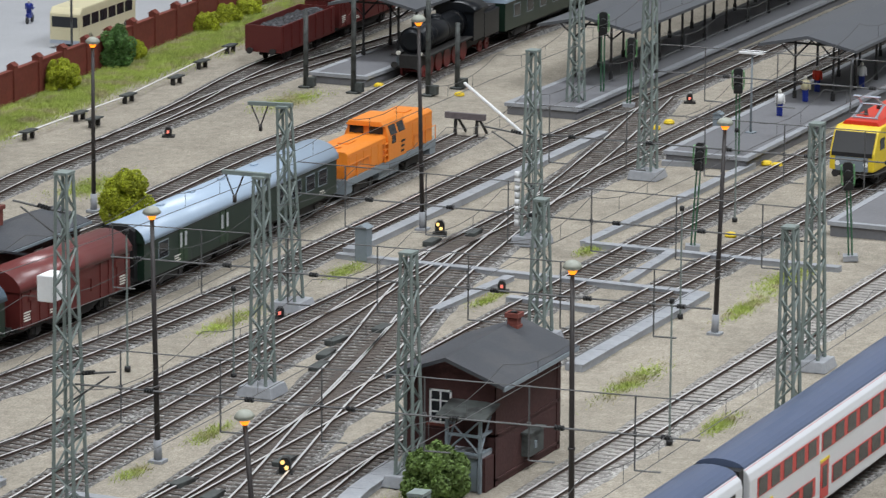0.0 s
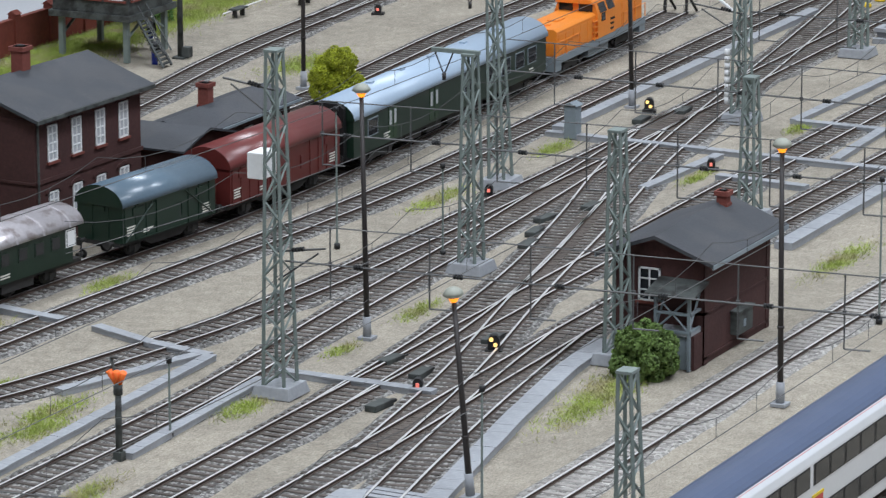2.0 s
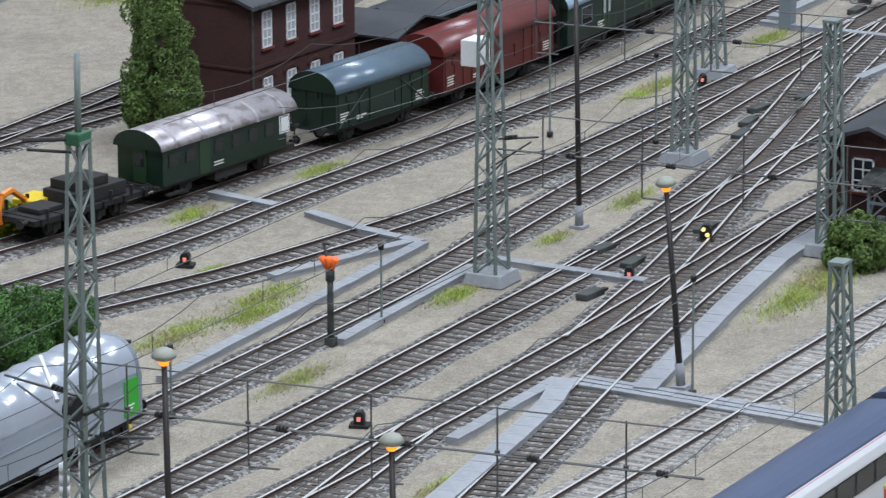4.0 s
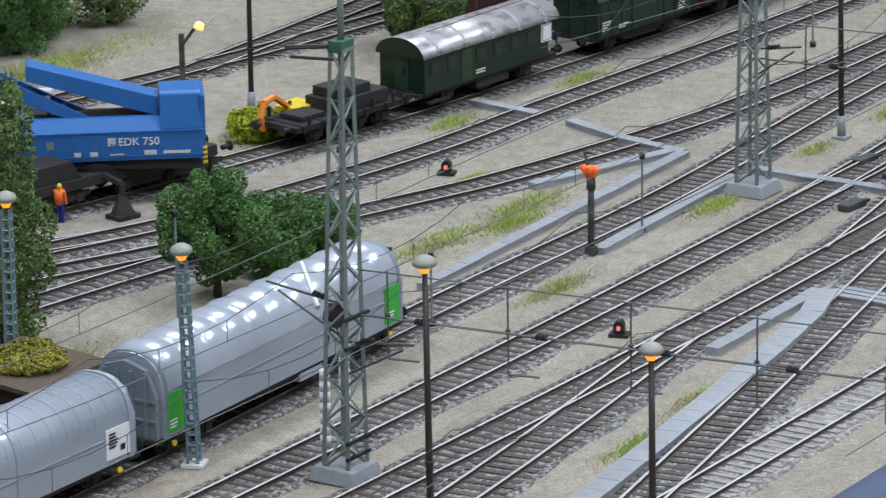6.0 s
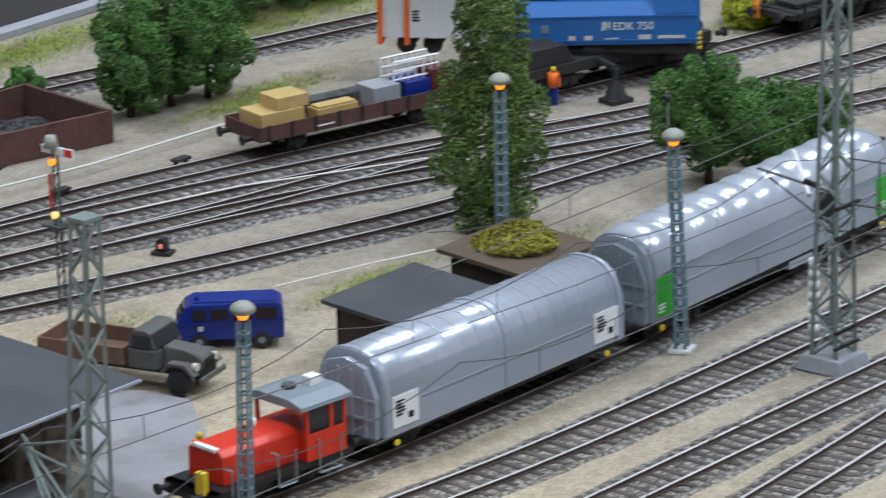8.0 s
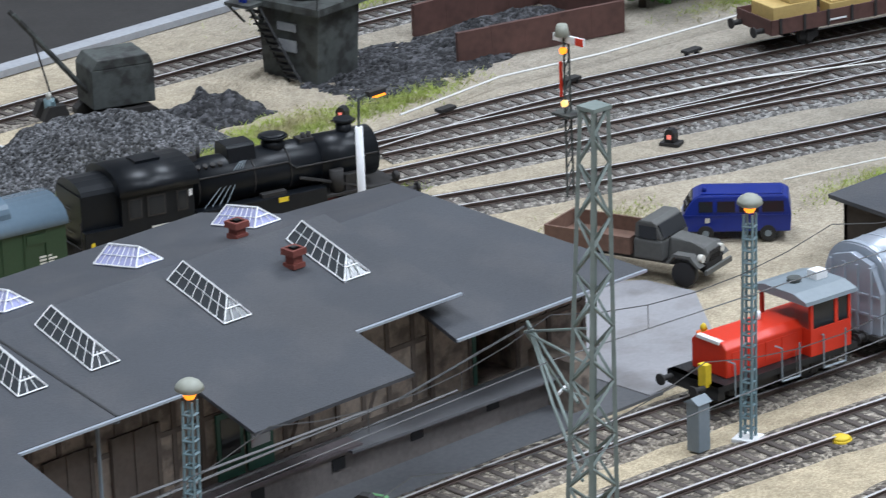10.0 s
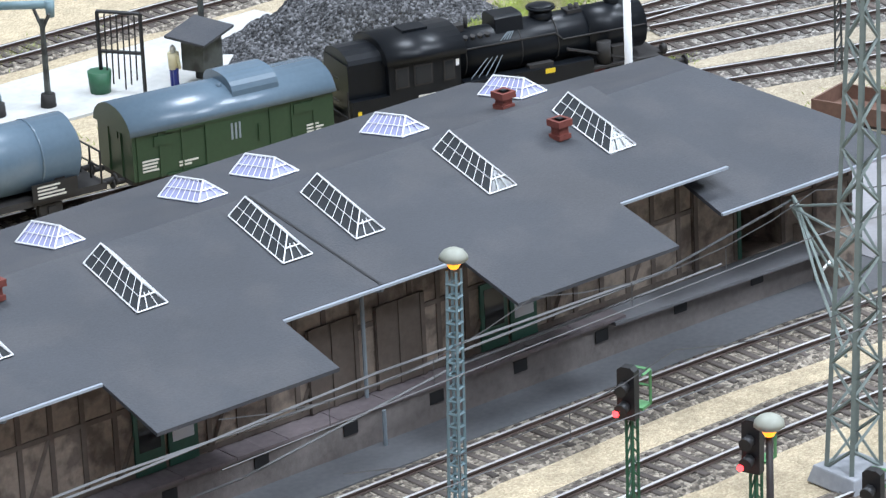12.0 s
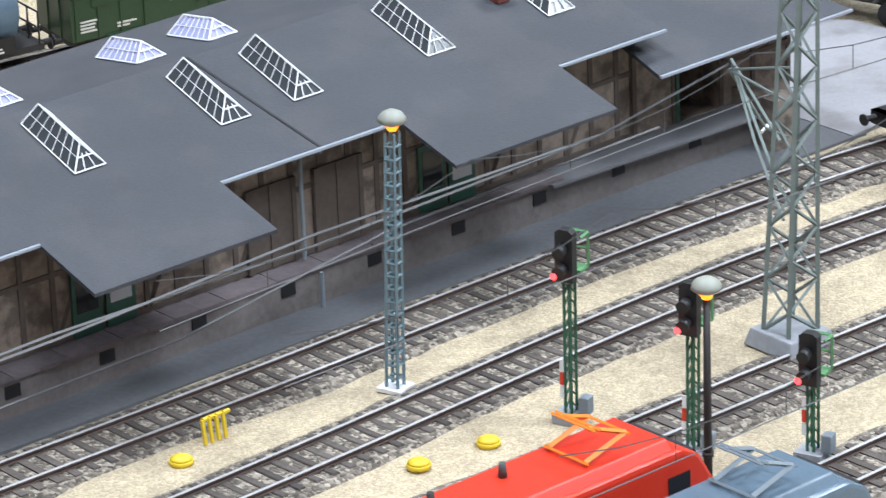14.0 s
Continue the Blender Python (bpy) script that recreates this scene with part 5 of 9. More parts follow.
def silver_wagon(xa, xb, label, green=False, dots=False):
    c, L = on_track("silver_goods_wagon", label, "goods wagon", "shed_line", xa, xb, "silver wagons")
    w = 1.5
    prof = [(-w, 1.0), (w, 1.0), (w, 2.6)] + [(w * math.cos(q) ** 0.8 if math.cos(q) > 0 else -w * abs(math.cos(q)) ** 0.8, 2.6 + 1.75 * math.sin(q) ** 0.9) for q in np.linspace(0.12, math.pi - 0.12, 13)] + [(-w, 2.6)]
    bm = bmesh.new()
    prism(bm, prof, 0.55, L - 0.55)
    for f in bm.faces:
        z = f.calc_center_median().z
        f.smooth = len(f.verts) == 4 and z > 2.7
        # hood faces above 3.1 take the paler, smoother silver
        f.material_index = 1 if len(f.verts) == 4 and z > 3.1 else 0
    body = part("hood", bm, [SILVER, SILVER_ROOF], c, "silver sliding hood")
    n = 2 if not dots else 1
    for x in ([0.62, L / 2 - 0.1, L - 0.85] if not dots else [0.62, L - 0.85]):
        bm = bmesh.new()
        p2 = [(y * 1.025, 1.0 + (z - 1.0) * 1.018) for y, z in prof]
        prism(bm, p2, x, x + 0.2)
        part("hoop", bm, SILVER if not dots else BUFFER_GREY, body)
    if dots:
        # the tarpaulin swells between its hoops like a row of pillows
        top = prof[3:-1]
        cells, nu = 11, 8
        bm = bmesh.new()
        rows = []
        for i in range(cells * nu + 1):
            x = 0.85 + (L - 1.7) * i / (cells * nu)
            swell = 1.012 + 0.05 * abs(math.sin(math.pi * i / nu)) ** 0.8
            rows.append([bm.verts.new((x, y * (1 + (swell - 1) * min(1, (z - 2.6) / 0.8)), 1.0 + (z - 1.0) * (1 + (swell - 1) * min(1, (z - 2.6) / 0.8)) + 0.01)) for y, z in top])
        for a, b3 in zip(rows, rows[1:]):
            for k in range(len(top) - 1):
                bm.faces.new((a[k], b3[k], b3[k + 1], a[k + 1])).smooth = True
        part("tarpaulin", bm, SILVER_ROOF, body, "silver tarpaulin swelling between its hoops")
    else:
        for k in range(16):
            bm = bmesh.new()
            prism(bm, [(y * 1.006, 1.0 + (z - 1.0) * 1.008) for y, z in prof[3:-1]], 0.9 + k * (L - 2) / 15, 0.94 + k * (L - 2) / 15)
            part("hood_rib", bm, SILVER, body)
    for q in (2.15, 3.05, 3.6):
        yy = w * 1.01 if q < 2.7 else w * (0.93 if q < 3.2 else 0.82)
        bm = bmesh.new()
        box(bm, 0.6, L - 0.6, -yy - 0.02, -yy + 0.03, q, q + 0.04)
        part("seam", bm, SILVER, body)
    for x in (0.25, L - 0.5):
        bm = bmesh.new()
        prism(bm, [(-1.35, 1.0), (1.35, 1.0), (1.35, 2.7), (0.9, 3.8), (0, 4.1), (-0.9, 3.8), (-1.35, 2.7)], x, x + 0.25)
        ew = part("end_wall", bm, BUFFER_GREY if dots else SILVER, c, "ribbed end wall")
        for y in (-0.9, -0.3, 0.3, 0.9):
            bm = bmesh.new()
            box(bm, x - 0.08, x + 0.33, y - 0.06, y + 0.06, 1.0, 3.7)
            part("rib", bm, BUFFER_GREY if dots else SILVER, ew)
        for z in (1.7, 2.5):
            bm = bmesh.new()
            box(bm, x - 0.06, x + 0.31, -1.3, 1.3, z, z + 0.1)
            part("cross_bar", bm, BUFFER_GREY if dots else SILVER, ew)
    bm = bmesh.new()
    box(bm, 0.1, L - 0.1, -1.4, 1.4, 0.78, 1.0)
    box(bm, 3, L - 3, -0.5, 0.5, 0.4, 0.78)
    part("underframe", bm, SOOT, c)
    if dots:
        bogie(c, 2.6), bogie(c, L - 2.6)
    else:
        axles(c, (2.4, L - 2.4))
    buffers(c, L, 1.0)
    for x in (1.2, L - 1.4):
        bm = bmesh.new()
        rod(bm, (x, -1.5, 0.62), (x, -1.42, 0.62), 0.13, n=10)
        part("yellow_mark", bm, YELLOW, c, "round yellow brake mark")
    if green:
        for x in (0.75, L - 1.85):
            g = side_box(c, "green_panel", x, x + 1.0, 1.15, 2.75, w, GREEN_PANEL, 0.05, "bright green marking panel")
            lettering(g, x + 0.1, 1.6, 3, w + 0.03, WHITE, 0.6)
        bm = bmesh.new()
        box(bm, L * 0.55, L * 0.55 + 1.6, -1.45, -1.2, 0.5, 0.85)
        part("equipment_box", bm, SILVER, c)
    else:
        for x in (0.95, L - 2.2):
            g = side_box(c, "white_panel", x, x + 1.35, 1.25, 2.55, w, WHITE, 0.04, "white marking panel with small lettering")
            lettering(g, x + 0.15, 2.3, 5, w + 0.03, BLACK, 0.5)
            lettering(g, x + 0.8, 1.5, 1, w + 0.03, BLACK, 0.35, 0.25)
    return c


def shunter():
    c, L = on_track("shunting_locomotive", "small bright red shunting locomotive with grey cab roof", "locomotive", "shed_line", 100.2, 106.9)
    w = 0.92
    bm = bmesh.new()
    box(bm, 0.2, L - 0.2, -1.35, 1.35, 0.85, 1.1)
    box(bm, 0.2, 0.5, -1.35, 1.35, 0.55, 1.1)
    box(bm, 1.0, L - 1.2, -1.0, 1.0, 0.4, 0.85)
    part("frame", bm, BLACK, c, "black locomotive frame")
    axles(c, (1.9, L - 2.0), 0.5), buffers(c, L, 1.0)
    bm = bmesh.new()
    prism(bm, [(-w, 1.1), (w, 1.1), (w, 2.25), (w - 0.25, 2.5), (-w + 0.25, 2.5), (-w, 2.25)], 0.95, 4.4)
    hood = part("hood", bm, RED, c, "bright red bonnet", 0.06)
    bm = bmesh.new()
    box(bm, 0.9, 1.12, -0.6, 0.6, 2.4, 2.53)
    rod(bm, (3.4, 0.3, 2.4), (3.4, 0.3, 2.8), 0.12, n=8)
    part("bonnet_lid", bm, WHITE, hood, "pale bonnet front edge")
    bm = bmesh.new()
    box(bm, 4.4, L - 0.5, -1.35, 1.35, 1.1, 2.2)
    for x in (4.4, L - 0.62):
        for y in (-1.35, 1.23):
            box(bm, x, x + 0.12, y, y + 0.12, 2.2, 3.3)
    box(bm, 5.5, 5.65, -1.35, -1.23, 2.2, 3.3)
    cab = part("cab", bm, RED, c, "red cab with open pillars")
    bm = bmesh.new()
    for q in ((4.5, 5.5, -1.31, -1.29), (5.65, L - 0.6, -1.31, -1.29)):
        box(bm, *q, 2.2, 3.3)
    part("cab_glass", bm, DARK_GLASS, cab)
    bm = bmesh.new()
    prism(bm, [(-1.5, 3.28), (-1.45, 3.42), (-0.8, 3.62), (0.8, 3.62), (1.45, 3.42), (1.5, 3.28)], 4.1, L - 0.3)
    roof = part("cab_roof", bm, BUFFER_GREY, cab, "grey cab roof")
    bm = bmesh.new()
    box(bm, 5.6, 6.1, -0.3, 0.2, 3.6, 3.95)
    part("roof_box", bm, WHITE, roof, "white roof box")
    bm = bmesh.new()
    rod(bm, (5.0, 0.2, 3.6), (5.0, 0.2, 3.8), 0.25, n=10)
    part("roof_fan", bm, TOWER_GREY, roof)
    bm = bmesh.new()
    for x0, x1 in ((0.9, 1.7), (3.0, 3.8), (4.9, 5.9)):
        for x in (x0, x1):
            rod(bm, (x, -1.45, 0.55), (x, -1.45, 1.9), 0.04, n=4)
        rod(bm, (x0, -1.45, 0.55), (x1, -1.45, 0.55), 0.05, n=4)
        rod(bm, (x0, -1.45, 1.9), (x0, -1.1, 1.9), 0.04, n=4)
    part("handrail", bm, BUFFER_GREY, c, "grey steps and handrails")
    for k in range(4):
        side_box(hood, "hood_door", 1.2 + k * 0.75, 1.85 + k * 0.75, 1.3, 2.1, w, RED, 0.025)
    bm = bmesh.new()
    for x in (1.3, 3.2):
        box(bm, x, x + 0.9, -1.25, -0.95, 0.45, 0.85)
    part("tool_box", bm, SOOT, c, "black boxes under the walkway")
    bm = bmesh.new()
    box(bm, 0.05, 0.3, -0.9, -0.5, 1.0, 1.9)
    part("front_lamp_bracket", bm, YELLOW, c, "yellow front bracket")
    return c


def double_decker(xa, xb, red_windows):
    c, L = on_track("double_deck_coach", "white double-deck coach with blue-grey roof and " + ("red window band" if red_windows else "dark window bands"), "coach", "platform_line", xa, xb, "double-deck train")
    w = 1.4
    bm = bmesh.new()
    prof = [(-w, 0.45), (w, 0.45), (w, 3.75), (w * 0.94, 4.05), (w * 0.76, 4.3), (-w * 0.76, 4.3), (-w * 0.94, 4.05), (-w, 3.75)]
    prism(bm, prof, 0.25, L - 0.25)
    body = part("body", bm, DD_WHITE, c, "", 0.06)
    bm = bmesh.new()
    a = [(w * 0.8 * math.cos(q), 4.22 + 0.4 * math.sin(q)) for q in np.linspace(0, math.pi, 11)]
    prism(bm, a, 0.3, L - 0.3)
    part("roof", bm, DD_ROOF, c, "blue-grey roof", 0.0)
    bm = bmesh.new()
    box(bm, 0.3, L - 0.3, -w * 0.8 - 0.03, -w * 0.8 + 0.1, 4.16, 4.23)
    part("red_line", bm, DD_RED, c, "thin red line under the roof")
    bm = bmesh.new()
    box(bm, -0.3, 0.3, -1.1, 1.1, 0.6, 4.3)
    part("gangway", bm, BLACK, c, "black bellows between coaches")
    for x0, x1, z0, z1 in ((1.2, 9.3, 2.8, 3.68), (9.7, L - 1.2, 2.8, 3.68), (3.4, 8.9, 1.0, 1.85), (11.2, L - 4.2, 1.0, 1.85)):
        band = side_box(body, "window_band", x0, x1, z0, z1, w, BLACK if not red_windows else DD_RED, 0.02, "continuous window band")
        n = max(1, int((x1 - x0) / 1.6))
        for k in range(n):
            s = (x1 - x0) / n
            g = bmesh.new()
            box(g, x0 + k * s + 0.15, x0 + (k + 1) * s - (0.4 if red_windows else 0.1), -w - 0.035, -w, z0 + 0.05, z1 - 0.05)
            part("pane", g, DARK_GLASS, band)
    for x in (2.0, 9.6, L - 3.6):
        d = side_box(body, "door", x, x + 1.1, 0.6, 2.3, w, DD_RED, 0.03, "red entrance door")
        g = bmesh.new()
        box(g, x + 0.25, x + 0.85, -w - 0.045, -w, 1.1, 2.1)
        part("pane", g, DARK_GLASS, d)
        m = bmesh.new()
        box(m, x - 0.05, x + 1.15, -w - 0.04, -w, 2.3, 2.42)
        part("door_mark", m, YELLOW, d)
    bm = bmesh.new()
    box(bm, L * 0.3, L * 0.7, -1.2, 1.2, 0.25, 0.45)
    part("underframe", bm, SOOT, c)
    bogie(c, 2.5), bogie(c, L - 2.5)
    return c


def flat_car():
    c, L = on_track("flat_wagon", "black flat wagon carrying a dark machine part", "goods wagon", "siding", 161.6, 169.2)
    bm = bmesh.new()
    box(bm, 0, L, -1.35, 1.35, 0.85, 1.1)
    part("deck", bm, BLACK, c)
    for k in range(6):
        bm = bmesh.new()
        box(bm, 0.4 + k * 1.4, 0.55 + k * 1.4, -1.45, 1.45, 0.8, 1.14)
        part("cross_rib", bm, BLACK, c)
    for x in (0.9, 2.3, 5.2, 6.6):
        for y in (-1.3, 1.3):
            bm = bmesh.new()
            rod(bm, (x, y, 0.95), (x, y * 1.02, 1.55), 0.09, n=6)
            part("stanchion", bm, BLACK, c)
    axles(c, (1.6, 3.1, L - 3.1, L - 1.6)), buffers(c, L)
    bm = bmesh.new()
    box(bm, 3.0, 6.6, -1.0, 1.0, 1.1, 1.75)
    box(bm, 3.3, 5.6, -0.8, 0.8, 1.75, 2.2)
    box(bm, 1.0, 2.6, -0.7, 0.7, 1.1, 1.35)
    tagged(part("machine_part", bm, SOOT, None, bevel=0.06), "dark machine part on the flat wagon", "load").matrix_basis = c.matrix_basis
    e = thing("excavator", "small yellow and orange excavator behind the flat wagon", "excavator", 164.6, 114.2, GZ)
    bm = bmesh.new()
    box(bm, -0.9, 0.9, -0.7, 0.7, 0.7, 1.6)
    part("body", bm, YELLOW, e, "yellow excavator body", 0.06)
    bm = bmesh.new()
    for s in (-0.7, 0.7):
        box(bm, -1.1, 1.1, s - 0.18, s + 0.18, 0, 0.6)
    part("crawler", bm, SOOT, e, "", 0.1)
    bm = bmesh.new()
    pts = [(-0.8, 0, 1.6), (-1.9, 0, 2.3), (-2.7, 0, 2.2), (-3.0, 0, 1.5), (-2.8, 0, 0.9)]
    for p, q in zip(pts, pts[1:]):
        rod(bm, p, q, 0.16, n=6)
    part("boom", bm, ORANGE, e, "curved orange boom")


def crane():
    c, L = on_track("railway_crane", "large blue railway crane on a black undercarriage", "crane", "siding", 143.9, 157.5)
    bm = bmesh.new()
    box(bm, 0.3, L - 0.6, -1.3, 1.3, 0.85, 1.35)
    prism(bm, [(2.0, 1.35), (5.6, 1.35), (5.0, 2.2), (2.6, 2.2)], -1.2, 1.2, axis="y")
    part("undercarriage", bm, SOOT, c, "black undercarriage", 0.05)
    for x in (1.6, 4.2, 9.4, 12.0):
        bogie(c, x)
    buffers(c, L)
    # the superstructure is slewed across the undercarriage: its own axes start at the turntable
    turn = pose(7.4, 0, 0, 0, 0, -38.2)
    bm = bmesh.new()
    prism(bm, [(-1.4, 1.85), (1.4, 1.85), (1.4, 3.15), (0.85, 3.72), (-0.85, 3.72), (-1.4, 3.15)], -3.3, 4.75)
    box(bm, -4.3, -3.3, -1.4, 1.4, 1.85, 2.1)
    house = part("crane_house", bm, BLUE, c, "blue crane house with sloping shoulders", 0.05)
    house.matrix_basis = turn
    bm = bmesh.new()
    prism(bm, [(-1.38, 3.2), (1.38, 3.2), (1.1, 4.75), (0.9, 4.85), (-0.9, 4.85), (-1.1, 4.75)], 2.85, 4.7)
    part("engine_tower", bm, BLUE, house, "raised blue engine housing", 0.05)
    bm = bmesh.new()
    box(bm, 4.62, 4.85, -1.3, 1.3, 1.7, 4.7)
    part("rear_plate", bm, BLUE, house, "dark blue rear plate", 0.04)
    bm = bmesh.new()
    prism(bm, [(-2.2, 1.5), (4.2, 1.3), (4.5, 1.85), (-3.2, 1.85)], -1.1, 1.1, axis="y")
    rod(bm, (0, 0, 0.9), (0, 0, 1.9), 1.25, n=18)
    part("turntable", bm, SOOT, house, "black turntable under the house")
    bm = bmesh.new()
    box(bm, -3.0, 2.4, -0.6, 0.6, 3.7, 3.78)
    part("winch_well", bm, BLACK, house, "dark opening over the winches")
    for k in range(5):
        side_box(house, "panel_door", -1.1 + k * 0.42, -0.74 + k * 0.42, 2.15, 3.05, 1.4, BLUE, 0.03)
    side_box(house, "wall_hatch", -2.2, -1.9, 2.45, 2.8, 1.4, BUFFER_GREY, 0.03)
    for z in (3.12, 2.02):
        side_box(house, "trim_line", -3.3, 4.72, z, z + 0.07, 1.4, BLUE, 0.05)
    tx = bpy.data.curves.new("crane_letters", "FONT")
    tx.body, tx.size, tx.extrude = "EDK 750", 0.5, 0.012
    tmp = bpy.data.objects.new("crane_letters", tx)
    me = bpy.data.meshes.new_from_object(tmp)
    bpy.data.objects.remove(tmp)
    me.materials.clear()
    me.materials.append(WHITE)
    ob = new("lettering", me)
    ob.parent = house
    ob.matrix_basis = pose(0.95, -1.43, 2.55, 90, 0, 0)
    tagged(ob, "white crane type lettering")
    side_box(house, "emblem", 0.5, 0.85, 2.53, 2.92, 1.4, WHITE, 0.03, "small white emblem shape")
    for x, z, wd, hh in ((2.1, 2.1, 0.55, 0.2), (2.95, 2.12, 1.2, 0.13), (-0.3, 2.1, 0.35, 0.2), (-1.0, 2.1, 0.3, 0.2), (0.6, 2.12, 0.6, 0.06)):
        side_box(house, "small_lettering", x, x + wd, z, z + hh, 1.4, CREAM, 0.035, "small pale lettering")
    bm = bmesh.new()
    prism(bm, [(-3.0, 5.45), (2.8, 3.65), (2.8, 4.55), (-2.9, 6.15), (-3.0, 6.1)], -0.7, 0.7, axis="y")
    part("counterweight_beam", bm, BLUE, house, "raised blue counterweight beam", 0.04)
    for q in (-0.55, 0.55):
        bm = bmesh.new()
        prism(bm, [(0.4, 3.4), (-0.6, 3.4), (-16.0, 9.7), (-16.0, 10.4), (-4.0, 5.55), (-1.2, 4.15)], q - 0.12, q + 0.12, axis="y")
        part("jib_beam", bm, BLUE, house, "blue jib beam")
    bm = bmesh.new()
    for k in range(16):
        x, z = -1.4 - k * 0.9, 4.0 + k * 0.375
        box(bm, x - 0.1, x + 0.1, -0.5, 0.5, z - 0.1, z + 0.12)
    part("jib_lattice", bm, BLUE, house, "cross members of the jib")
    bm = bmesh.new()
    for q in (-0.72, 0.72):
        rod(bm, (-3.6, q, 2.0), (-3.7, q, 5.2), 0.1, n=6)
        rod(bm, (-3.7, q, 5.2), (-3.7, q, 5.5), 0.22, n=8)
    part("jib_ram", bm, BUFFER_GREY, house, "grey jib ram")
    bm = bmesh.new()
    for x in (-4.25, -3.45):
        rod(bm, (x, -1.35, 2.1), (x, -1.35, 3.1), 0.05, n=4)
    for z in (2.6, 3.1):
        rod(bm, (-4.25, -1.35, z), (-3.45, -1.35, z), 0.05, n=4)
    part("yellow_rail", bm, YELLOW, house, "yellow handrail")
    for k in range(4):
        bm = bmesh.new()
        box(bm, 4.7, 4.9, -1.42, -1.2, 1.6 + k * 0.22, 1.71 + k * 0.22)
        part("warning_stripe", bm, YELLOW, house, "yellow warning stripe")
    bm = bmesh.new()
    rod(bm, (6.8, -1.2, 1.2), (6.2, -3.2, 1.3), 0.16, n=6)
    rod(bm, (6.2, -3.2, 1.3), (6.2, -3.2, 0.6), 0.14, n=6)
    rod(bm, (6.2, -3.2, 0.75), (6.2, -3.2, GZ + 0.2), 0.2, 0.55, 6)
    box(bm, 5.6, 6.8, -3.7, -2.7, GZ, GZ + 0.2)
    part("outrigger", bm, SOOT, c, "black outrigger foot")
    # the white wagon that hangs from the crane
    m = c.matrix_basis
    wgn = thing("hanging_wagon", "white damaged goods wagon hanging in orange slings", "goods wagon")
    wgn.matrix_basis = m @ turn @ pose(-9.4, 1.9, 1.5, 0, 1, -6)
    bm = bmesh.new()
    box(bm, 0, 7.4, -1.35, 1.35, 0.4, 2.6)
    part("body", bm, WHITE, wgn, "white dirty wagon body", 0.05)
    arc_roof(wgn, -0.1, 7.5, 1.38, 2.6, 3.2, WHITE)
    for k in range(7):
        side_box(wgn, "rib", 0.4 + k * 1.05, 0.5 + k * 1.05, 0.4, 2.6, 1.35, WHITE, 0.05)
    lettering(wgn, 1.5, 1.6, 4, 1.35, BLACK, 0.5)
    for x in (1.2, 2.4, 5.4, 6.4):
        bm = bmesh.new()
        wheelset(bm, x, 0.45)
        part("axle", bm, SOOT, wgn).location = (0, 0, -0.45)
    for x in (0.1, 1.3):
        bm = bmesh.new()
        for s in (-1.45, 1.45):
            box(bm, x - 0.11, x + 0.11, s - 0.05, s + 0.05, 0.2, 5.4)
        box(bm, x - 0.11, x + 0.11, -1.5, 1.5, 0.1, 0.22)
        part("sling", bm, ORANGE_VEST, wgn, "orange lifting sling")


def load_wagon():
    c, L = on_track("stake_wagon", "brown flat wagon loaded with timber and crates", "goods wagon", "siding", 132.8, 143.2)
    bm = bmesh.new()
    box(bm, 0.1, L - 0.1, -1.35, 1.35, 0.85, 1.15)
    for s in (-1.35, 1.29):
        box(bm, 0.1, L - 0.1, s, s + 0.06, 1.15, 1.5)
    box(bm, 0.1, 0.16, -1.35, 1.35, 1.15, 1.5)
    part("deck", bm, RUSTED, c)
    for k in range(9):
        bm = bmesh.new()
        box(bm, 0.5 + k * 1.2, 0.62 + k * 1.2, -1.42, -1.35, 0.85, 1.55)
        part("stake", bm, SOOT, c)
    axles(c, (2.2, L - 2.2)), buffers(c, L)
    lettering(c, 3.0, 1.05, 1, 1.38, WHITE, 0.9)
    def load(name, label, x, y, mat, *b):
        bm = bmesh.new()
        for q in b:
            box(bm, *q)
        o = tagged(part(name, bm, mat, bevel=0.03), label, name.replace("_", " "))
        o.matrix_basis = c.matrix_basis @ pose(x, y, 1.15)
    load("timber_block", "pale yellow timber block on a flat wagon", 0.5, -0.9, WOOD, (0, 2.2, 0, 1.7, 0, 0.75), (0.9, 2.5, 0.1, 1.5, 0.75, 1.3))
    load("timber_block", "pale yellow timber planks on a flat wagon", 3.3, -1.0, WOOD, (0, 2.1, 0, 0.8, 0, 0.5), (0.1, 2.0, 0.05, 0.7, 0.5, 0.6))
    load("pipe_pack", "dark grey pipe bundle on a flat wagon", 3.6, 0.2, TOWER_GREY, (0, 3.5, 0, 0.8, 0, 0.55))
    load("crate", "grey crate on a flat wagon", 6.3, -0.9, CONCRETE, (0, 1.4, 0, 1.4, 0, 0.85))
    load("wrapped_pack", "blue wrapped bundle on a flat wagon", 8.0, -0.9, VAN_BLUE, (0, 1.3, 0, 1.3, 0, 0.8))
    load("machine", "dark red machine on a flat wagon", 9.4, -0.8, OXIDE, (0, 1.1, 0, 1.3, 0, 1.1))
    bm = bmesh.new()
    for k in range(7):
        rod(bm, (k * 0.4, 0, 0), (k * 0.4, 0, 0.9), 0.05, n=4)
        rod(bm, (k * 0.4, 0.9, 0), (k * 0.4, 0.9, 0.9), 0.05, n=4)
    for y in (0, 0.9):
        for z in (0.1, 0.5, 0.9):
            rod(bm, (0, y, z), (2.4, y, z), 0.05, n=4)
    o = tagged(part("tubular_rack", bm, WHITE), "white tubular frame on a flat wagon", "frame")
    o.matrix_basis = c.matrix_basis @ pose(7.6, -0.5, 1.95)


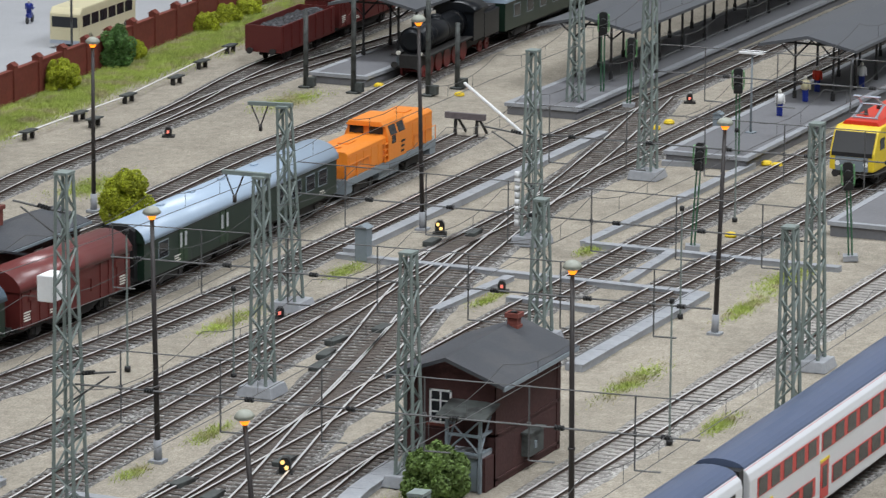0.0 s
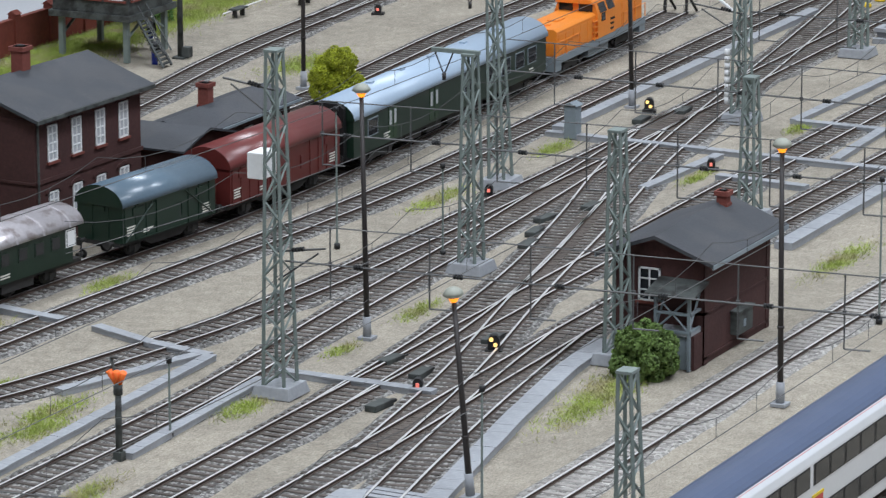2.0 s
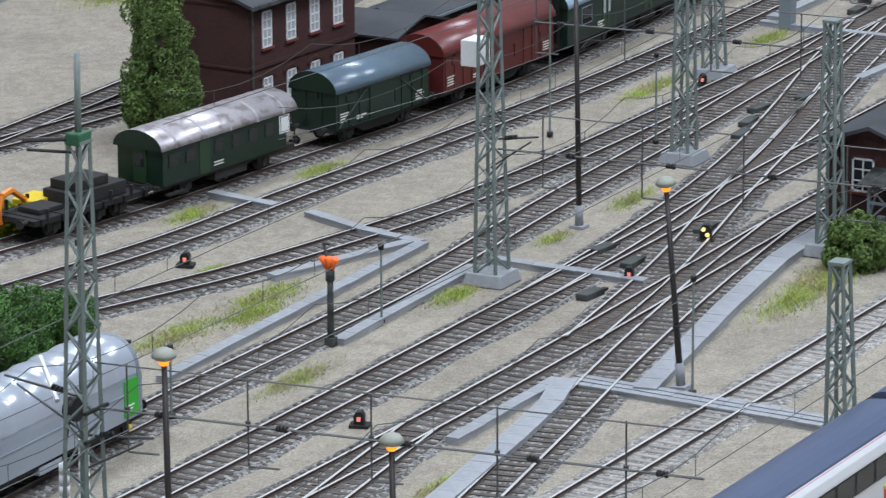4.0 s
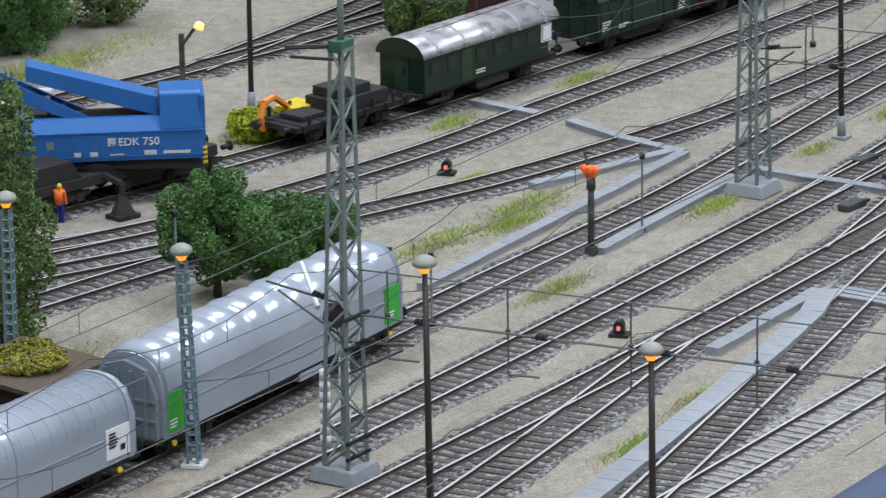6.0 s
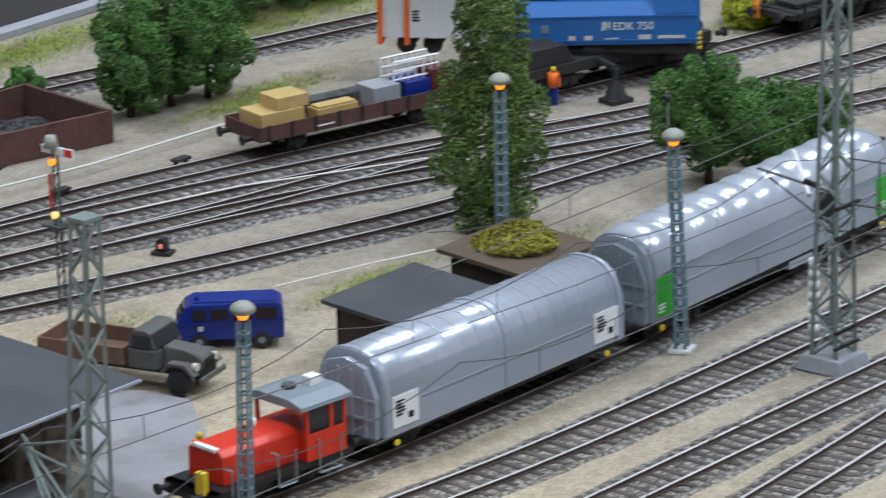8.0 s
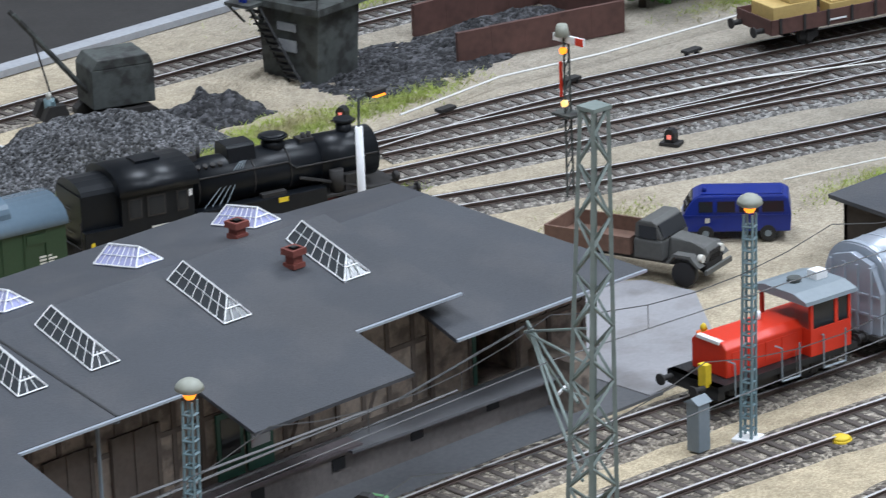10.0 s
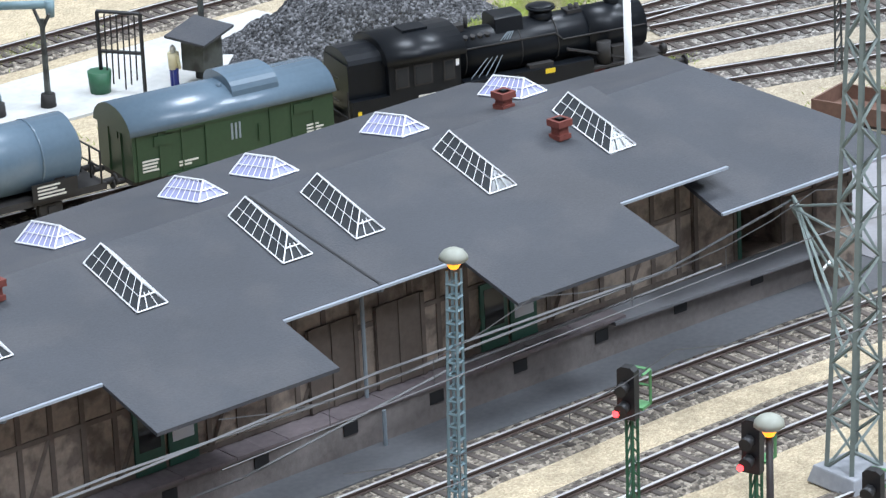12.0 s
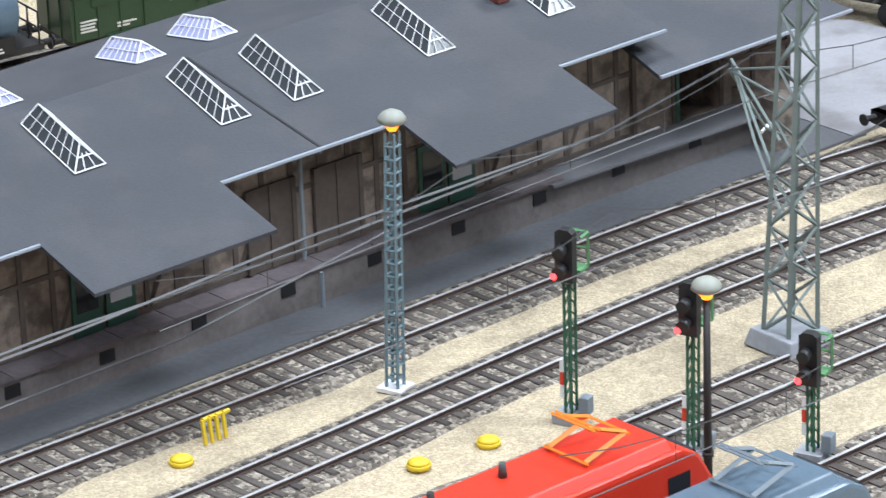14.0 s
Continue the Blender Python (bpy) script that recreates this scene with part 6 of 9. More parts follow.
def steam_loco(key, xa, xb, label, tender=True):
    c, L = on_track("steam_locomotive", label, "locomotive", key, xa, xb, "steam locomotives")
    B = L * 0.62
    z = 2.55
    bm = bmesh.new()
    rod(bm, (L - B, 0, z), (L - 0.7, 0, z), 0.95, n=20)
    rod(bm, (L - 0.7, 0, z), (L - 0.55, 0, z), 0.85, 0.6, 20)
    boiler = part("boiler", bm, STEAM_BLACK, c, "sooty black boiler")
    for x in (L - B + 0.8, L - B * 0.62, L - B * 0.35, L - 2.4):
        bm = bmesh.new()
        rod(bm, (x, 0, z), (x + 0.06, 0, z), 0.98, n=20)
        part("boiler_band", bm, SOOT, boiler)
    for x, r, h in ((L - 1.5, 0.34, 1.3), (L - 3.3, 0.45, 1.15), (L - 5.4, 0.48, 1.15)):
        bm = bmesh.new()
        rod(bm, (x, 0, z), (x, 0, z + h - 0.12), r, r * 0.95, 12)
        dome(bm, (x, 0, z + h - 0.12), r * 0.97, 0.2, 12, 3)
        part("dome" if r > 0.4 else "chimney", bm, STEAM_BLACK, boiler)
    bm = bmesh.new()
    box(bm, 0.4, L - 0.2, -0.75, 0.75, 0.7, 1.6)
    for s in (-1.4, 0.85):
        box(bm, L - B, L - 0.3, s, s + 0.55, 1.55, 1.66)
    part("frame", bm, SOOT, c)
    cab0 = L - B - 2.2
    bm = bmesh.new()
    box(bm, cab0, L - B, -1.45, 1.45, 1.3, 3.4)
    cab = part("cab", bm, STEAM_BLACK, c, "", 0.04)
    arc_roof(cab, cab0 - 0.4, L - B + 0.2, 1.5, 3.4, 4.05, STEAM_BLACK, name="cab_roof")
    for x in (cab0 + 0.35, cab0 + 1.3):
        side_box(cab, "cab_window", x, x + 0.6, 2.4, 3.15, 1.45, DARK_GLASS, 0.03)
    lettering(cab, cab0 + 0.4, 1.75, 1, 1.45, CREAM, 1.3, 0.14)
    bm = bmesh.new()
    box(bm, 0.3, cab0 - 0.1, -1.45, 1.45, 1.2, 3.0)
    t = part("bunker", bm, STEAM_BLACK, c, "black coal bunker with water tank", 0.05)
    bm = bmesh.new()
    box(bm, 0.5, cab0 - 0.2, -1.2, 1.2, 3.0, 3.25)
    part("coal", bm, COAL, t, "black coal")
    n = 5
    for k in range(n):
        bm = bmesh.new()
        x = L - B + 0.4 + k * (B - 2.6) / (n - 1)
        for s in (-0.75, 0.75):
            rod(bm, (x, s - 0.08, 0.68), (x, s + 0.08, 0.68), 0.68, n=16)
        part("driving_wheel", bm, WHEEL_RED, c, "red spoked driving wheel")
    for x in (1.2, 2.6, L - 1.0):
        bm = bmesh.new()
        wheelset(bm, x, 0.42)
        part("carrying_wheel", bm, WHEEL_RED, c, "red carrying wheelset")
    bm = bmesh.new()
    box(bm, L - B + 0.4, L - 2.2, -1.0, -0.92, 0.5, 0.64)
    box(bm, L - 2.4, L - 1.2, -1.35, -0.85, 0.7, 1.4)
    part("side_rod", bm, BUFFER_GREY, c)
    buffers(c, L)
    bm = bmesh.new()
    rod(bm, (L - B, -1.02, z + 0.35), (L - 0.8, -1.02, z + 0.35), 0.04, n=6)
    rod(bm, (L - 4.4, -0.95, z + 0.1), (L - 2.2, -1.15, 1.7), 0.06, n=6)
    box(bm, L - 4.6, L - 3.2, -1.3, -0.9, 1.66, 2.2)
    part("pipework", bm, SOOT, boiler, "black pipes and pump")
    bm = bmesh.new()
    for s in (-0.8, 0.8):
        rod(bm, (L - 0.25, s, 1.75), (L - 0.05, s, 1.75), 0.15, n=10)
    part("headlamp", bm, CREAM, c, "pale headlamp")


def tank_loco(key, xa, xb, label):
    """A big side-tank engine: bunker, cab, long boiler with a flat sand box, dome and chimney."""
    c, L = on_track("steam_locomotive", label, "locomotive", key, xa, xb, "steam locomotives")
    z, r = 2.62, 0.93
    bm = bmesh.new()
    box(bm, 0.35, L - 0.5, -0.8, 0.8, 0.7, 1.5)
    box(bm, L - 0.75, L - 0.5, -1.35, 1.35, 0.75, 1.3)
    box(bm, 0.3, 0.55, -1.35, 1.35, 0.75, 1.3)
    part("frame", bm, SOOT, c, "black frame with buffer beams")
    bm = bmesh.new()
    rod(bm, (4.6, 0, z), (L - 1.6, 0, z), r, n=28)
    boiler = part("boiler", bm, STEAM_BLACK, c, "sooty black boiler")
    bm = bmesh.new()
    rod(bm, (L - 3.6, 0, z), (L - 1.2, 0, z), r + 0.03, n=28)
    rod(bm, (L - 1.2, 0, z), (L - 1.0, 0, z), r - 0.05, r * 0.6, 28)
    part("smokebox", bm, STEAM_BLACK, boiler, "matt black smokebox with domed door")
    for x in (5.2, 7.5, 9.0):
        bm = bmesh.new()
        rod(bm, (x, 0, z), (x + 0.05, 0, z), r + 0.025, n=28)
        part("boiler_band", bm, SOOT, boiler)
    bm = bmesh.new()
    prism(bm, [(-0.62, z + 0.6), (0.62, z + 0.6), (0.55, z + 1.25), (0.4, z + 1.34), (-0.4, z + 1.34), (-0.55, z + 1.25)], 6.6, 7.75)
    sand = part("sand_box", bm, STEAM_BLACK, boiler, "black box-shaped sand dome", 0.04)
    bm = bmesh.new()
    rod(bm, (8.75, 0, z + 0.7), (8.75, 0, z + 1.2), 0.5, 0.42, 16)
    rod(bm, (8.75, 0, z + 1.2), (8.75, 0, z + 1.28), 0.56, n=16)
    dome(bm, (8.75, 0, z + 1.28), 0.5, 0.1, 16, 3)
    part("steam_dome", bm, STEAM_BLACK, boiler)
    bm = bmesh.new()
    rod(bm, (L - 2.2, 0, z + 0.7), (L - 2.2, 0, z + 1.25), 0.32, 0.3, 14)
    rod(bm, (L - 2.2, 0, z + 1.25), (L - 2.2, 0, z + 1.4), 0.36, 0.38, 14)
    part("chimney", bm, STEAM_BLACK, boiler)
    bm = bmesh.new()
    for k in range(5):
        rod(bm, (5.05 + k * 0.3, -0.55, z + 0.68), (5.05 + k * 0.3, -0.62, z + 0.82), 0.1, n=8)
    box(bm, 4.9, 5.5, -0.2, 0.2, z + 0.85, z + 1.15)
    rod(bm, (5.7, 0.1, z + 0.85), (5.7, 0.1, z + 1.35), 0.08, n=8)
    for x in (9.9, 10.15):
        rod(bm, (x, -0.2, z + 0.85), (x, -0.2, z + 1.2), 0.09, n=8)
    box(bm, 9.7, 10.3, -0.35, 0.2, z + 0.85, z + 1.0)
    part("boiler_fittings", bm, SOOT, boiler, "small valves and wash-out plugs")
    for q in (-0.15, 0.1, 0.35, 0.6):
        bm = bmesh.new()
        rod(bm, (7.1 + q * 0.3, -0.7, z + 0.75), (5.5 + q * 1.2, -1.08, 1.95), 0.022, n=5)
        part("sand_pipe", bm, BUFFER_GREY, boiler, "thin grey sand pipe")
    bm = bmesh.new()
    rod(bm, (4.8, -0.9, z + 0.42), (8.9, -0.9, z + 0.42), 0.035, n=6)
    rod(bm, (8.9, -0.9, z + 0.42), (9.2, -0.97, z + 0.15), 0.035, n=6)
    rod(bm, (9.2, -0.97, z + 0.15), (L - 1.3, -0.97, z + 0.15), 0.035, n=6)
    rod(bm, (9.3, -1.0, z - 0.25), (L - 1.8, -1.3, 1.55), 0.07, n=6)
    part("handrail", bm, SOOT, boiler)
    for q in (-1.42, 0.92):
        bm = bmesh.new()
        box(bm, 4.9, L - 3.7, q, q + 0.5, 1.0, 1.95)
        tank = part("side_tank", bm, STEAM_BLACK, c, "low black side tank", 0.04)
        bm = bmesh.new()
        box(bm, 7.6, 8.6, q + 0.1, q + 0.4, 1.94, 2.1)
        part("tank_lid", bm, SOOT, tank)
        bm = bmesh.new()
        box(bm, L - 3.7, L - 0.9, q, q + 0.5, 1.5, 1.6)
        part("running_board", bm, SOOT, c)
    side_box(c, "yellow_plate", 8.2, 8.6, 1.72, 1.9, 1.42, YELLOW, 0.02, "small yellow warning plate")
    bm = bmesh.new()
    rod(bm, (10.8, -1.1, 1.6), (10.8, -1.1, 2.45), 0.28, n=10)
    box(bm, 11.1, 11.9, -1.25, -0.9, 1.6, 2.2)
    part("air_pump", bm, SOOT, c, "black air pump")
    bm = bmesh.new()
    box(bm, 1.85, 4.75, -1.42, 1.42, 1.05, 3.15)
    prism(bm, [(1.42 * math.cos(q), 3.15 + 0.6 * math.sin(q)) for q in np.linspace(0, math.pi, 11)], 1.9, 4.75)
    cab = part("cab", bm, STEAM_BLACK, c, "black enclosed cab")
    arc_roof(cab, 1.75, 4.95, 1.45, 3.15, 3.98, STEAM_BLACK, name="cab_roof", square=2.3)
    bm = bmesh.new()
    box(bm, 2.9, 3.9, -0.45, 0.35, 3.95, 4.06)
    part("roof_hatch", bm, STEAM_BLACK, cab)
    for x, wd in ((2.1, 0.55), (2.85, 0.75), (4.05, 0.45)):
        f = side_box(cab, "cab_window", x, x + wd, 2.2, 3.0, 1.42, SOOT, 0.03)
        bm = bmesh.new()
        box(bm, x + 0.07, x + wd - 0.07, -1.47, -1.42, 2.27, 2.93)
        part("pane", bm, DARK_GLASS, f)
    lettering(cab, 3.0, 1.72, 2, 1.42, CREAM, 0.95, 0.1, 0.2)
    side_box(cab, "enamel_plate", 4.55, 4.68, 2.7, 2.95, 1.42, WHITE, 0.03, "small white plate")
    bm = bmesh.new()
    box(bm, 0.35, 1.85, -1.42, 1.42, 1.05, 2.0)
    box(bm, 0.35, 1.85, -1.1, 1.1, 2.0, 3.3)
    prism(bm, [(1.1 * math.cos(q), 3.3 + 0.42 * math.sin(q)) for q in np.linspace(0, math.pi, 9)], 0.4, 1.85)
    bunk = part("bunker", bm, STEAM_BLACK, c, "tall black coal bunker")
    side_box(bunk, "yellow_plate", 0.55, 0.7, 1.3, 1.6, 1.42, YELLOW, 0.02)
    bm = bmesh.new()
    for q in (-1.25, 1.25):
        rod(bm, (0.25, q, 1.1), (0.25, q, 2.4), 0.035, n=5)
    for k in range(4):
        rod(bm, (0.28, -0.3, 1.3 + k * 0.45), (0.28, 0.3, 1.3 + k * 0.45), 0.03, n=5)
    part("rear_ladder", bm, SOOT, bunk)
    for k in range(5):
        bm = bmesh.new()
        x = 5.0 + k * 1.45
        for q in (-0.75, 0.75):
            rod(bm, (x, q - 0.08, 0.66), (x, q + 0.08, 0.66), 0.66, n=18)
        part("driving_wheel", bm, WHEEL_RED, c, "dull red driving wheel")
    for x in (1.2, 2.7, L - 1.6):
        bm = bmesh.new()
        wheelset(bm, x, 0.42)
        part("carrying_wheel", bm, WHEEL_RED, c, "dull red carrying wheelset")
    bm = bmesh.new()
    box(bm, 5.0, 10.8, -1.0, -0.92, 0.5, 0.64)
    part("side_rod", bm, BUFFER_GREY, c)
    bm = bmesh.new()
    box(bm, L - 3.0, L - 1.7, -1.4, -0.85, 0.65, 1.4)
    part("cylinder", bm, SOOT, c, "", 0.08)
    buffers(c, L - 0.1)
    for q in (-0.85, 0.85):
        bm = bmesh.new()
        rod(bm, (L - 0.6, q, 1.65), (L - 0.4, q, 1.65), 0.16, n=10)
        part("headlamp", bm, SOOT, c)
    return c


def tank_wagon():
    c, L = on_track("tank_wagon", "blue-grey tank wagon with black frame", "goods wagon", "main_a", 75.6, 85.4)
    bm = bmesh.new()
    rod(bm, (0.5, 0, 2.35), (L - 1.0, 0, 2.35), 1.3, n=24)
    rod(bm, (L - 1.0, 0, 2.35), (L - 0.75, 0, 2.35), 1.28, 0.9, 24)
    tank = part("tank", bm, ROOF_STEEL, c, "blue-grey tank")
    for x in (2.5, 5.0, 7.4):
        bm = bmesh.new()
        rod(bm, (x, 0, 2.35), (x + 0.1, 0, 2.35), 1.32, n=24)
        part("tank_band", bm, ROOF_STEEL, tank)
    bm = bmesh.new()
    box(bm, 0, L, -1.2, 1.2, 0.85, 1.1)
    for x in (1.5, L - 2.0):
        box(bm, x, x + 0.4, -1.1, 1.1, 1.1, 1.7)
    part("frame", bm, SOOT, c)
    axles(c, (1.8, L - 2.2)), buffers(c, L)
    side_box(c, "sign_plate", L - 3.0, L - 1.2, 1.0, 1.65, 1.25, BLACK, 0.04, "black sign plate")
    lettering(c, L - 2.8, 1.5, 4, 1.28, CREAM, 1.2, 0.06, 0.13)
    bm = bmesh.new()
    for y in (-1.2, -0.4, 0.4, 1.2):
        rod(bm, (L - 0.2, y, 1.1), (L - 0.2, y, 2.3), 0.04)
    for z in (1.7, 2.3):
        rod(bm, (L - 0.2, -1.2, z), (L - 0.2, 1.2, z), 0.04)
    part("end_railing", bm, BLACK, c, "black end platform railing")


def packet_van():
    c = covered_van(86.3, 94.7, VAN_GREEN, ROOF_STEEL, "green guard's van with blue-grey roof and lookout hump", "main_a", 3.95, braces=False)
    L = 9.7
    bm = bmesh.new()
    a, _ = roof_profile(1.1, 3.5, 4.35, square=2.6)
    prism(bm, a, 4.4, 6.3)
    part("lookout", bm, ROOF_STEEL, c, "raised roof lookout")
    bm = bmesh.new()
    rod(bm, (4.2, -0.5, 3.7), (4.2, -0.5, 4.05), 0.1, n=8)
    part("roof_vent", bm, ROOF_STEEL, c)
    for k in range(3):
        side_box(c, "lit_window_bar", 4.1 + k * 0.16, 4.18 + k * 0.16, 1.9, 2.6, 1.46, BUFFER_GREY, 0.02)
    squash(c, 1, 0.97, 0.88)


def electric_loco(key, xa, xb, body, roof, label, front_left=True, band=None):
    c, L = on_track("electric_locomotive", label, "locomotive", key, xa, xb, "electric locomotives")
    w = 1.45
    bm = bmesh.new()
    prism(bm, [(-0.0, 1.1), (L, 1.1), (L, 2.2), (L - 0.7, 3.4), (L - 1.3, 3.7), (1.3, 3.7), (0.7, 3.4), (0.0, 2.2)], -w, w, axis="y")
    b = part("body", bm, body, c, "", 0.12)
    bm = bmesh.new()
    prism(bm, [(-w + 0.1, 3.55), (w - 0.1, 3.55), (w - 0.45, 3.95), (-w + 0.45, 3.95)], 1.5, L - 1.5)
    rf = part("roof", bm, roof, c, "", 0.05)
    for x in (0.35, L - 0.4):
        bm = bmesh.new()
        xa2 = -0.02 if x < 1 else L + 0.02
        d = 1 if x < 1 else -1
        ws, lo = (1.3, 2.0) if band else (1.15, 2.25)
        prism(bm, [(xa2 - d * 0.03, lo), (xa2 - d * 0.03, 2.25), (xa2 + d * 0.64, 3.42), (xa2 + d * 0.8, 3.42), (xa2 + d * 0.13, lo)], -ws, ws, axis="y")
        part("windscreen", bm, BLACK, b, "dark windscreen")
    for x in (1.0, L - 1.9):
        side_box(b, "cab_window", x, x + 0.8, 2.35, 3.05, w, DARK_GLASS, 0.03)
    if band:
        for x0, x1 in ((-0.04, 0.06), (L - 0.06, L + 0.04)):
            bm = bmesh.new()
            box(bm, x0, x1, -1.05, 1.05, 1.1, 1.98)
            part("front_panel", bm, BUFFER_GREY, b, "grey front panel")
    for k in range(5):
        side_box(b, "side_grille", 3.2 + k * 1.9, 4.6 + k * 1.9, 2.5, 3.1, w, BUFFER_GREY if not band else band, 0.03)
    bm = bmesh.new()
    box(bm, 0.4, L - 0.4, -1.35, 1.35, 0.7, 1.1)
    part("frame", bm, SOOT, c)
    bogie(c, 3.4), bogie(c, L - 3.4), buffers(c, L)
    for x in (0.0, L):
        for s in (-0.9, 0.9):
            bm = bmesh.new()
            rod(bm, (x - 0.06, s, 1.55), (x + 0.06, s, 1.55), 0.16, n=10)
            part("headlamp", bm, WHITE, b)
    for k, x in enumerate((3.6, 6.0, 8.0, 10.5)):
        bm = bmesh.new()
        rod(bm, (x, 0.4, 3.95), (x, 0.4, 4.35), 0.13, 0.1, 8)
        part("roof_insulator", bm, TOWER_GREY, rf)
    for x, col, upz in ((L - 4.2, SILVER if band else ORANGE if roof is RED else BUFFER_GREY, 0.4), (2.2, SILVER if band else ORANGE_VEST if roof is RED else BUFFER_GREY, 0.6)):
        bm = bmesh.new()
        for s in (-0.7, 0.7):
            rod(bm, (x, s, 4.05), (x + 1.5, s, 4.05 + upz), 0.09, n=4)
            rod(bm, (x + 1.5, s, 4.05 + upz), (x + 0.3, s * 0.8, 4.1 + 2 * upz), 0.07, n=4)
        for xx, zz in ((x, 4.05), (x + 1.5, 4.05 + upz), (x + 0.3, 4.1 + 2 * upz), (x + 0.45, 4.1 + 2 * upz)):
            rod(bm, (xx, -0.85, zz), (xx, 0.85, zz), 0.05, n=4)
        part("pantograph", bm, col, rf, "folded pantograph")
    return c


long_coach()
covered_van(192.9, 204.7, OXIDE, ROOF_OXIDE, "oxide red covered goods van with rounded roof", braces=False)
squash(covered_van(183.7, 191.9, COACH_GREEN, ROOF_STEEL, "dark green covered goods van with blue-grey roof"), 1, 1, 0.95)
old_coach()
diesel_loco()
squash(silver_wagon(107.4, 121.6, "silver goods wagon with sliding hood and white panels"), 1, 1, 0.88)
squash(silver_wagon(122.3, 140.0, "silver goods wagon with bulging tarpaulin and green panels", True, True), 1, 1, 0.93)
squash(shunter(), 1, 0.95, 0.87)
double_decker(118.3, 144.5, False)
double_decker(144.9, 170.7, False)
double_decker(171.1, 197.5, True)
flat_car()
crane()
load_wagon()
packet_van()
tank_wagon()
tank_loco("main_a", 95.1, 108.5, "large black tank engine with tall bunker and low side tanks")
electric_loco("through_a", 251.2, 269.0, YELLOW, RED, "yellow, grey and black electric locomotive with red roof gear", band=BLACK)
electric_loco("spur_a", 58.0, 74.6, RED, RED, "bright red electric locomotive with orange pantograph")
electric_loco("light_line", 58.6, 76.2, ROOF_STEEL, ROOF_STEEL, "silver-blue electric locomotive with dark windscreen")

# ---- cable ducts ----
def duct(a, b, w=0.55, h=0.28, single=True):
    """A run of grey concrete trough covers from plan point a to b."""
    a, b = Vector((*a, 0)), Vector((*b, 0))
    L = (b - a).length
    d = tagged(thing("cable_duct", "grey concrete cable duct with slab covers on the ground", "cable duct", a.x, a.y, GZ, math.degrees(math.atan2(b.y - a.y, b.x - a.x)), "cable ducts"))
    bm = bmesh.new()
    box(bm, 0, L, -w / 2, w / 2, -0.1, h - 0.08)
    part("trough", bm, CONCRETE, d)
    n = max(1, int(L / 1.1))
    s = L / n
    bm = bmesh.new()
    box(bm, 0.012, s - 0.012, -w / 2 - 0.03, w / 2 + 0.03, h - 0.08, h)
    me = mesh_of("cover_slab", bm, CONCRETE)
    bricks_of(me, "cover_slab", d, [(k * s, random.uniform(-0.015, 0.015), random.uniform(-0.012, 0.0), random.uniform(-0.008, 0.008)) for k in range(n)])


DUCTS = [((172.7, 104.1), (171.1, 100.1)), ((171.1, 100.1), (170.4, 96.7)), ((146.6, 95.6), (170.4, 96.6)), ((162.2, 99.8), (170.4, 97.2)), ((154.8, 91.95), (168, 92.6)), ((169.5, 92.6), (169.4, 84.6)),
         ((221.0, 103.2), (220.4, 81.2)), ((229.9, 91.6), (229.8, 76.2)), ((221.4, 85.9), (229.8, 86.3)), ((229.9, 91.7), (256.3, 91.0)), ((256.3, 91.0), (254.6, 96.4)), ((210.5, 92.6), (219.8, 92.1)), ((215, 90.2), (214.6, 84.8)),
         ((145.0, 80.95), (154.3, 81.1)), ((173.7, 110.2), (173.0, 106.1))]
for a, b in DUCTS:
    if a[0] > b[0]:
        a, b = b, a
    duct(a, b)
for a, b in (((154.5, 77.2), (159.9, 78.2)), ((159.9, 78.2), (167.9, 79.7)), ((167.9, 79.7), (175.5, 80.9)), ((175.5, 80.9), (180.6, 81.3)), ((201.8, 81.0), (220.4, 81.0)), ((151.2, 79.75), (154.2, 80.7)), ((146.4, 78.85), (151.2, 79.75)), ((140.3, 77.98), (146.4, 78.85)), ((133.9, 77.05), (140.3, 77.98)), ((128.2, 76.3), (133.9, 77.05)), ((121.0, 75.5), (128.2, 76.3))):
    duct(a, b, 0.95, 0.34)
for o in (-0.5, 0, 0.5):
    duct((154.2 + o, 68.8), (154.6 + o, 80.6), 0.32, 0.24)
duct((222, 103.0), (262, 103.3), 0.7, 0.34)


# ---- wires ----
def wire_run(name, label, pts, r=0.028, sag=0.0, mat=None):
    w = thing(name, label, "wire", group="catenary wires")
    bm = bmesh.new()
    for p, q in zip(pts, pts[1:]):
        p, q = Vector(p), Vector(q)
        n = 6 if sag else 1
        prev = p
        for k in range(1, n + 1):
            t = k / n
            c = p.lerp(q, t) - Vector((0, 0, sag * 4 * t * (1 - t)))
            rod(bm, prev, c, r, n=4)
            prev = c
    tagged(part("wire", bm, mat or WIRE, w), kind="stuff")
    return w


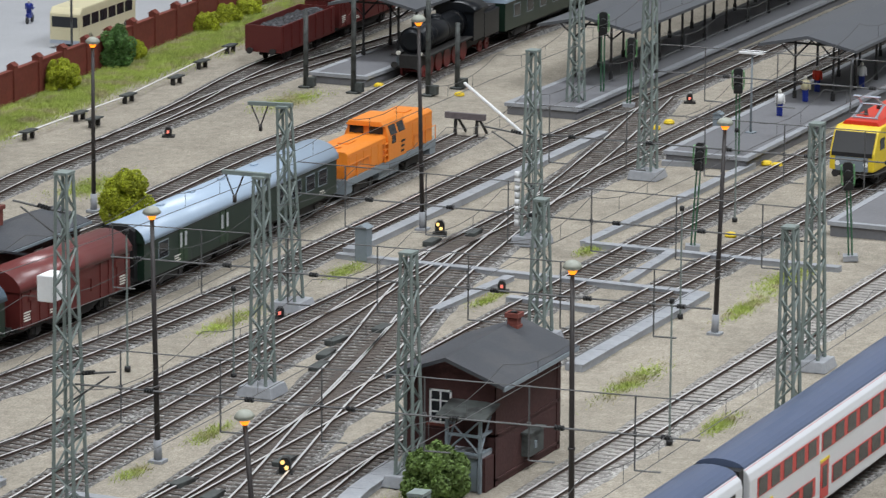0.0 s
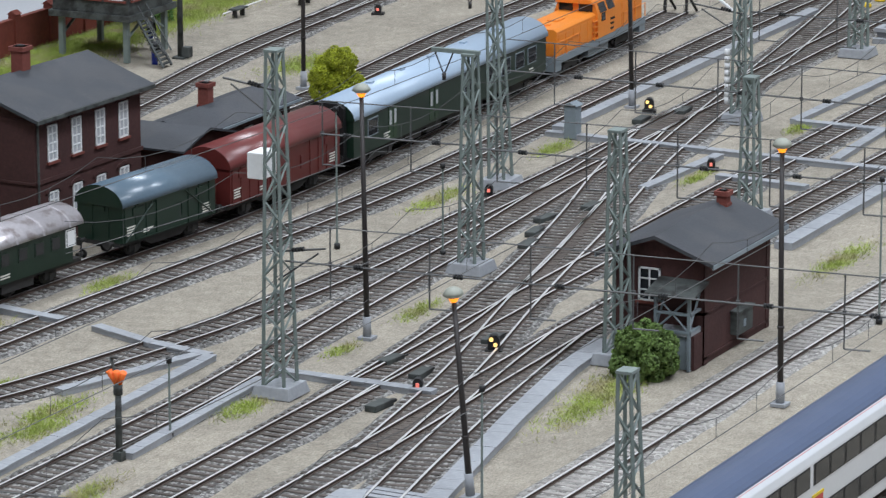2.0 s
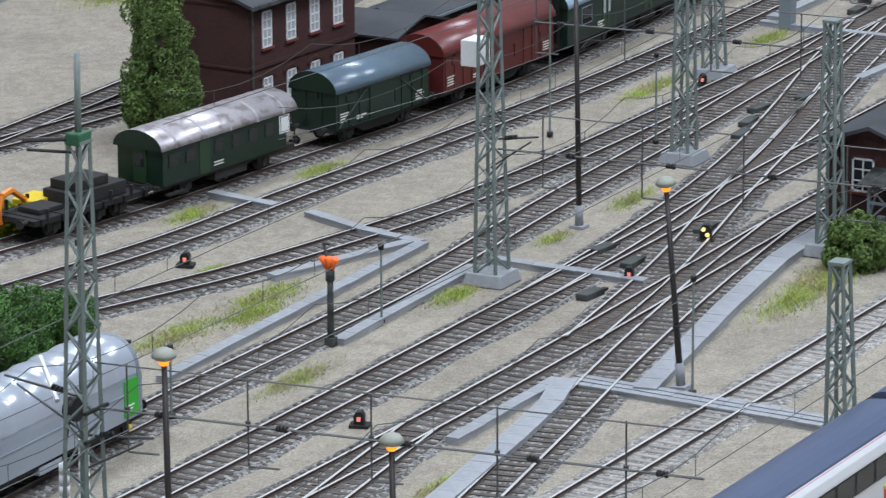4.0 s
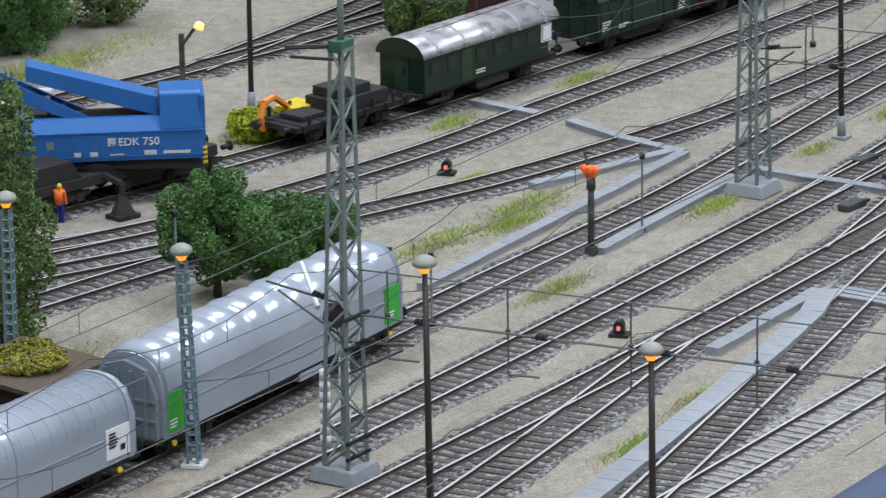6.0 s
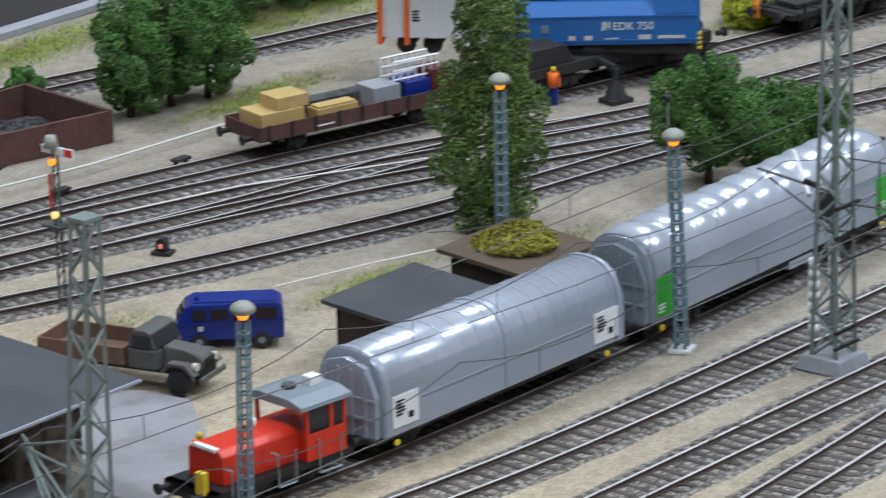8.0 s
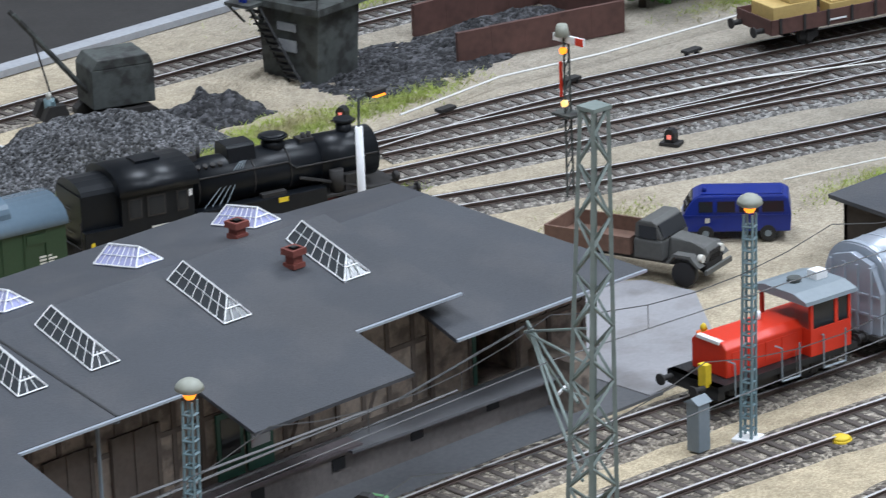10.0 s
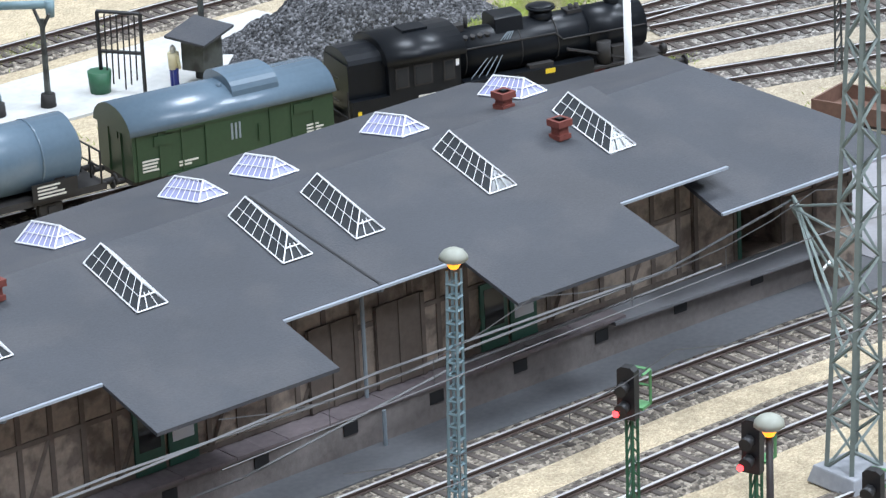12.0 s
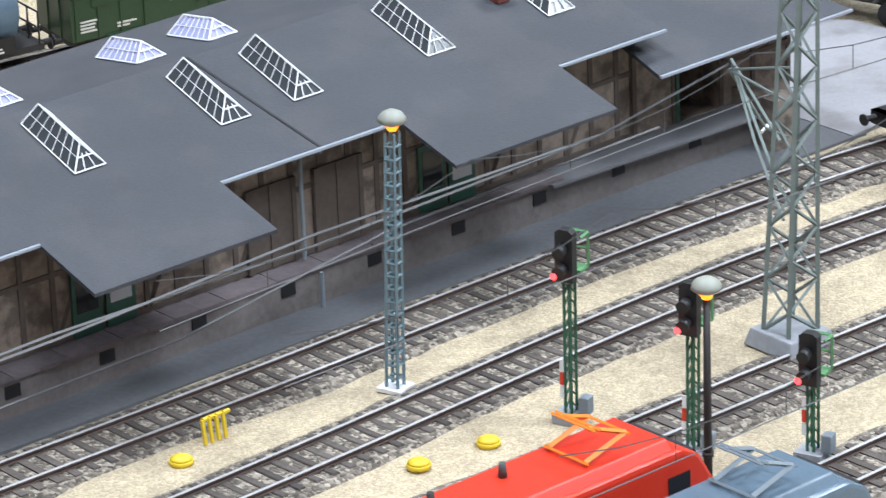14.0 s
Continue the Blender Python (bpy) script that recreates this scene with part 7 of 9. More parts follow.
def cross_span(x, y0, y1, z, sk=0.0):
    """Two wires across the tracks with insulators and hangers."""
    w = wire_run("cross_span_wire", "dark cross-span wires with insulators over the tracks", [(x, y0, z), (x + sk, y1, z)], 0.045)
    bm = bmesh.new()
    rod(bm, (x, y0, z + 1.7), (x + sk, y1, z + 1.7), 0.03, n=4)
    part("upper_wire", bm, WIRE, w)
    for y in np.arange(min(y0, y1) + 1.3, max(y0, y1), 4.7):
        xx = x + sk * (y - y0) / (y1 - y0)
        bm = bmesh.new()
        for k in range(3):
            rod(bm, (xx, y + k * 0.15, z), (xx, y + 0.1 + k * 0.15, z), 0.12, n=8)
        part("insulator", bm, BLACK, w, "dark ribbed insulator")
        bm = bmesh.new()
        rod(bm, (xx, y + 1.6, z + 1.7), (xx, y + 1.6, z - 1.6), 0.04, n=4)
        rod(bm, (xx, y + 1.6, z - 1.6), (xx + 0.5, y + 0.6, z - 1.7), 0.04, n=4)
        rod(bm, (xx, y + 1.6, z - 0.1), (xx, y + 1.6, z + 0.1), 0.1, n=6)
        part("hanger", bm, WIRE, w)


for a in ((166.4, 90.5, 62.0, 6.0, 2.5), (190.4, 92.6, 70.0, 6.1, 1.5), (208, 99.5, 70.3, 6.2, 0), (229.2, 94.2, 72.0, 6.2, 0.5), (125.7, 84.8, 62.0, 6.0, 3.0), (250.2, 95.3, 75.0, 6.5, 0), (189.6, 101, 93.4, 6.2, 0.8)):
    cross_span(*a)
for key, x0, x1, z in (("light_line", 66, 300, 5.5), ("through_a", 66, 300, 5.5), ("through_b", 66, 300, 5.5), ("shed_line", 112, 228, 5.5), ("main_a", 165, 300, 5.5), ("main_b", 165, 300, 5.5), ("platform_line", 120, 300, 6.3)):
    xs = np.arange(x0, x1, 12.0)
    pts = [(x, track_at(key, x)[0], z) for x in xs if x <= CURVES[key][-1, 0]]
    w = wire_run("contact_wire", "thin grey contact wire hung over a track", pts, 0.022)
    bm = bmesh.new()
    for p, q in zip(pts, pts[1:]):
        a, b = Vector(p) + Vector((0, 0, 1.5)), Vector(q) + Vector((0, 0, 1.5))
        prev = a
        for k in range(1, 7):
            t = k / 6
            c = a.lerp(b, t) - Vector((0, 0, 3.2 * t * (1 - t)))
            rod(bm, prev, c, 0.02, n=3)
            if k in (2, 4):
                rod(bm, c, (c.x, c.y, z), 0.016, n=3)
            prev = c
    tagged(part("carrier_wire", bm, WIRE, w), kind="stuff")
for sx in (0.0, 0.35):
    wire_run("feeder_wire", "slack grey feeder wire along the goods shed", [(50, 91.2, 5.2), (64.3, 91.9 + sx, 5.0), (74.2, 92.6, 5.0 - sx), (86, 93.0, 4.7), (92.4, 93.7, 5.2)], 0.05)
wire_run("feeder_wire", "grey feeder wire low along the goods shed", [(55, 95.9, 1.3), (72, 96.5, 1.2), (80, 96.2, 2.4), (91, 95.6, 2.9)], 0.045)
bm = bmesh.new()
for q in (((87.0, 86.2, 6.0), (92.4, 93.7, 5.3)), ((87.0, 86.2, 4.4), (92.4, 93.7, 5.3)), ((87.2, 86.3, 3.4), (90.9, 91.2, 3.6)), ((90.9, 91.2, 3.6), (92.4, 93.7, 5.3))):
    rod(bm, *q, 0.055, n=5)
tagged(part("cantilever_arm", bm, MAST), "grey tubular cantilever arm on a lattice mast", "cantilever")
# slender catenary supports along the tracks
for a in ((192.0, 101.4, 7.2), (193, 95.9, 4.6), (143.5, 97.5, 6.5), (158.6, 92.0, 3.4), (142.5, 92.5, 3.0), (133, 98.2, 6.3), (155.3, 75.4, 5.0), (190.0, 71.3, 7.0), (215, 80.2, 6.0), (240, 86.2, 5.5), (244, 100.8, 5.2)):
    m = thing("wire_post", "slender grey wire post standing between tracks", "post", a[0], a[1], GZ, group="wire posts")
    bm = bmesh.new()
    rod(bm, (0, 0, 0), (0, 0, a[2]), 0.06, 0.045, 6)
    part("pole", bm, MAST, m)
    bm = bmesh.new()
    rod(bm, (0, 0, a[2] - 0.1), (0, 0, a[2] + 0.15), 0.13, n=8)
    part("insulator", bm, BLACK, m)
    bm = bmesh.new()
    rod(bm, (0, 0, 0), (0, 0, 0.25), 0.16, n=8)
    part("foot", bm, BLACK, m)

# tension weights and crank on the tall mast
m = thing("tension_weights", "two white stacked tension weights hanging beside a lattice mast", "weight", 126.6, 86.9, 0.4)
for dx, dz in ((0.0, 0.0), (1.3, 0.55)):
    for k in range(7):
        bm = bmesh.new()
        rod(bm, (dx, 0, dz + k * 0.42), (dx, 0, dz + k * 0.42 + 0.4), 0.2, n=12)
        part("weight", bm, WHITE, m, "white weight disc")
bm = bmesh.new()
rod(bm, (0, 0, 3.0), (-0.9, -1.0, 5.4), 0.04, n=4)
rod(bm, (1.3, 0, 3.4), (-0.9, -1.0, 5.4), 0.04, n=4)
rod(bm, (-0.9, -1.3, 5.4), (-0.9, -0.9, 5.4), 0.45, n=14)
part("pulley", bm, BLACK, m, "black pulley wheel")
bm = bmesh.new()
rod(bm, (-0.9, -0.4, 5.6), (0.7, 1.4, 6.6), 0.1, n=6)
part("white_insulator", bm, WHITE, m, "white rod insulator")
for x, y, z in ((228.9, 95.5, 2.4),):
    for k in range(1):
        bm = bmesh.new()
        for j in range(8):
            rod(bm, (x, y, z - 1.6 + j * 0.4), (x, y, z - 1.23 + j * 0.4), 0.17, n=10)
        tagged(part("tension_weights", bm, WHITE), "white stacked tension weight hanging beside a lattice mast", "weight")
bm = bmesh.new()
rod(bm, (229.3, 95.3, 6.1), (238.5, 103.0, 7.0), 0.09, n=6)
tagged(part("rod_insulator", bm, WHITE), "white rod insulator on a lattice mast arm", "insulator")
bm = bmesh.new()
box(bm, 167.0, 168.3, 91.9, 92.7, 9.4, 10.6)
tagged(part("mast_box", bm, WHITE, bevel=0.06), "white equipment box fixed on a lattice mast", "box")

# ---- small line-side things ----
def cabinet(x, y, h=1.8, w=0.55, mat=None):
    c = thing("relay_cabinet", "small grey line-side relay cabinet", "cabinet", x, y, GZ, group="relay cabinets")
    bm = bmesh.new()
    box(bm, -w / 2, w / 2, -w / 2, w / 2, 0, h)
    part("body", bm, mat or BUFFER_GREY, c, "", 0.04)
    bm = bmesh.new()
    prism(bm, [(-w * 0.62, h), (w * 0.62, h), (0, h + 0.2)], -w * 0.62, w * 0.62)
    part("roof", bm, mat or BUFFER_GREY, c)


cabinet(221.0, 101.6, 1.9, 0.75), cabinet(98.0, 91.6, 1.7), cabinet(264.5, 96.3, 1.6)
for k, (x, y) in enumerate(((178.9, 86.3), (172.0, 86.6), (166.5, 85.9), (226.5, 99.8), (229.8, 98.6), (173.5, 88.9), (139, 101.2), (149.5, 99.9), (199, 93.6), (202, 94.4), (205.5, 93.4), (196.5, 92.8))):
    b = thing("point_motor", "low grey point motor box beside the track", "box", x, y, GZ, random.uniform(-8, 8), group="point motor boxes")
    bm = bmesh.new()
    box(bm, -0.75, 0.75, -0.3, 0.3, 0, 0.3)
    part("case", bm, TOWER_GREY, b, "", 0.05)
    bm = bmesh.new()
    box(bm, 0.75, 1.3, -0.12, 0.12, 0.05, 0.16)
    part("rod", bm, SOOT, b)
for k, (x, y) in enumerate(((244.8, 136.35), (252.0, 136.52), (259.3, 136.71), (266.9, 136.97), (273.4, 138.26), (280.2, 139.43), (250.5, 134.6))):
    b = thing("wire_pulley_frame", "small dark signal wire pulley frame on the ground", "frame", x, y, GZ, group="signal wire pulleys")
    for s in (-0.5, 0.5):
        bm = bmesh.new()
        box(bm, s - 0.06, s + 0.06, -0.15, 0.15, 0, 0.5)
        part("post", bm, SOOT, b)
    bm = bmesh.new()
    box(bm, -0.75, 0.75, -0.3, 0.3, 0.5, 0.6)
    part("plate", bm, TOWER_GREY, b)
for k in range(9):
    for x, y in ((106 + k * 6.2, 126.6 - k * 1.1),):
        b = thing("wire_pulley_frame", "small dark signal wire pulley frame on the ground", "frame", x, y, GZ, group="signal wire pulleys")
        bm = bmesh.new()
        box(bm, -0.45, 0.45, -0.2, 0.2, 0.3, 0.42)
        box(bm, -0.35, -0.25, -0.1, 0.1, 0, 0.3)
        box(bm, 0.25, 0.35, -0.1, 0.1, 0, 0.3)
        part("plate", bm, SOOT, b)
wire_run("signal_wire", "pale double signal wire along the ground", [(116.6, 125.2, 0.12), (120.0, 125.5, 0.12), (122.9, 125.8, 0.12), (128.1, 124.8, 0.12), (135.9, 124.2, 0.12)], 0.05, mat=PALE_WIRE)
wire_run("signal_wire", "pale double signal wire along the ground", [(123.5, 119.2, 0.12), (129.2, 117.5, 0.12), (133.0, 115.5, 0.12), (137.1, 113.4, 0.12)], 0.045, mat=PALE_WIRE)
wire_run("signal_wire", "pale double signal wire along the ground", [(120.1, 107.5, 0.12), (124.1, 106.4, 0.12), (127.3, 105.3, 0.12)], 0.035, mat=PALE_WIRE)
wire_run("signal_wire", "pale signal wire along the ground by the grass", [(243, 136.5, 0.2), (259, 136.8, 0.2), (281, 139.6, 0.2)], 0.06, mat=PALE_WIRE)
for x, y in ((272.2, 124.0), (271.4, 117.6), (268, 101), (265.7, 101.1), (236, 85), (257.4, 90.4), (257.1, 89.6), (73.1, 87.0), (75.5, 86.7), (68.5, 92.1), (242, 75), (101.5, 88.5)):
    b = thing("yellow_marker", "small yellow marker cap lying beside the track", "marker", x, y, GZ, group="yellow markers")
    bm = bmesh.new()
    rod(bm, (0, 0, 0), (0, 0, 0.14), 0.36, n=12)
    dome(bm, (0, 0, 0.14), 0.34, 0.14, 12, 3)
    part("cap", bm, YELLOW, b)
b = thing("bent_rack", "small yellow bent metal frame on the gravel", "frame", 69.8, 92.6, GZ)
for k in range(4):
    bm = bmesh.new()
    rod(bm, (k * 0.25, 0, 0), (k * 0.25, 0.1, 0.75), 0.07, n=5)
    rod(bm, (k * 0.25, 0.1, 0.75), (k * 0.25 + 0.3, 0.2, 0.7), 0.07, n=5)
    part("bar", bm, YELLOW, b)
# buffer stop at the end of the siding
b = thing("buffer_stop", "weathered timber buffer stop at the siding end", "buffer stop", 257.6, track_at("siding", 257.6)[0], 0)
for s in (-0.75, 0.75):
    bm = bmesh.new()
    rod(bm, (0, s, -0.2), (0.2, s, 1.3), 0.12, n=5)
    rod(bm, (1.8, s, -0.2), (0.2, s, 1.2), 0.1, n=5)
    part("brace", bm, SOOT, b)
bm = bmesh.new()
box(bm, -0.15, 0.15, -1.4, 1.4, 0.95, 1.35)
part("beam", bm, PLANK, b, "weathered grey timber beam")
# warning horn post with orange lamps
b = thing("loudspeaker_post", "grey post with orange warning loudspeakers", "loudspeaker", 154.5, 92.13, GZ)
bm = bmesh.new()
rod(bm, (0, 0, 0), (0, 0, 3.4), 0.16, 0.13, 8)
rod(bm, (0, 0, 2.9), (0, 0, 3.35), 0.2, 0.2, 8)
box(bm, -0.2, 0.2, -0.2, 0.2, 0, 0.4)
part("pole", bm, TOWER_GREY, b)
for s in (-1, 0, 1):
    bm = bmesh.new()
    rod(bm, (0, s * 0.08, 3.3), (-0.12, s * 0.36, 3.95), 0.07, 0.16, 8)
    part("horn", bm, ORANGE_VEST, b, "bright orange horn")
bm = bmesh.new()
rod(bm, (0, 0, 3.4), (0.3, 0.5, 4.4), 0.07, n=5)
rod(bm, (0.3, 0.5, 4.4), (0.0, 0.0, 4.5), 0.05, n=5)
part("bracket", bm, TOWER_GREY, b)
# yard lamp by the grass: curved bracket lamp
b = thing("bracket_lamp", "grey bracket lamp with warm glowing bulb", "street lamp", 168.4, 123.6, GZ)
bm = bmesh.new()
rod(bm, (0, 0, 0), (0, 0, 3.0), 0.14, n=6)
rod(bm, (0, 0, 2.4), (0.2, -0.9, 3.6), 0.09, n=6)
part("pole", bm, TOWER_GREY, b)
bm = bmesh.new()
rod(bm, (0.2, -0.9, 3.35), (0.2, -1.0, 3.6), 0.28, 0.2, 10)
part("bulb", bm, WARM, b, "warm glowing bulb")
# semaphore
b = thing("semaphore_signal", "dark lattice semaphore signal with red and white arm", "signal", 114.2, 113.2, GZ)
bm = bmesh.new()
for sx in (-0.18, 0.18):
    rod(bm, (sx, 0, 0), (sx * 0.7, 0, 6.6), 0.06, n=4)
for k in range(14):
    rod(bm, (-0.16, 0, 0.3 + k * 0.44), (0.16, 0, 0.7 + k * 0.44), 0.04, n=4)
box(bm, -0.4, 0.4, -0.5, 0.5, 3.3, 3.4)
part("mast", bm, TOWER_GREY, b)
bm = bmesh.new()
box(bm, -0.1, 0.0, -1.0, 0.6, 6.2, 6.5)
part("arm", bm, WHITE, b, "white and red semaphore arm")
bm = bmesh.new()
box(bm, -0.12, -0.1, -1.0, -0.6, 6.2, 6.5)
box(bm, -0.12, -0.04, 0.2, 0.3, 4.0, 5.4)
part("red_band", bm, RED, b)
for z in (5.9, 3.8):
    bm = bmesh.new()
    rod(bm, (-0.25, 0, z), (-0.1, 0, z), 0.14, n=8)
    part("signal_lamp", bm, AMBER if z > 5 else WARM, b, "glowing amber lamp")
bm = bmesh.new()
rod(bm, (-0.2, 0, 6.5), (-0.2, 0, 6.95), 0.3, 0.2, 10)
part("lamp_cap", bm, LAMP_CAP, b)
b = thing("white_post", "plain white post behind the goods shed", "post", 102.7, 112.5, GZ)
bm = bmesh.new()
rod(bm, (0, 0, 0), (0, 0, 5.8), 0.17, 0.15, 8)
part("pole", bm, WHITE, b)
for x, y, h in ((269.7, 128.4, 5.4), (269.1, 124.5, 9.0), (270.4, 119.5, 9.0), (273.8, 118.8, 4.6), (231.2, 132.9, 9.0)):
    b = thing("steel_pole", "grey weathered steel pole with foot box", "pole", x, y, GZ, group="steel poles")
    bm = bmesh.new()
    rod(bm, (0, 0, 0), (0, 0, h), 0.19, 0.16, 8)
    part("pole", bm, TOWER_GREY, b)
    bm = bmesh.new()
    box(bm, -0.1, 0.4, -0.65, -0.1, 0.1, 0.75)
    box(bm, -0.4, 0.4, -0.4, 0.4, 0, 0.14)
    part("foot_box", bm, TOWER_GREY, b, "", 0.05)

# ---- figurines: each one plain mesh ----
def figurine(x, y, z, coat, label, h=1.75):
    bm = bmesh.new()
    for s in (-0.1, 0.1):
        rod(bm, (0, s, 0), (0, s, h * 0.48), 0.11, 0.12, 6, 1)
    rod(bm, (0, 0, h * 0.45), (0, 0, h * 0.83), 0.2, 0.24, 8, 0)
    for s in (-0.27, 0.27):
        rod(bm, (0, s, h * 0.8), (0.08, s * 1.1, h * 0.47), 0.07, 0.06, 5, 0)
    dome(bm, (0, 0, h * 0.88), 0.13, 0.22, 8, 3, 2)
    rod(bm, (0, 0, h * 0.82), (0, 0, h * 0.9), 0.1, n=6, mi=2)
    o = tagged(part("figurine", bm, [coat, VAN_BLUE, YELLOW if coat is ORANGE_VEST else CREAM]), label, "figurine", "figurines")
    o.location = (x, y, z)


for a in ((147.3, 115.0, GZ), (136.5, 121.5, GZ), (103.5, 96.4, GZ)):
    figurine(*a, ORANGE_VEST, "tiny plain worker figurine in an orange vest")
figurine(95.8, 131.0, GZ, IVORY, "tiny plain worker figurine in a pale coat")
figurine(228.9, 133.4, GZ, BLACK, "tiny plain figurine in dark clothes")
figurine(234.5, 136.9, GZ, BLACK, "tiny plain figurine in dark clothes")
for a, c2 in (((269.4, 93.8, 0.62), WHITE), ((275.1, 94.0, 0.62), IVORY), ((281.9, 92.3, 0.62), WHITE), ((279, 94.5, 0.62), RED)):
    figurine(*a, c2, "tiny plain traveller figurine standing on the platform")

# ---- road vehicles ----
def van():
    v = thing("blue_van", "dark blue minibus parked on sandy ground", "van", 115.0, 105.3, GZ, 132)
    # rounded nose and roof, higher at the sides' middle
    outline = [(-2.0, 0.35), (1.95, 0.35), (2.05, 0.5), (2.05, 0.85), (1.95, 1.1), (1.62, 1.62), (1.4, 1.74), (-1.75, 1.74), (-1.95, 1.6), (-2.03, 1.0)]
    bm = bmesh.new()
    for y0, y1, ins in ((-0.84, 0.84, 0.0),):
        prism(bm, outline, y0, y1, axis="y")
    for q in bm.verts:
        if q.co.z > 1.0:
            q.co.y *= 1 - 0.16 * (q.co.z - 1.0) / 0.74
    b = part("body", bm, VAN_BLUE, v, "", 0.07)
    bm = bmesh.new()
    box(bm, -1.7, 1.35, -0.62, 0.62, 1.73, 1.79)
    part("roof", bm, VAN_BLUE, b, "", 0.05)
    for d in (-1, 1):
        for x0, x1 in ((-1.75, -0.95), (-0.82, -0.1), (0.05, 0.72), (0.88, 1.4)):
            bm = bmesh.new()
            z0, z1 = 1.13, 1.52
            y0, y1 = 0.84 * (1 - 0.16 * (z0 - 1) / 0.74), 0.84 * (1 - 0.16 * (z1 - 1) / 0.74)
            prism(bm, [(d * (y0 + 0.012), z0), (d * (y1 + 0.012), z1), (d * (y1 - 0.03), z1), (d * (y0 - 0.03), z0)], x0, x1)
            part("side_window", bm, DARK_GLASS, b)
        bm = bmesh.new()
        box(bm, -2.0, 2.0, d * 0.845 - 0.012, d * 0.845 + 0.012, 0.98, 1.03)
        part("waist_trim", bm, VAN_BLUE, b)
        bm = bmesh.new()
        box(bm, 1.0, 1.18, d * 0.85 - 0.012, d * 0.85 + 0.012, 0.72, 0.9)
        part("emblem", bm, CREAM, b, "small pale emblem shape")
    bm = bmesh.new()
    prism(bm, [(1.98, 1.12), (1.68, 1.58), (1.6, 1.58), (1.9, 1.12)], -0.68, 0.68, axis="y")
    part("windscreen", bm, DARK_GLASS, b)
    for y in (-0.6, 0.6):
        bm = bmesh.new()
        rod(bm, (2.0, y, 0.78), (2.09, y, 0.78), 0.12, n=12)
        part("headlight", bm, WHITE, b)
    for x in (-1.16, 1.16):
        for y in (-0.76, 0.76):
            bm = bmesh.new()
            rod(bm, (x, y - 0.11, 0.3), (x, y + 0.11, 0.3), 0.31, n=16)
            t = part("tyre", bm, BLACK, v)
            bm = bmesh.new()
            rod(bm, (x, y - 0.125, 0.3), (x, y + 0.125, 0.3), 0.13, n=10)
            part("hubcap", bm, BUFFER_GREY, t)
    bm = bmesh.new()
    rod(bm, (1.2, 0.3, 1.78), (1.2, 0.3, 1.96), 0.09, n=8)
    part("beacon", bm, VAN_BLUE, v)
    bm = bmesh.new()
    box(bm, 1.98, 2.14, -0.82, 0.82, 0.36, 0.48)
    part("bumper", bm, BUFFER_GREY, v, "", 0.03)


def lorry():
    v = thing("grey_lorry", "old grey bonneted lorry with open load bed", "lorry", 109.75, 105.2, GZ, -76)
    bm = bmesh.new()
    box(bm, -3.4, 3.0, -0.6, 0.6, 0.65, 0.9)
    part("chassis", bm, SOOT, v)
    bm = bmesh.new()
    box(bm, 0.2, 1.4, -1.0, 1.0, 0.85, 1.6)
    prism(bm, [(0.2, 1.6), (1.4, 1.6), (1.12, 2.2), (0.95, 2.3), (0.45, 2.3), (0.25, 2.15)], -0.93, 0.93, axis="y")
    cab = part("cab", bm, GREY_LORRY, v, "", 0.09)
    bm = bmesh.new()
    prism(bm, [(1.4, 0.85), (2.95, 0.85), (3.05, 1.25), (2.85, 1.45), (2.3, 1.56), (1.4, 1.66)], -0.6, 0.6, axis="y")
    for q in bm.verts:
        if q.co.z > 1.4:
            q.co.y *= 0.74
        if q.co.x > 2.5:
            q.co.y *= 0.86
    bonnet = part("bonnet", bm, GREY_LORRY, v, "rounded grey bonnet", 0.1)
    for k in range(5):
        bm = bmesh.new()
        box(bm, 2.98, 3.06, -0.36 + k * 0.16, -0.3 + k * 0.16, 0.9, 1.3)
        part("grille_bar", bm, SOOT, bonnet)
    for y in (-0.72, 0.72):
        bm = bmesh.new()
        rod(bm, (2.75, y, 1.1), (2.95, y, 1.1), 0.15, n=10)
        part("headlight", bm, CREAM, v)
    bm = bmesh.new()
    box(bm, 3.1, 3.22, -0.95, 0.95, 0.55, 0.75)
    part("bumper", bm, GREY_LORRY, v, "", 0.03)
    for y in (-0.97, 0.97):
        bm = bmesh.new()
        box(bm, 0.45, 1.15, y - 0.02, y + 0.02, 1.65, 2.1)
        part("cab_window", bm, DARK_GLASS, cab)
        bm = bmesh.new()
        prism(bm, [(1.6, 0.9), (1.9, 1.25), (2.6, 1.25), (3.0, 0.85), (2.9, 0.8), (2.5, 1.15), (1.95, 1.15), (1.7, 0.85)], y * 0.95 - 0.2, y * 0.95 + 0.2, axis="y")
        part("mudguard", bm, GREY_LORRY, v)
    bm = bmesh.new()
    prism(bm, [(1.3, 1.68), (1.42, 1.68), (1.2, 2.15), (1.12, 2.15)], -0.85, 0.85, axis="y")
    part("windscreen", bm, DARK_GLASS, cab)
    bm = bmesh.new()
    box(bm, -3.5, 0.1, -1.1, 1.1, 0.95, 1.05)
    for q in ((-3.5, 0.1, -1.1, -1.02), (-3.5, 0.1, 1.02, 1.1), (-3.5, -3.42, -1.02, 1.02), (0.02, 0.1, -1.02, 1.02)):
        box(bm, *q, 1.05, 1.6)
    part("load_bed", bm, RUST_BED, v, "rusty brown load bed")
    for x in (-2.4, 2.25):
        for y in (-0.85, 0.85):
            bm = bmesh.new()
            rod(bm, (x, y - 0.16, 0.48), (x, y + 0.16, 0.48), 0.48, n=14)
            part("tyre", bm, BLACK, v)


van()
lorry()


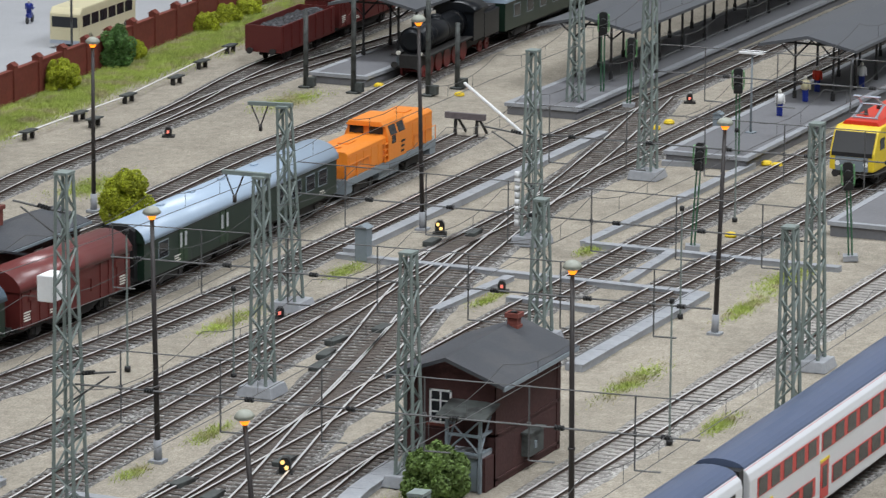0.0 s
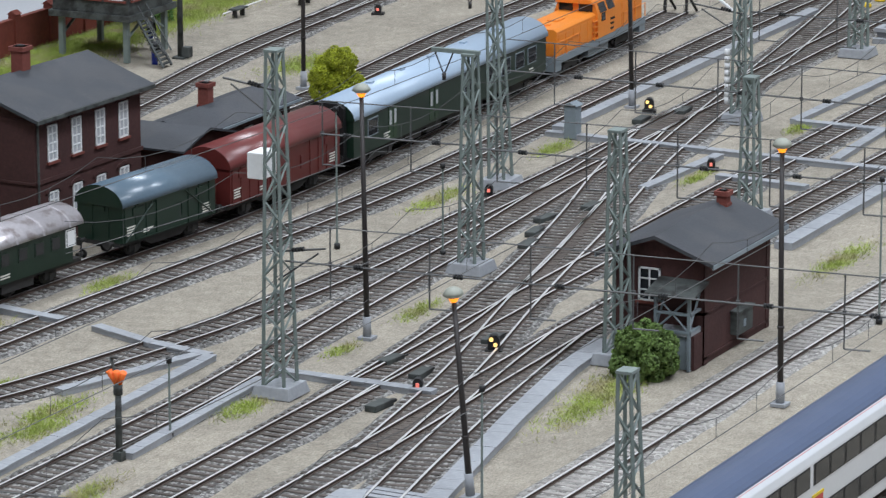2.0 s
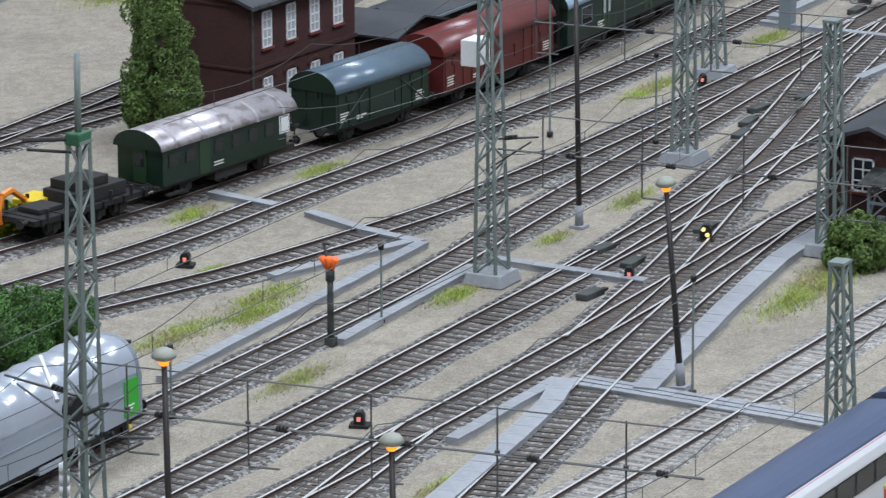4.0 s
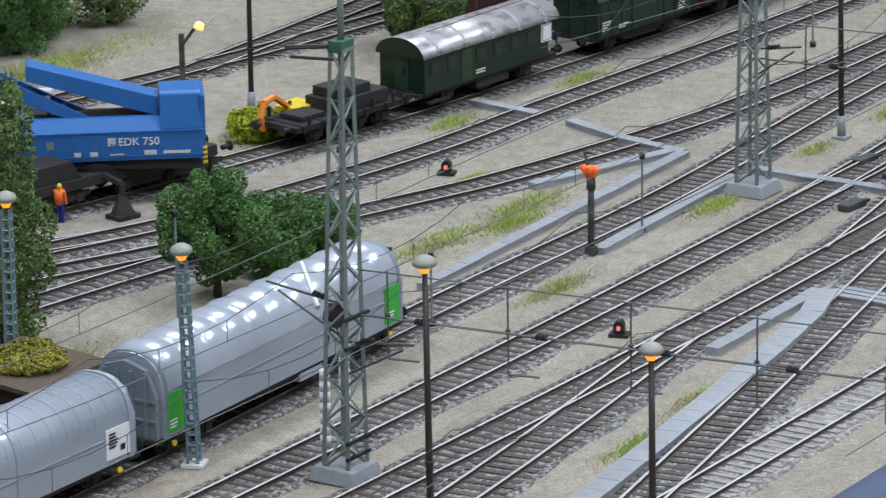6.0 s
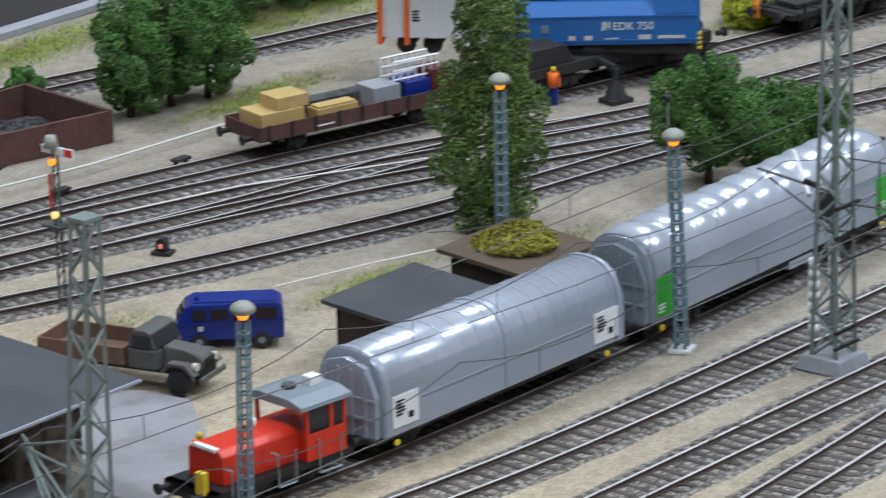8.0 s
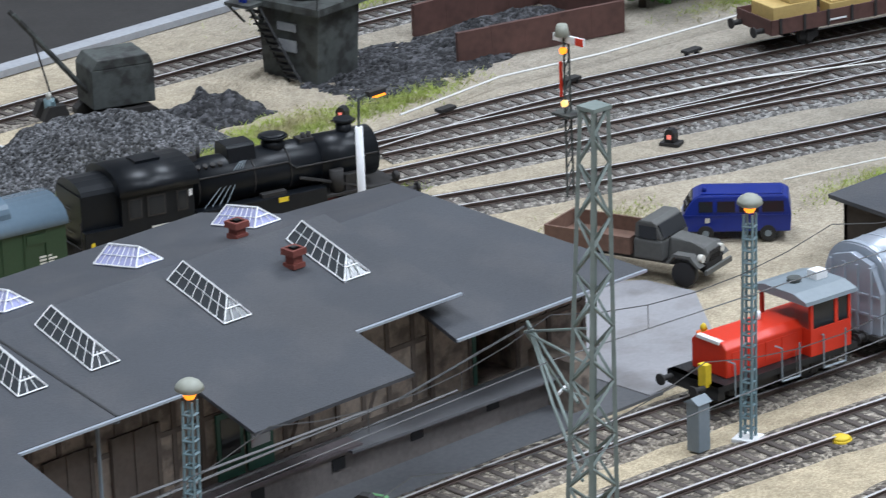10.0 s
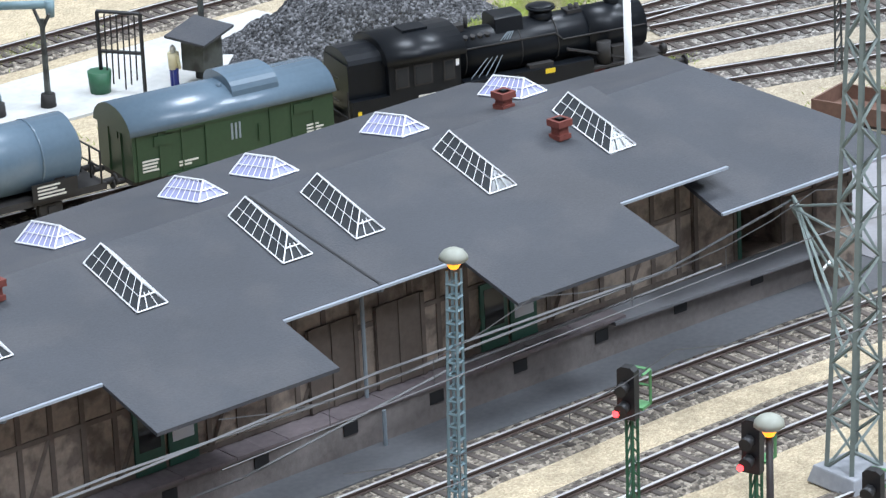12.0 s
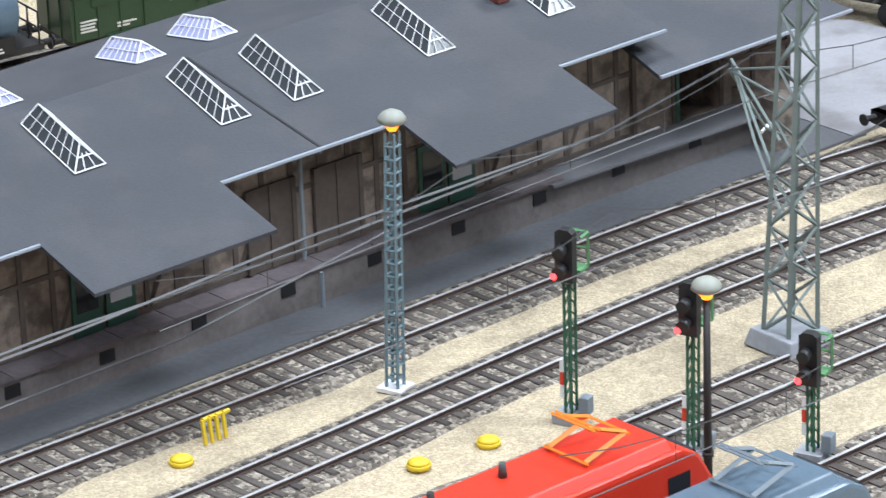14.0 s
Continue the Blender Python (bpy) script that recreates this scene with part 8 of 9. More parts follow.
def bus():
    v = thing("cream_bus", "cream old-fashioned bus on the street", "bus", 280.3, 150.6, 0.0, 4)
    bm = bmesh.new()
    prism(bm, [(-5, 0.4), (5, 0.4), (5, 2.6), (4.6, 2.95), (-4.6, 2.95), (-5, 2.5)], -1.2, 1.2, axis="y")
    b = part("body", bm, IVORY, v, "", 0.12)
    for k in range(6):
        bm = bmesh.new()
        box(bm, -4.5 + k * 1.5, -3.25 + k * 1.5, -1.23, -1.18, 1.55, 2.35)
        part("side_window", bm, DARK_GLASS, b)
    bm = bmesh.new()
    box(bm, -5.03, -4.97, -1.0, 1.0, 1.55, 2.3)
    part("rear_window", bm, DARK_GLASS, b)
    for x in (-3.2, 3.2):
        for y in (-1.05, 1.05):
            bm = bmesh.new()
            rod(bm, (x, y - 0.15, 0.48), (x, y + 0.15, 0.48), 0.48, n=14)
            part("tyre", bm, BLACK, v)
    bm = bmesh.new()
    box(bm, -5.1, -4.95, -1.15, 1.15, 0.35, 0.6)
    part("bumper", bm, SILVER, v)


bus()
bm = bmesh.new()
sheet(bm, [(205, 147.4, -0.03), (240, 147.6, -0.03), (330, 149.5, -0.03), (330, 175, -0.03), (240, 175, -0.03), (205, 175, -0.03)], 0.3)
tagged(part("street", bm, ROAD), "grey street behind the brick wall", "road", kind="structure")
bm = bmesh.new()
sheet(bm, [(240, 145.0, 0.1), (330, 148.6, 0.1), (330, 149.6, 0.1), (240, 147.8, 0.1)], 0.4)
tagged(part("pavement", bm, CONCRETE), "pale pavement along the brick wall", "pavement", kind="structure")
bm = bmesh.new()
sheet(bm, [(205, 144.8, 0.1), (240, 145.0, 0.1), (240, 147.8, 0.1), (205, 147.4, 0.1)], 0.4)
tagged(part("pavement", bm, CONCRETE), "pale pavement along the brick wall", "pavement", kind="structure")
wl = thing("brick_wall", "long red brick boundary wall with piers", "wall", kind="structure")
P0, P1 = Vector((240, 142.6, GZ)), Vector((312, 147.8, GZ))
N = 18
Q0 = Vector((212, 143.2, GZ))
for a, c2 in [(P0.lerp(P1, k / N), P0.lerp(P1, (k + 1) / N)) for k in range(N)] + [(Q0.lerp(P0, k / 7), Q0.lerp(P0, (k + 1) / 7)) for k in range(7)]:
    ang = math.degrees(math.atan2(c2.y - a.y, c2.x - a.x))
    L = (c2 - a).length
    bm = bmesh.new()
    box(bm, 0.25, L - 0.25, -0.15, 0.15, 0, 2.1)
    box(bm, 0.25, L - 0.25, -0.2, 0.2, 2.1, 2.25)
    part("wall_panel", bm, BRICK_WALL, wl).matrix_basis = Matrix.Translation(a) @ pose(0, 0, 0, 0, 0, ang)
    bm = bmesh.new()
    box(bm, -0.28, 0.28, -0.28, 0.28, 0, 2.5)
    prism(bm, [(-0.35, 2.5), (0.35, 2.5), (0, 2.75)], -0.35, 0.35)
    part("pier", bm, BRICK_WALL, wl).matrix_basis = Matrix.Translation(a) @ pose(0, 0, 0, 0, 0, ang)
# moped with a plain rider figurine, road sign, street pole
b = thing("moped", "tiny blue moped model on the street", "moped", 284.3, 158.1, -0.03, 10)
bm = bmesh.new()
for x in (-0.55, 0.55):
    rod(bm, (x, -0.05, 0.3), (x, 0.05, 0.3), 0.3, n=12)
part("wheels", bm, BLACK, b)
bm = bmesh.new()
box(bm, -0.6, 0.4, -0.12, 0.12, 0.45, 0.75)
rod(bm, (0.5, 0, 0.3), (0.35, 0, 1.1), 0.05, n=5)
rod(bm, (0.35, -0.3, 1.1), (0.35, 0.3, 1.1), 0.04, n=5)
part("frame", bm, VAN_BLUE, b, "", 0.03)
figurine(284.2, 158.1, 0.4, VAN_BLUE, "tiny plain rider figurine on a moped", 1.3)
for x, y, h in ((291.5, 153.5, 2.2), (296.6, 151.2, 5.0), (274.4, 149.2, 6.0)):
    b = thing("street_pole", "slim grey street pole on the pavement", "pole", x, y, 0, group="street poles")
    bm = bmesh.new()
    rod(bm, (0, 0, 0), (0, 0, h), 0.09, n=6)
    part("pole", bm, TOWER_GREY, b)
    if h < 3:
        bm = bmesh.new()
        rod(bm, (-0.05, 0, h), (0.05, 0, h), 0.35, n=14)
        part("sign_disc", bm, RED, b, "round red sign")
# coal wagon and platform-side steam train
def open_wagon():
    c, L = on_track("coal_wagon", "brown open wagon filled with coal", "goods wagon", "coal_line", 275.6, 285.6)
    bm = bmesh.new()
    for q in ((0, L, -1.4, -1.28), (0, L, 1.28, 1.4), (0, 0.12, -1.28, 1.28), (L - 0.12, L, -1.28, 1.28)):
        box(bm, *q, 1.05, 2.75)
    box(bm, 0, L, -1.4, 1.4, 0.85, 1.05)
    part("body", bm, OXIDE, c, "oxide red wagon sides")
    for k in range(8):
        side_box(c, "rib", 0.3 + k * 1.5, 0.45 + k * 1.5, 1.0, 2.7, 1.4, OXIDE, 0.07)
    bm = bmesh.new()
    n = 16
    g2 = [[bm.verts.new((0.15 + (L - 0.3) * i / n, -1.26 + 2.52 * j / 6, 2.35 + 0.35 * noise.noise((i * 0.7, j * 0.7, 2)) + 0.25 * math.sin(math.pi * j / 6))) for j in range(7)] for i in range(n + 1)]
    for i in range(n):
        for j in range(6):
            bm.faces.new((g2[i][j], g2[i + 1][j], g2[i + 1][j + 1], g2[i][j + 1]))
    part("coal_load", bm, COAL, c, "heap of black coal")
    axles(c, (2.2, L - 2.2)), buffers(c, L)


open_wagon()
covered_van(286.5, 298, OXIDE, ROOF_OXIDE, "oxide red covered goods van beside the platform", "coal_line")
b2, L2 = on_track("passenger_coach", "dark green passenger coach with pale blue-grey roof at the platform", "coach", "back_a", 290.5, 314)
body_shell(b2, 0.2, L2 - 0.2, 1.4, 0.95, 3.0, COACH_GREEN, 4.0)
arc_roof(b2, 0.1, L2 - 0.1, 1.4, 3.0, 4.05, ROOF_BLUE)
bogie(b2, 4), bogie(b2, L2 - 4)
for k in range(8):
    coach_window(b2, 2.5 + k * 2.6, 1.75, 1.3, 1.0, 1.4)
st = steam_loco("back_a", 289.6, 274.6, "black steam locomotive waiting at the platform")

# ---- trees, bushes, grass ----
def leaf_cloud(bm, blobs, n, size, seed):
    """Small leaf clumps on the skins of overlapping tufts: (x, y, z, rx, rz)."""
    rng = np.random.default_rng(seed)
    wts = np.array([b[3] ** 2 for b in blobs])
    pick = rng.choice(len(blobs), n, p=wts / wts.sum())
    for k in pick:
        x, y, z, r, rz = blobs[k]
        d = rng.normal(size=3)
        d /= np.linalg.norm(d)
        s = rng.uniform(0.85, 1.02) + abs(rng.normal()) * 0.07
        c = Vector((x + d[0] * r * s, y + d[1] * r * s, z + d[2] * rz * s))
        a = (Vector(rng.normal(size=3)) + Vector(d) * 1.2).normalized()
        u = a.orthogonal().normalized() * size * rng.uniform(0.6, 1.4)
        w = a.cross(u).normalized() * size * rng.uniform(0.6, 1.4)
        v = [bm.verts.new(c + q) for q in (u, w, -u, -w)]
        bm.faces.new(v)
        t = bm.verts.new(c + a * size * 0.8)
        bm.faces.new((v[0], v[1], t)); bm.faces.new((v[2], v[3], t))


def tree(name, label, x, y, h, r, mat, n=2600, tall=False, seed=1, size=0.066, trunk=True, bare=0.16):
    t = thing(name, label, "tree" if trunk else "bush", x, y, GZ)
    rng = np.random.default_rng(seed)
    blobs = []
    if trunk:
        bm = bmesh.new()
        rod(bm, (0, 0, 0), (0.05, 0, h * 0.55), 0.08 + h * (0.008 if tall else 0.02), 0.06, 8)
        part("trunk", bm, BARK, t)
        for k in range(7):
            q, z = rng.uniform(0, 6.28), h * rng.uniform(0.25, 0.6)
            bm = bmesh.new()
            rod(bm, (0, 0, z), (math.cos(q) * r * 0.6, math.sin(q) * r * 0.6, z + h * 0.2), 0.07, 0.03, 5)
            part("limb", bm, BARK, t)
    m = 64 if tall else 30
    for k in range(m):
        s = (k + 0.5) / m
        z = h * (bare + (0.97 - bare) * s)
        prof = math.sin(math.pi * (0.34 + 0.6 * s)) ** 0.7 * (1 + 0.14 * math.sin(s * 13 + seed)) if tall else math.sin(math.pi * (0.14 + 0.8 * s)) ** 0.7
        q = k * 2.4 + rng.uniform(-0.4, 0.4)
        rad = r * prof * (rng.uniform(0.45, 0.95) if tall else rng.uniform(0.3, 1.08))
        br = r * prof * rng.uniform(0.2, 0.34) + 0.1
        blobs.append((math.cos(q) * rad, math.sin(q) * rad, z + rng.uniform(-0.1, 0.1), br, br * 1.1))
    blobs.append((0, 0, h * 0.5, r * 0.4, h * 0.34))
    bm = bmesh.new()
    leaf_cloud(bm, blobs, int(n * 2.5), size, seed)
    part("crown", bm, mat, t)


tree("poplar", "tall dark green poplar beside the tracks", 131.5, 105.9, 12.0, 2.0, LEAF_DARK, 9500, True, 3, bare=0.0)
tree("poplar", "tall dark green poplar behind the coaches", 180.0, 117.2, 9.8, 2.0, LEAF_DARK, 9000, True, 4, bare=0.0)
tree("broadleaf_tree", "green broadleaf tree behind the silver wagons", 141.5, 102.4, 5.6, 2.0, LEAF, 7000, False, 5)
tree("broadleaf_tree", "low green tree behind the silver wagons", 145.6, 102.2, 3.4, 1.8, LEAF, 5000, False, 6, bare=0.05)
tree("broadleaf_tree", "low green tree behind the silver wagons", 148.3, 101.4, 2.7, 1.5, LEAF, 4000, False, 7, bare=0.05)
tree("bush", "bright yellow-green bush beside the siding", 223.4, 118.0, 3.3, 1.45, LEAF_LIGHT, 6000, False, 8, trunk=False, bare=0.02)
tree("bush", "dark green shrub before the signal house", 176.4, 77.4, 2.4, 1.3, LEAF_DARK, 3000, False, 9, trunk=False, bare=0.02, size=0.11)
for k, (x, y, h, r) in enumerate(((135.3, 129.3, 5.6, 2.0), (137.6, 129.0, 6.2, 1.9), (139.6, 128.6, 5.0, 1.7), (133.6, 134.2, 1.8, 0.8))):
    tree("broadleaf_tree", "green broadleaf tree by the coal bunker", x, y, h, r, LEAF, 5000, False, 20 + k, bare=0.1)
for k in range(12):
    tree("broadleaf_tree", "dark green tree at the wood's edge", 150 + k * 2.6, 136.8 + 1.2 * math.sin(k * 2.1), 5.5 + math.sin(k * 1.7), 2.3, LEAF_DARK if k % 2 else LEAF, 3600, False, 40 + k, bare=0.02)
for k, (x, y, h, r, mt) in enumerate(((271.2, 143.7, 3.0, 1.25, LEAF), (261.2, 142.9, 2.2, 1.05, LEAF_LIGHT), (274.5, 144.2, 1.3, 0.7, LEAF_LIGHT), (288, 145.2, 1.2, 0.9, LEAF_LIGHT), (292, 145.6, 1.3, 0.9, LEAF_LIGHT), (296, 145.9, 1.3, 0.9, LEAF_LIGHT), (240.6, 140.9, 4.4, 2.0, LEAF))):
    tree("bush", "green bush before the brick wall", x, y, h, r, mt, 3500, False, 60 + k, trunk=False, bare=0.02)
for k, (x, y, h, r) in enumerate(((163.5, 115.6, 1.3, 1.3), (168.8, 114.2, 1.5, 1.2), (128.5, 99.6, 1.0, 0.8), (118.0, 97.0, 0.9, 0.5))):
    tree("bush", "low green bush beside the track", x, y, h, r, LEAF_LIGHT if k < 2 else LEAF, 1500, False, 80 + k, trunk=False, bare=0.02, size=0.1)
bm = bmesh.new()
leaf_cloud(bm, [(123.4, 98.3, 2.75, 1.5, 0.3), (124.3, 98.6, 2.9, 0.8, 0.3), (122.6, 98.4, 2.75, 0.7, 0.25)], 2600, 0.09, 5)
tagged(part("roof_moss", bm, MOSS), "yellow moss growing on the hut roof", "moss", kind="stuff")

PATCHES = [(170.3, 109.1, 1.6, 0.6), (180.4, 108.1, 1.6, 0.5), (159.6, 98.6, 2.4, 0.7), (152.8, 98.8, 2.6, 0.8), (149.6, 90.9, 2.0, 0.5), (157, 97.6, 2, 0.7), (140.2, 78.75, 2.2, 0.35), (134.0, 78.0, 2.2, 0.4), (182.6, 91.95, 1.7, 0.5), (174.5, 91.9, 1.2, 0.4), (164, 91.3, 1.8, 0.6), (171.5, 77.8, 3.6, 0.9), (174.5, 78.2, 1.8, 0.9),
           (232.8, 125.3, 3.0, 1.3), (226.4, 78.2, 3.4, 0.9), (218.9, 77.9, 3.0, 0.5), (200.8, 77.4, 3.4, 0.6), (194.8, 70.4, 2.0, 0.5), (214.8, 91.3, 1.6, 0.4), (217.8, 101.3, 1.8, 0.6), (264.3, 127.1, 3.2, 1.2), (129.5, 102.5, 3.0, 0.8), (112.2, 110.0, 2.2, 0.9), (123, 105.5, 3.0, 0.8), (118.5, 127.6, 3.6, 0.9), (112.5, 128.6, 3.6, 1.1), (106, 121.5, 2.0, 0.7), (132, 140, 6.0, 1.4), (141, 141, 6.0, 1.5), (150, 135, 8, 1.5), (165, 132.5, 9, 1.6), (141, 126.8, 4.0, 1.0), (204, 101.6, 2.6, 0.6), (96, 128.2, 4, 0.8), (91, 139.5, 4, 0.9), (100, 126.5, 3, 0.7), (238, 73.2, 2, 0.8), (229, 91, 1.4, 0.5), (165, 116.0, 3, 0.9), (162, 103, 1.2, 0.3), (107.0, 127.9, 3.6, 0.6), (112.0, 127.4, 3.4, 0.9), (103.2, 128.3, 2.4, 0.5), (110.2, 118.8, 1.0, 0.4)]
rng = np.random.default_rng(11)
verts, faces = [], []


def blades(cx, cy, lx, ly, n, hmax):
    for _ in range(n):
        q = rng.normal(size=2) * 0.62
        x, y = cx + q[0] * lx, cy + q[1] * ly
        h = hmax * rng.uniform(0.35, 1.0)
        a = rng.uniform(0, 6.28)
        w = 0.022
        dx, dy = math.cos(a) * w, math.sin(a) * w
        k = len(verts)
        verts.extend(((x - dx, y - dy, GZ - 0.03), (x + dx, y + dy, GZ - 0.03), (x + rng.normal() * 0.15, y + rng.normal() * 0.15, GZ + h)))
        faces.append((k, k + 1, k + 2))


for p in PATCHES:
    blades(*p, int(620 * p[2] * p[3]) + 240, 0.24)
for k in range(37):
    x = 212 + k * 2.6
    blades(x, 140.0 + (x - 240) * 0.065 * (x > 240), 3.2, 1.9, 4200, 0.34)
me = bpy.data.meshes.new("grass")
me.from_pydata(verts, [], faces)
me.materials.append(GRASS)
tagged(new("grass", me), "yellow-green static grass tufts on the gravel", "grass", kind="stuff")

# ---- coaling place ----
b = thing("coal_bunker", "rusty brown open coal bunker with low walls", "bunker", 0, 0, 0)
C = [(123.9, 129.33), (131.96, 127.29), (132.95, 133.4), (125.7, 133.9)]
for i, j in ((0, 1), (1, 2), (2, 3)):
    a, c2 = Vector((*C[i], GZ)), Vector((*C[j], GZ))
    L = (c2 - a).length
    ang = math.degrees(math.atan2(c2.y - a.y, c2.x - a.x))
    for k in range(int(L / 1.6)):
        s = L / int(L / 1.6)
        bm = bmesh.new()
        box(bm, k * s + 0.004, (k + 1) * s - 0.004, -0.1, 0.1, 0, 1.4 + 0.015 * (k % 2))
        part("wall_panel", bm, RUSTED, b).matrix_basis = Matrix.Translation(a) @ pose(0, 0, 0, 0, 0, ang)


def heap(x, y, lx, ly, h, name, label, mat, seed, n=64):
    """Loose lumps tipped on the ground: rough facets over a soft mound."""
    bm = bmesh.new()
    hr = np.random.default_rng(seed)
    g3 = []
    for i in range(n + 1):
        row = []
        for j in range(n + 1):
            u, v = 2 * i / n - 1, 2 * j / n - 1
            f = max(0.0, 1 - u * u) * max(0.0, 1 - v * v)
            z = h * f ** 0.8 * (0.75 + 0.6 * noise.noise((u * 2.6, v * 2.6, seed))) + min(1, f * 6) * (0.16 * noise.noise((u * lx * 1.4, v * ly * 1.4, seed)) + hr.uniform(-0.06, 0.06)) - 0.06
            row.append(bm.verts.new((x + u * lx * (1 + 0.25 * noise.noise((v * 2.2, seed, 1))), y + v * ly * (1 + 0.25 * noise.noise((u * 2.2, seed, 4))), GZ + z)))
        g3.append(row)
    for i in range(n):
        for j in range(n):
            bm.faces.new((g3[i][j], g3[i + 1][j], g3[i + 1][j + 1], g3[i][j + 1]))
    tagged(part(name, bm, mat), label, "heap", kind="stuff")


heap(128.4, 130.9, 4.4, 2.6, 0.85, "coal_heap", "black coal heap spilling from the bunker", COAL, 2)
heap(121.9, 131.0, 4.6, 3.4, 0.3, "coal_heap", "thin black coal spread on the ground", COAL, 3)
heap(112.2, 132.2, 2.6, 1.8, 1.0, "coal_heap", "small dark coal heap on the ground", COAL, 4, 36)
heap(105.0, 131.6, 6.2, 3.0, 2.1, "slag_heap", "large grey slag and coal heap", SLAG, 6, 96)
heap(116.2, 134.2, 2.6, 2.2, 0.3, "sand_heap", "low pale sand heap", SAND, 8, 30)
t = thing("coaling_tower", "sooty grey concrete coaling tower with platform", "tower", 119.2, 133.4, GZ, 6)
bm = bmesh.new()
prism(bm, [(-1.5, 0), (1.5, 0), (1.75, 3.2), (-1.75, 3.2)], -1.3, 1.3)
part("base", bm, TOWER_GREY, t, "", 0.05)
bm = bmesh.new()
box(bm, -1.8, 1.8, -2.2, 2.2, 3.2, 3.5)
part("platform", bm, TOWER_GREY, t)
bm = bmesh.new()
rod(bm, (0, 0, 3.5), (0, 0, 4.3), 1.25, n=20)
rod(bm, (0, 0, 4.3), (0, 0, 9.5), 1.05, n=20)
part("silo", bm, TOWER_GREY, t, "round dark silo")
bm = bmesh.new()
for k in range(12):
    f = k / 12
    box(bm, -2.05 + f * 0.25, -1.75 + f * 0.25, 1.2 - f * 2.2, 1.9 - f * 2.2, 3.2 - f * 3.2, 3.26 - f * 3.2)
for s in (1.2, 1.9):
    rod(bm, (-1.9, s, 3.4), (-1.65, s - 2.2, 0), 0.06, n=4)
part("ladder", bm, BLACK, t, "black ladder")
bm = bmesh.new()
box(bm, -2.7, -1.8, 0.9, 2.3, 3.28, 3.42)
rod(bm, (-2.6, 1.0, 3.3), (-1.6, 1.0, 2.3), 0.06, n=4)
rod(bm, (-2.6, 2.2, 3.3), (-1.6, 2.2, 2.3), 0.06, n=4)
part("landing", bm, TOWER_GREY, t, "small bracketed landing")
bm = bmesh.new()
for x in (-1.75, 0, 1.75):
    for y in (-2.1, 2.1):
        rod(bm, (x, y, 3.5), (x, y, 4.5), 0.04, n=4)
for z in (4.0, 4.5):
    for y in (-2.1, 2.1):
        rod(bm, (-1.75, y, z), (1.75, y, z), 0.035, n=4)
    for x in (-1.75, 1.75):
        rod(bm, (x, -2.1, z), (x, 2.1, z), 0.035, n=4)
part("railing", bm, BLACK, t)
for z in (1.3, 2.2):
    bm = bmesh.new()
    box(bm, -1.46 + 0.02, -1.36, -0.5, 0.5, z, z + (0.5 if z < 2 else 0.35))
    part("sign_plate", bm, CONCRETE, t, "pale sign plate")
figurine(116.75, 134.75, 3.17, CONCRETE, "tiny plain worker figurine on the tower platform")
bm = bmesh.new()
sheet(bm, [(100, 144.2, -0.12), (150, 144.2, -0.12), (170, 175, -0.12), (100, 175, -0.12)], 0.2)
tagged(part("engine_yard", bm, SOOT), "black sooty engine yard surface", "ground", kind="structure")
bm = bmesh.new()
sheet(bm, [(100, 143.3, 0.05), (150, 143.3, 0.05), (150, 144.2, 0.05), (100, 144.2, 0.05)], 0.3)
tagged(part("yard_kerb", bm, CONCRETE), "pale concrete kerb of the engine yard", "kerb", kind="structure")
PALE = material("pale_concrete_apron", (0.52, 0.52, 0.50), 0.8, vary=0.14, fine=3, coarse=0.3, bump=0.1)
bm = bmesh.new()
sheet(bm, [(80, 131.6, -0.16), (98.5, 130.4, -0.16), (104.5, 133.8, -0.16), (104, 136.4, -0.16), (80, 136.2, -0.16)], 0.25)
tagged(part("concrete_apron", bm, PALE), "pale concrete apron beside the ash pit", "ground", kind="structure")
b = thing("tool_booth", "small grey sheet-metal booth on a post", "booth", 96.9, 130.6, GZ, 20)
bm = bmesh.new()
box(bm, -0.7, 0.7, -0.5, 0.5, 0.7, 1.9)
box(bm, 0.2, 0.7, -0.5, 0.5, 0, 0.7)
part("cabin", bm, TOWER_GREY, b, "", 0.03)
bm = bmesh.new()
sheet(bm, [(-1.2, -0.9, 2.0), (1.0, -0.9, 2.2), (1.0, 0.9, 2.4), (-1.2, 0.9, 2.2)], 0.1)
part("roof", bm, FELT, b)
b = thing("drying_frame", "black iron frame with hanging fire tools", "frame", 94.0, 131.9, GZ, -60)
bm = bmesh.new()
for x in (-0.9, 0.9):
    rod(bm, (x, 0, 0), (x, 0, 3.3), 0.08, n=5)
for z in (1.7, 3.3):
    rod(bm, (-0.9, 0, z), (0.9, 0, z), 0.08, n=5)
part("frame", bm, BLACK, b)
for k in range(6):
    bm = bmesh.new()
    rod(bm, (-0.65 + k * 0.25, 0, 0.2 + 0.2 * (k % 3)), (-0.6 + k * 0.25, 0, 3.2), 0.035, n=4)
    part("fire_tool", bm, SOOT, b)
b = thing("green_bin", "small green dust bin", "bin", 93.4, 132.6, GZ)
bm = bmesh.new()
rod(bm, (0, 0, 0), (0, 0, 0.95), 0.4, 0.48, 10)
part("body", bm, SIGNAL_GREEN, b)
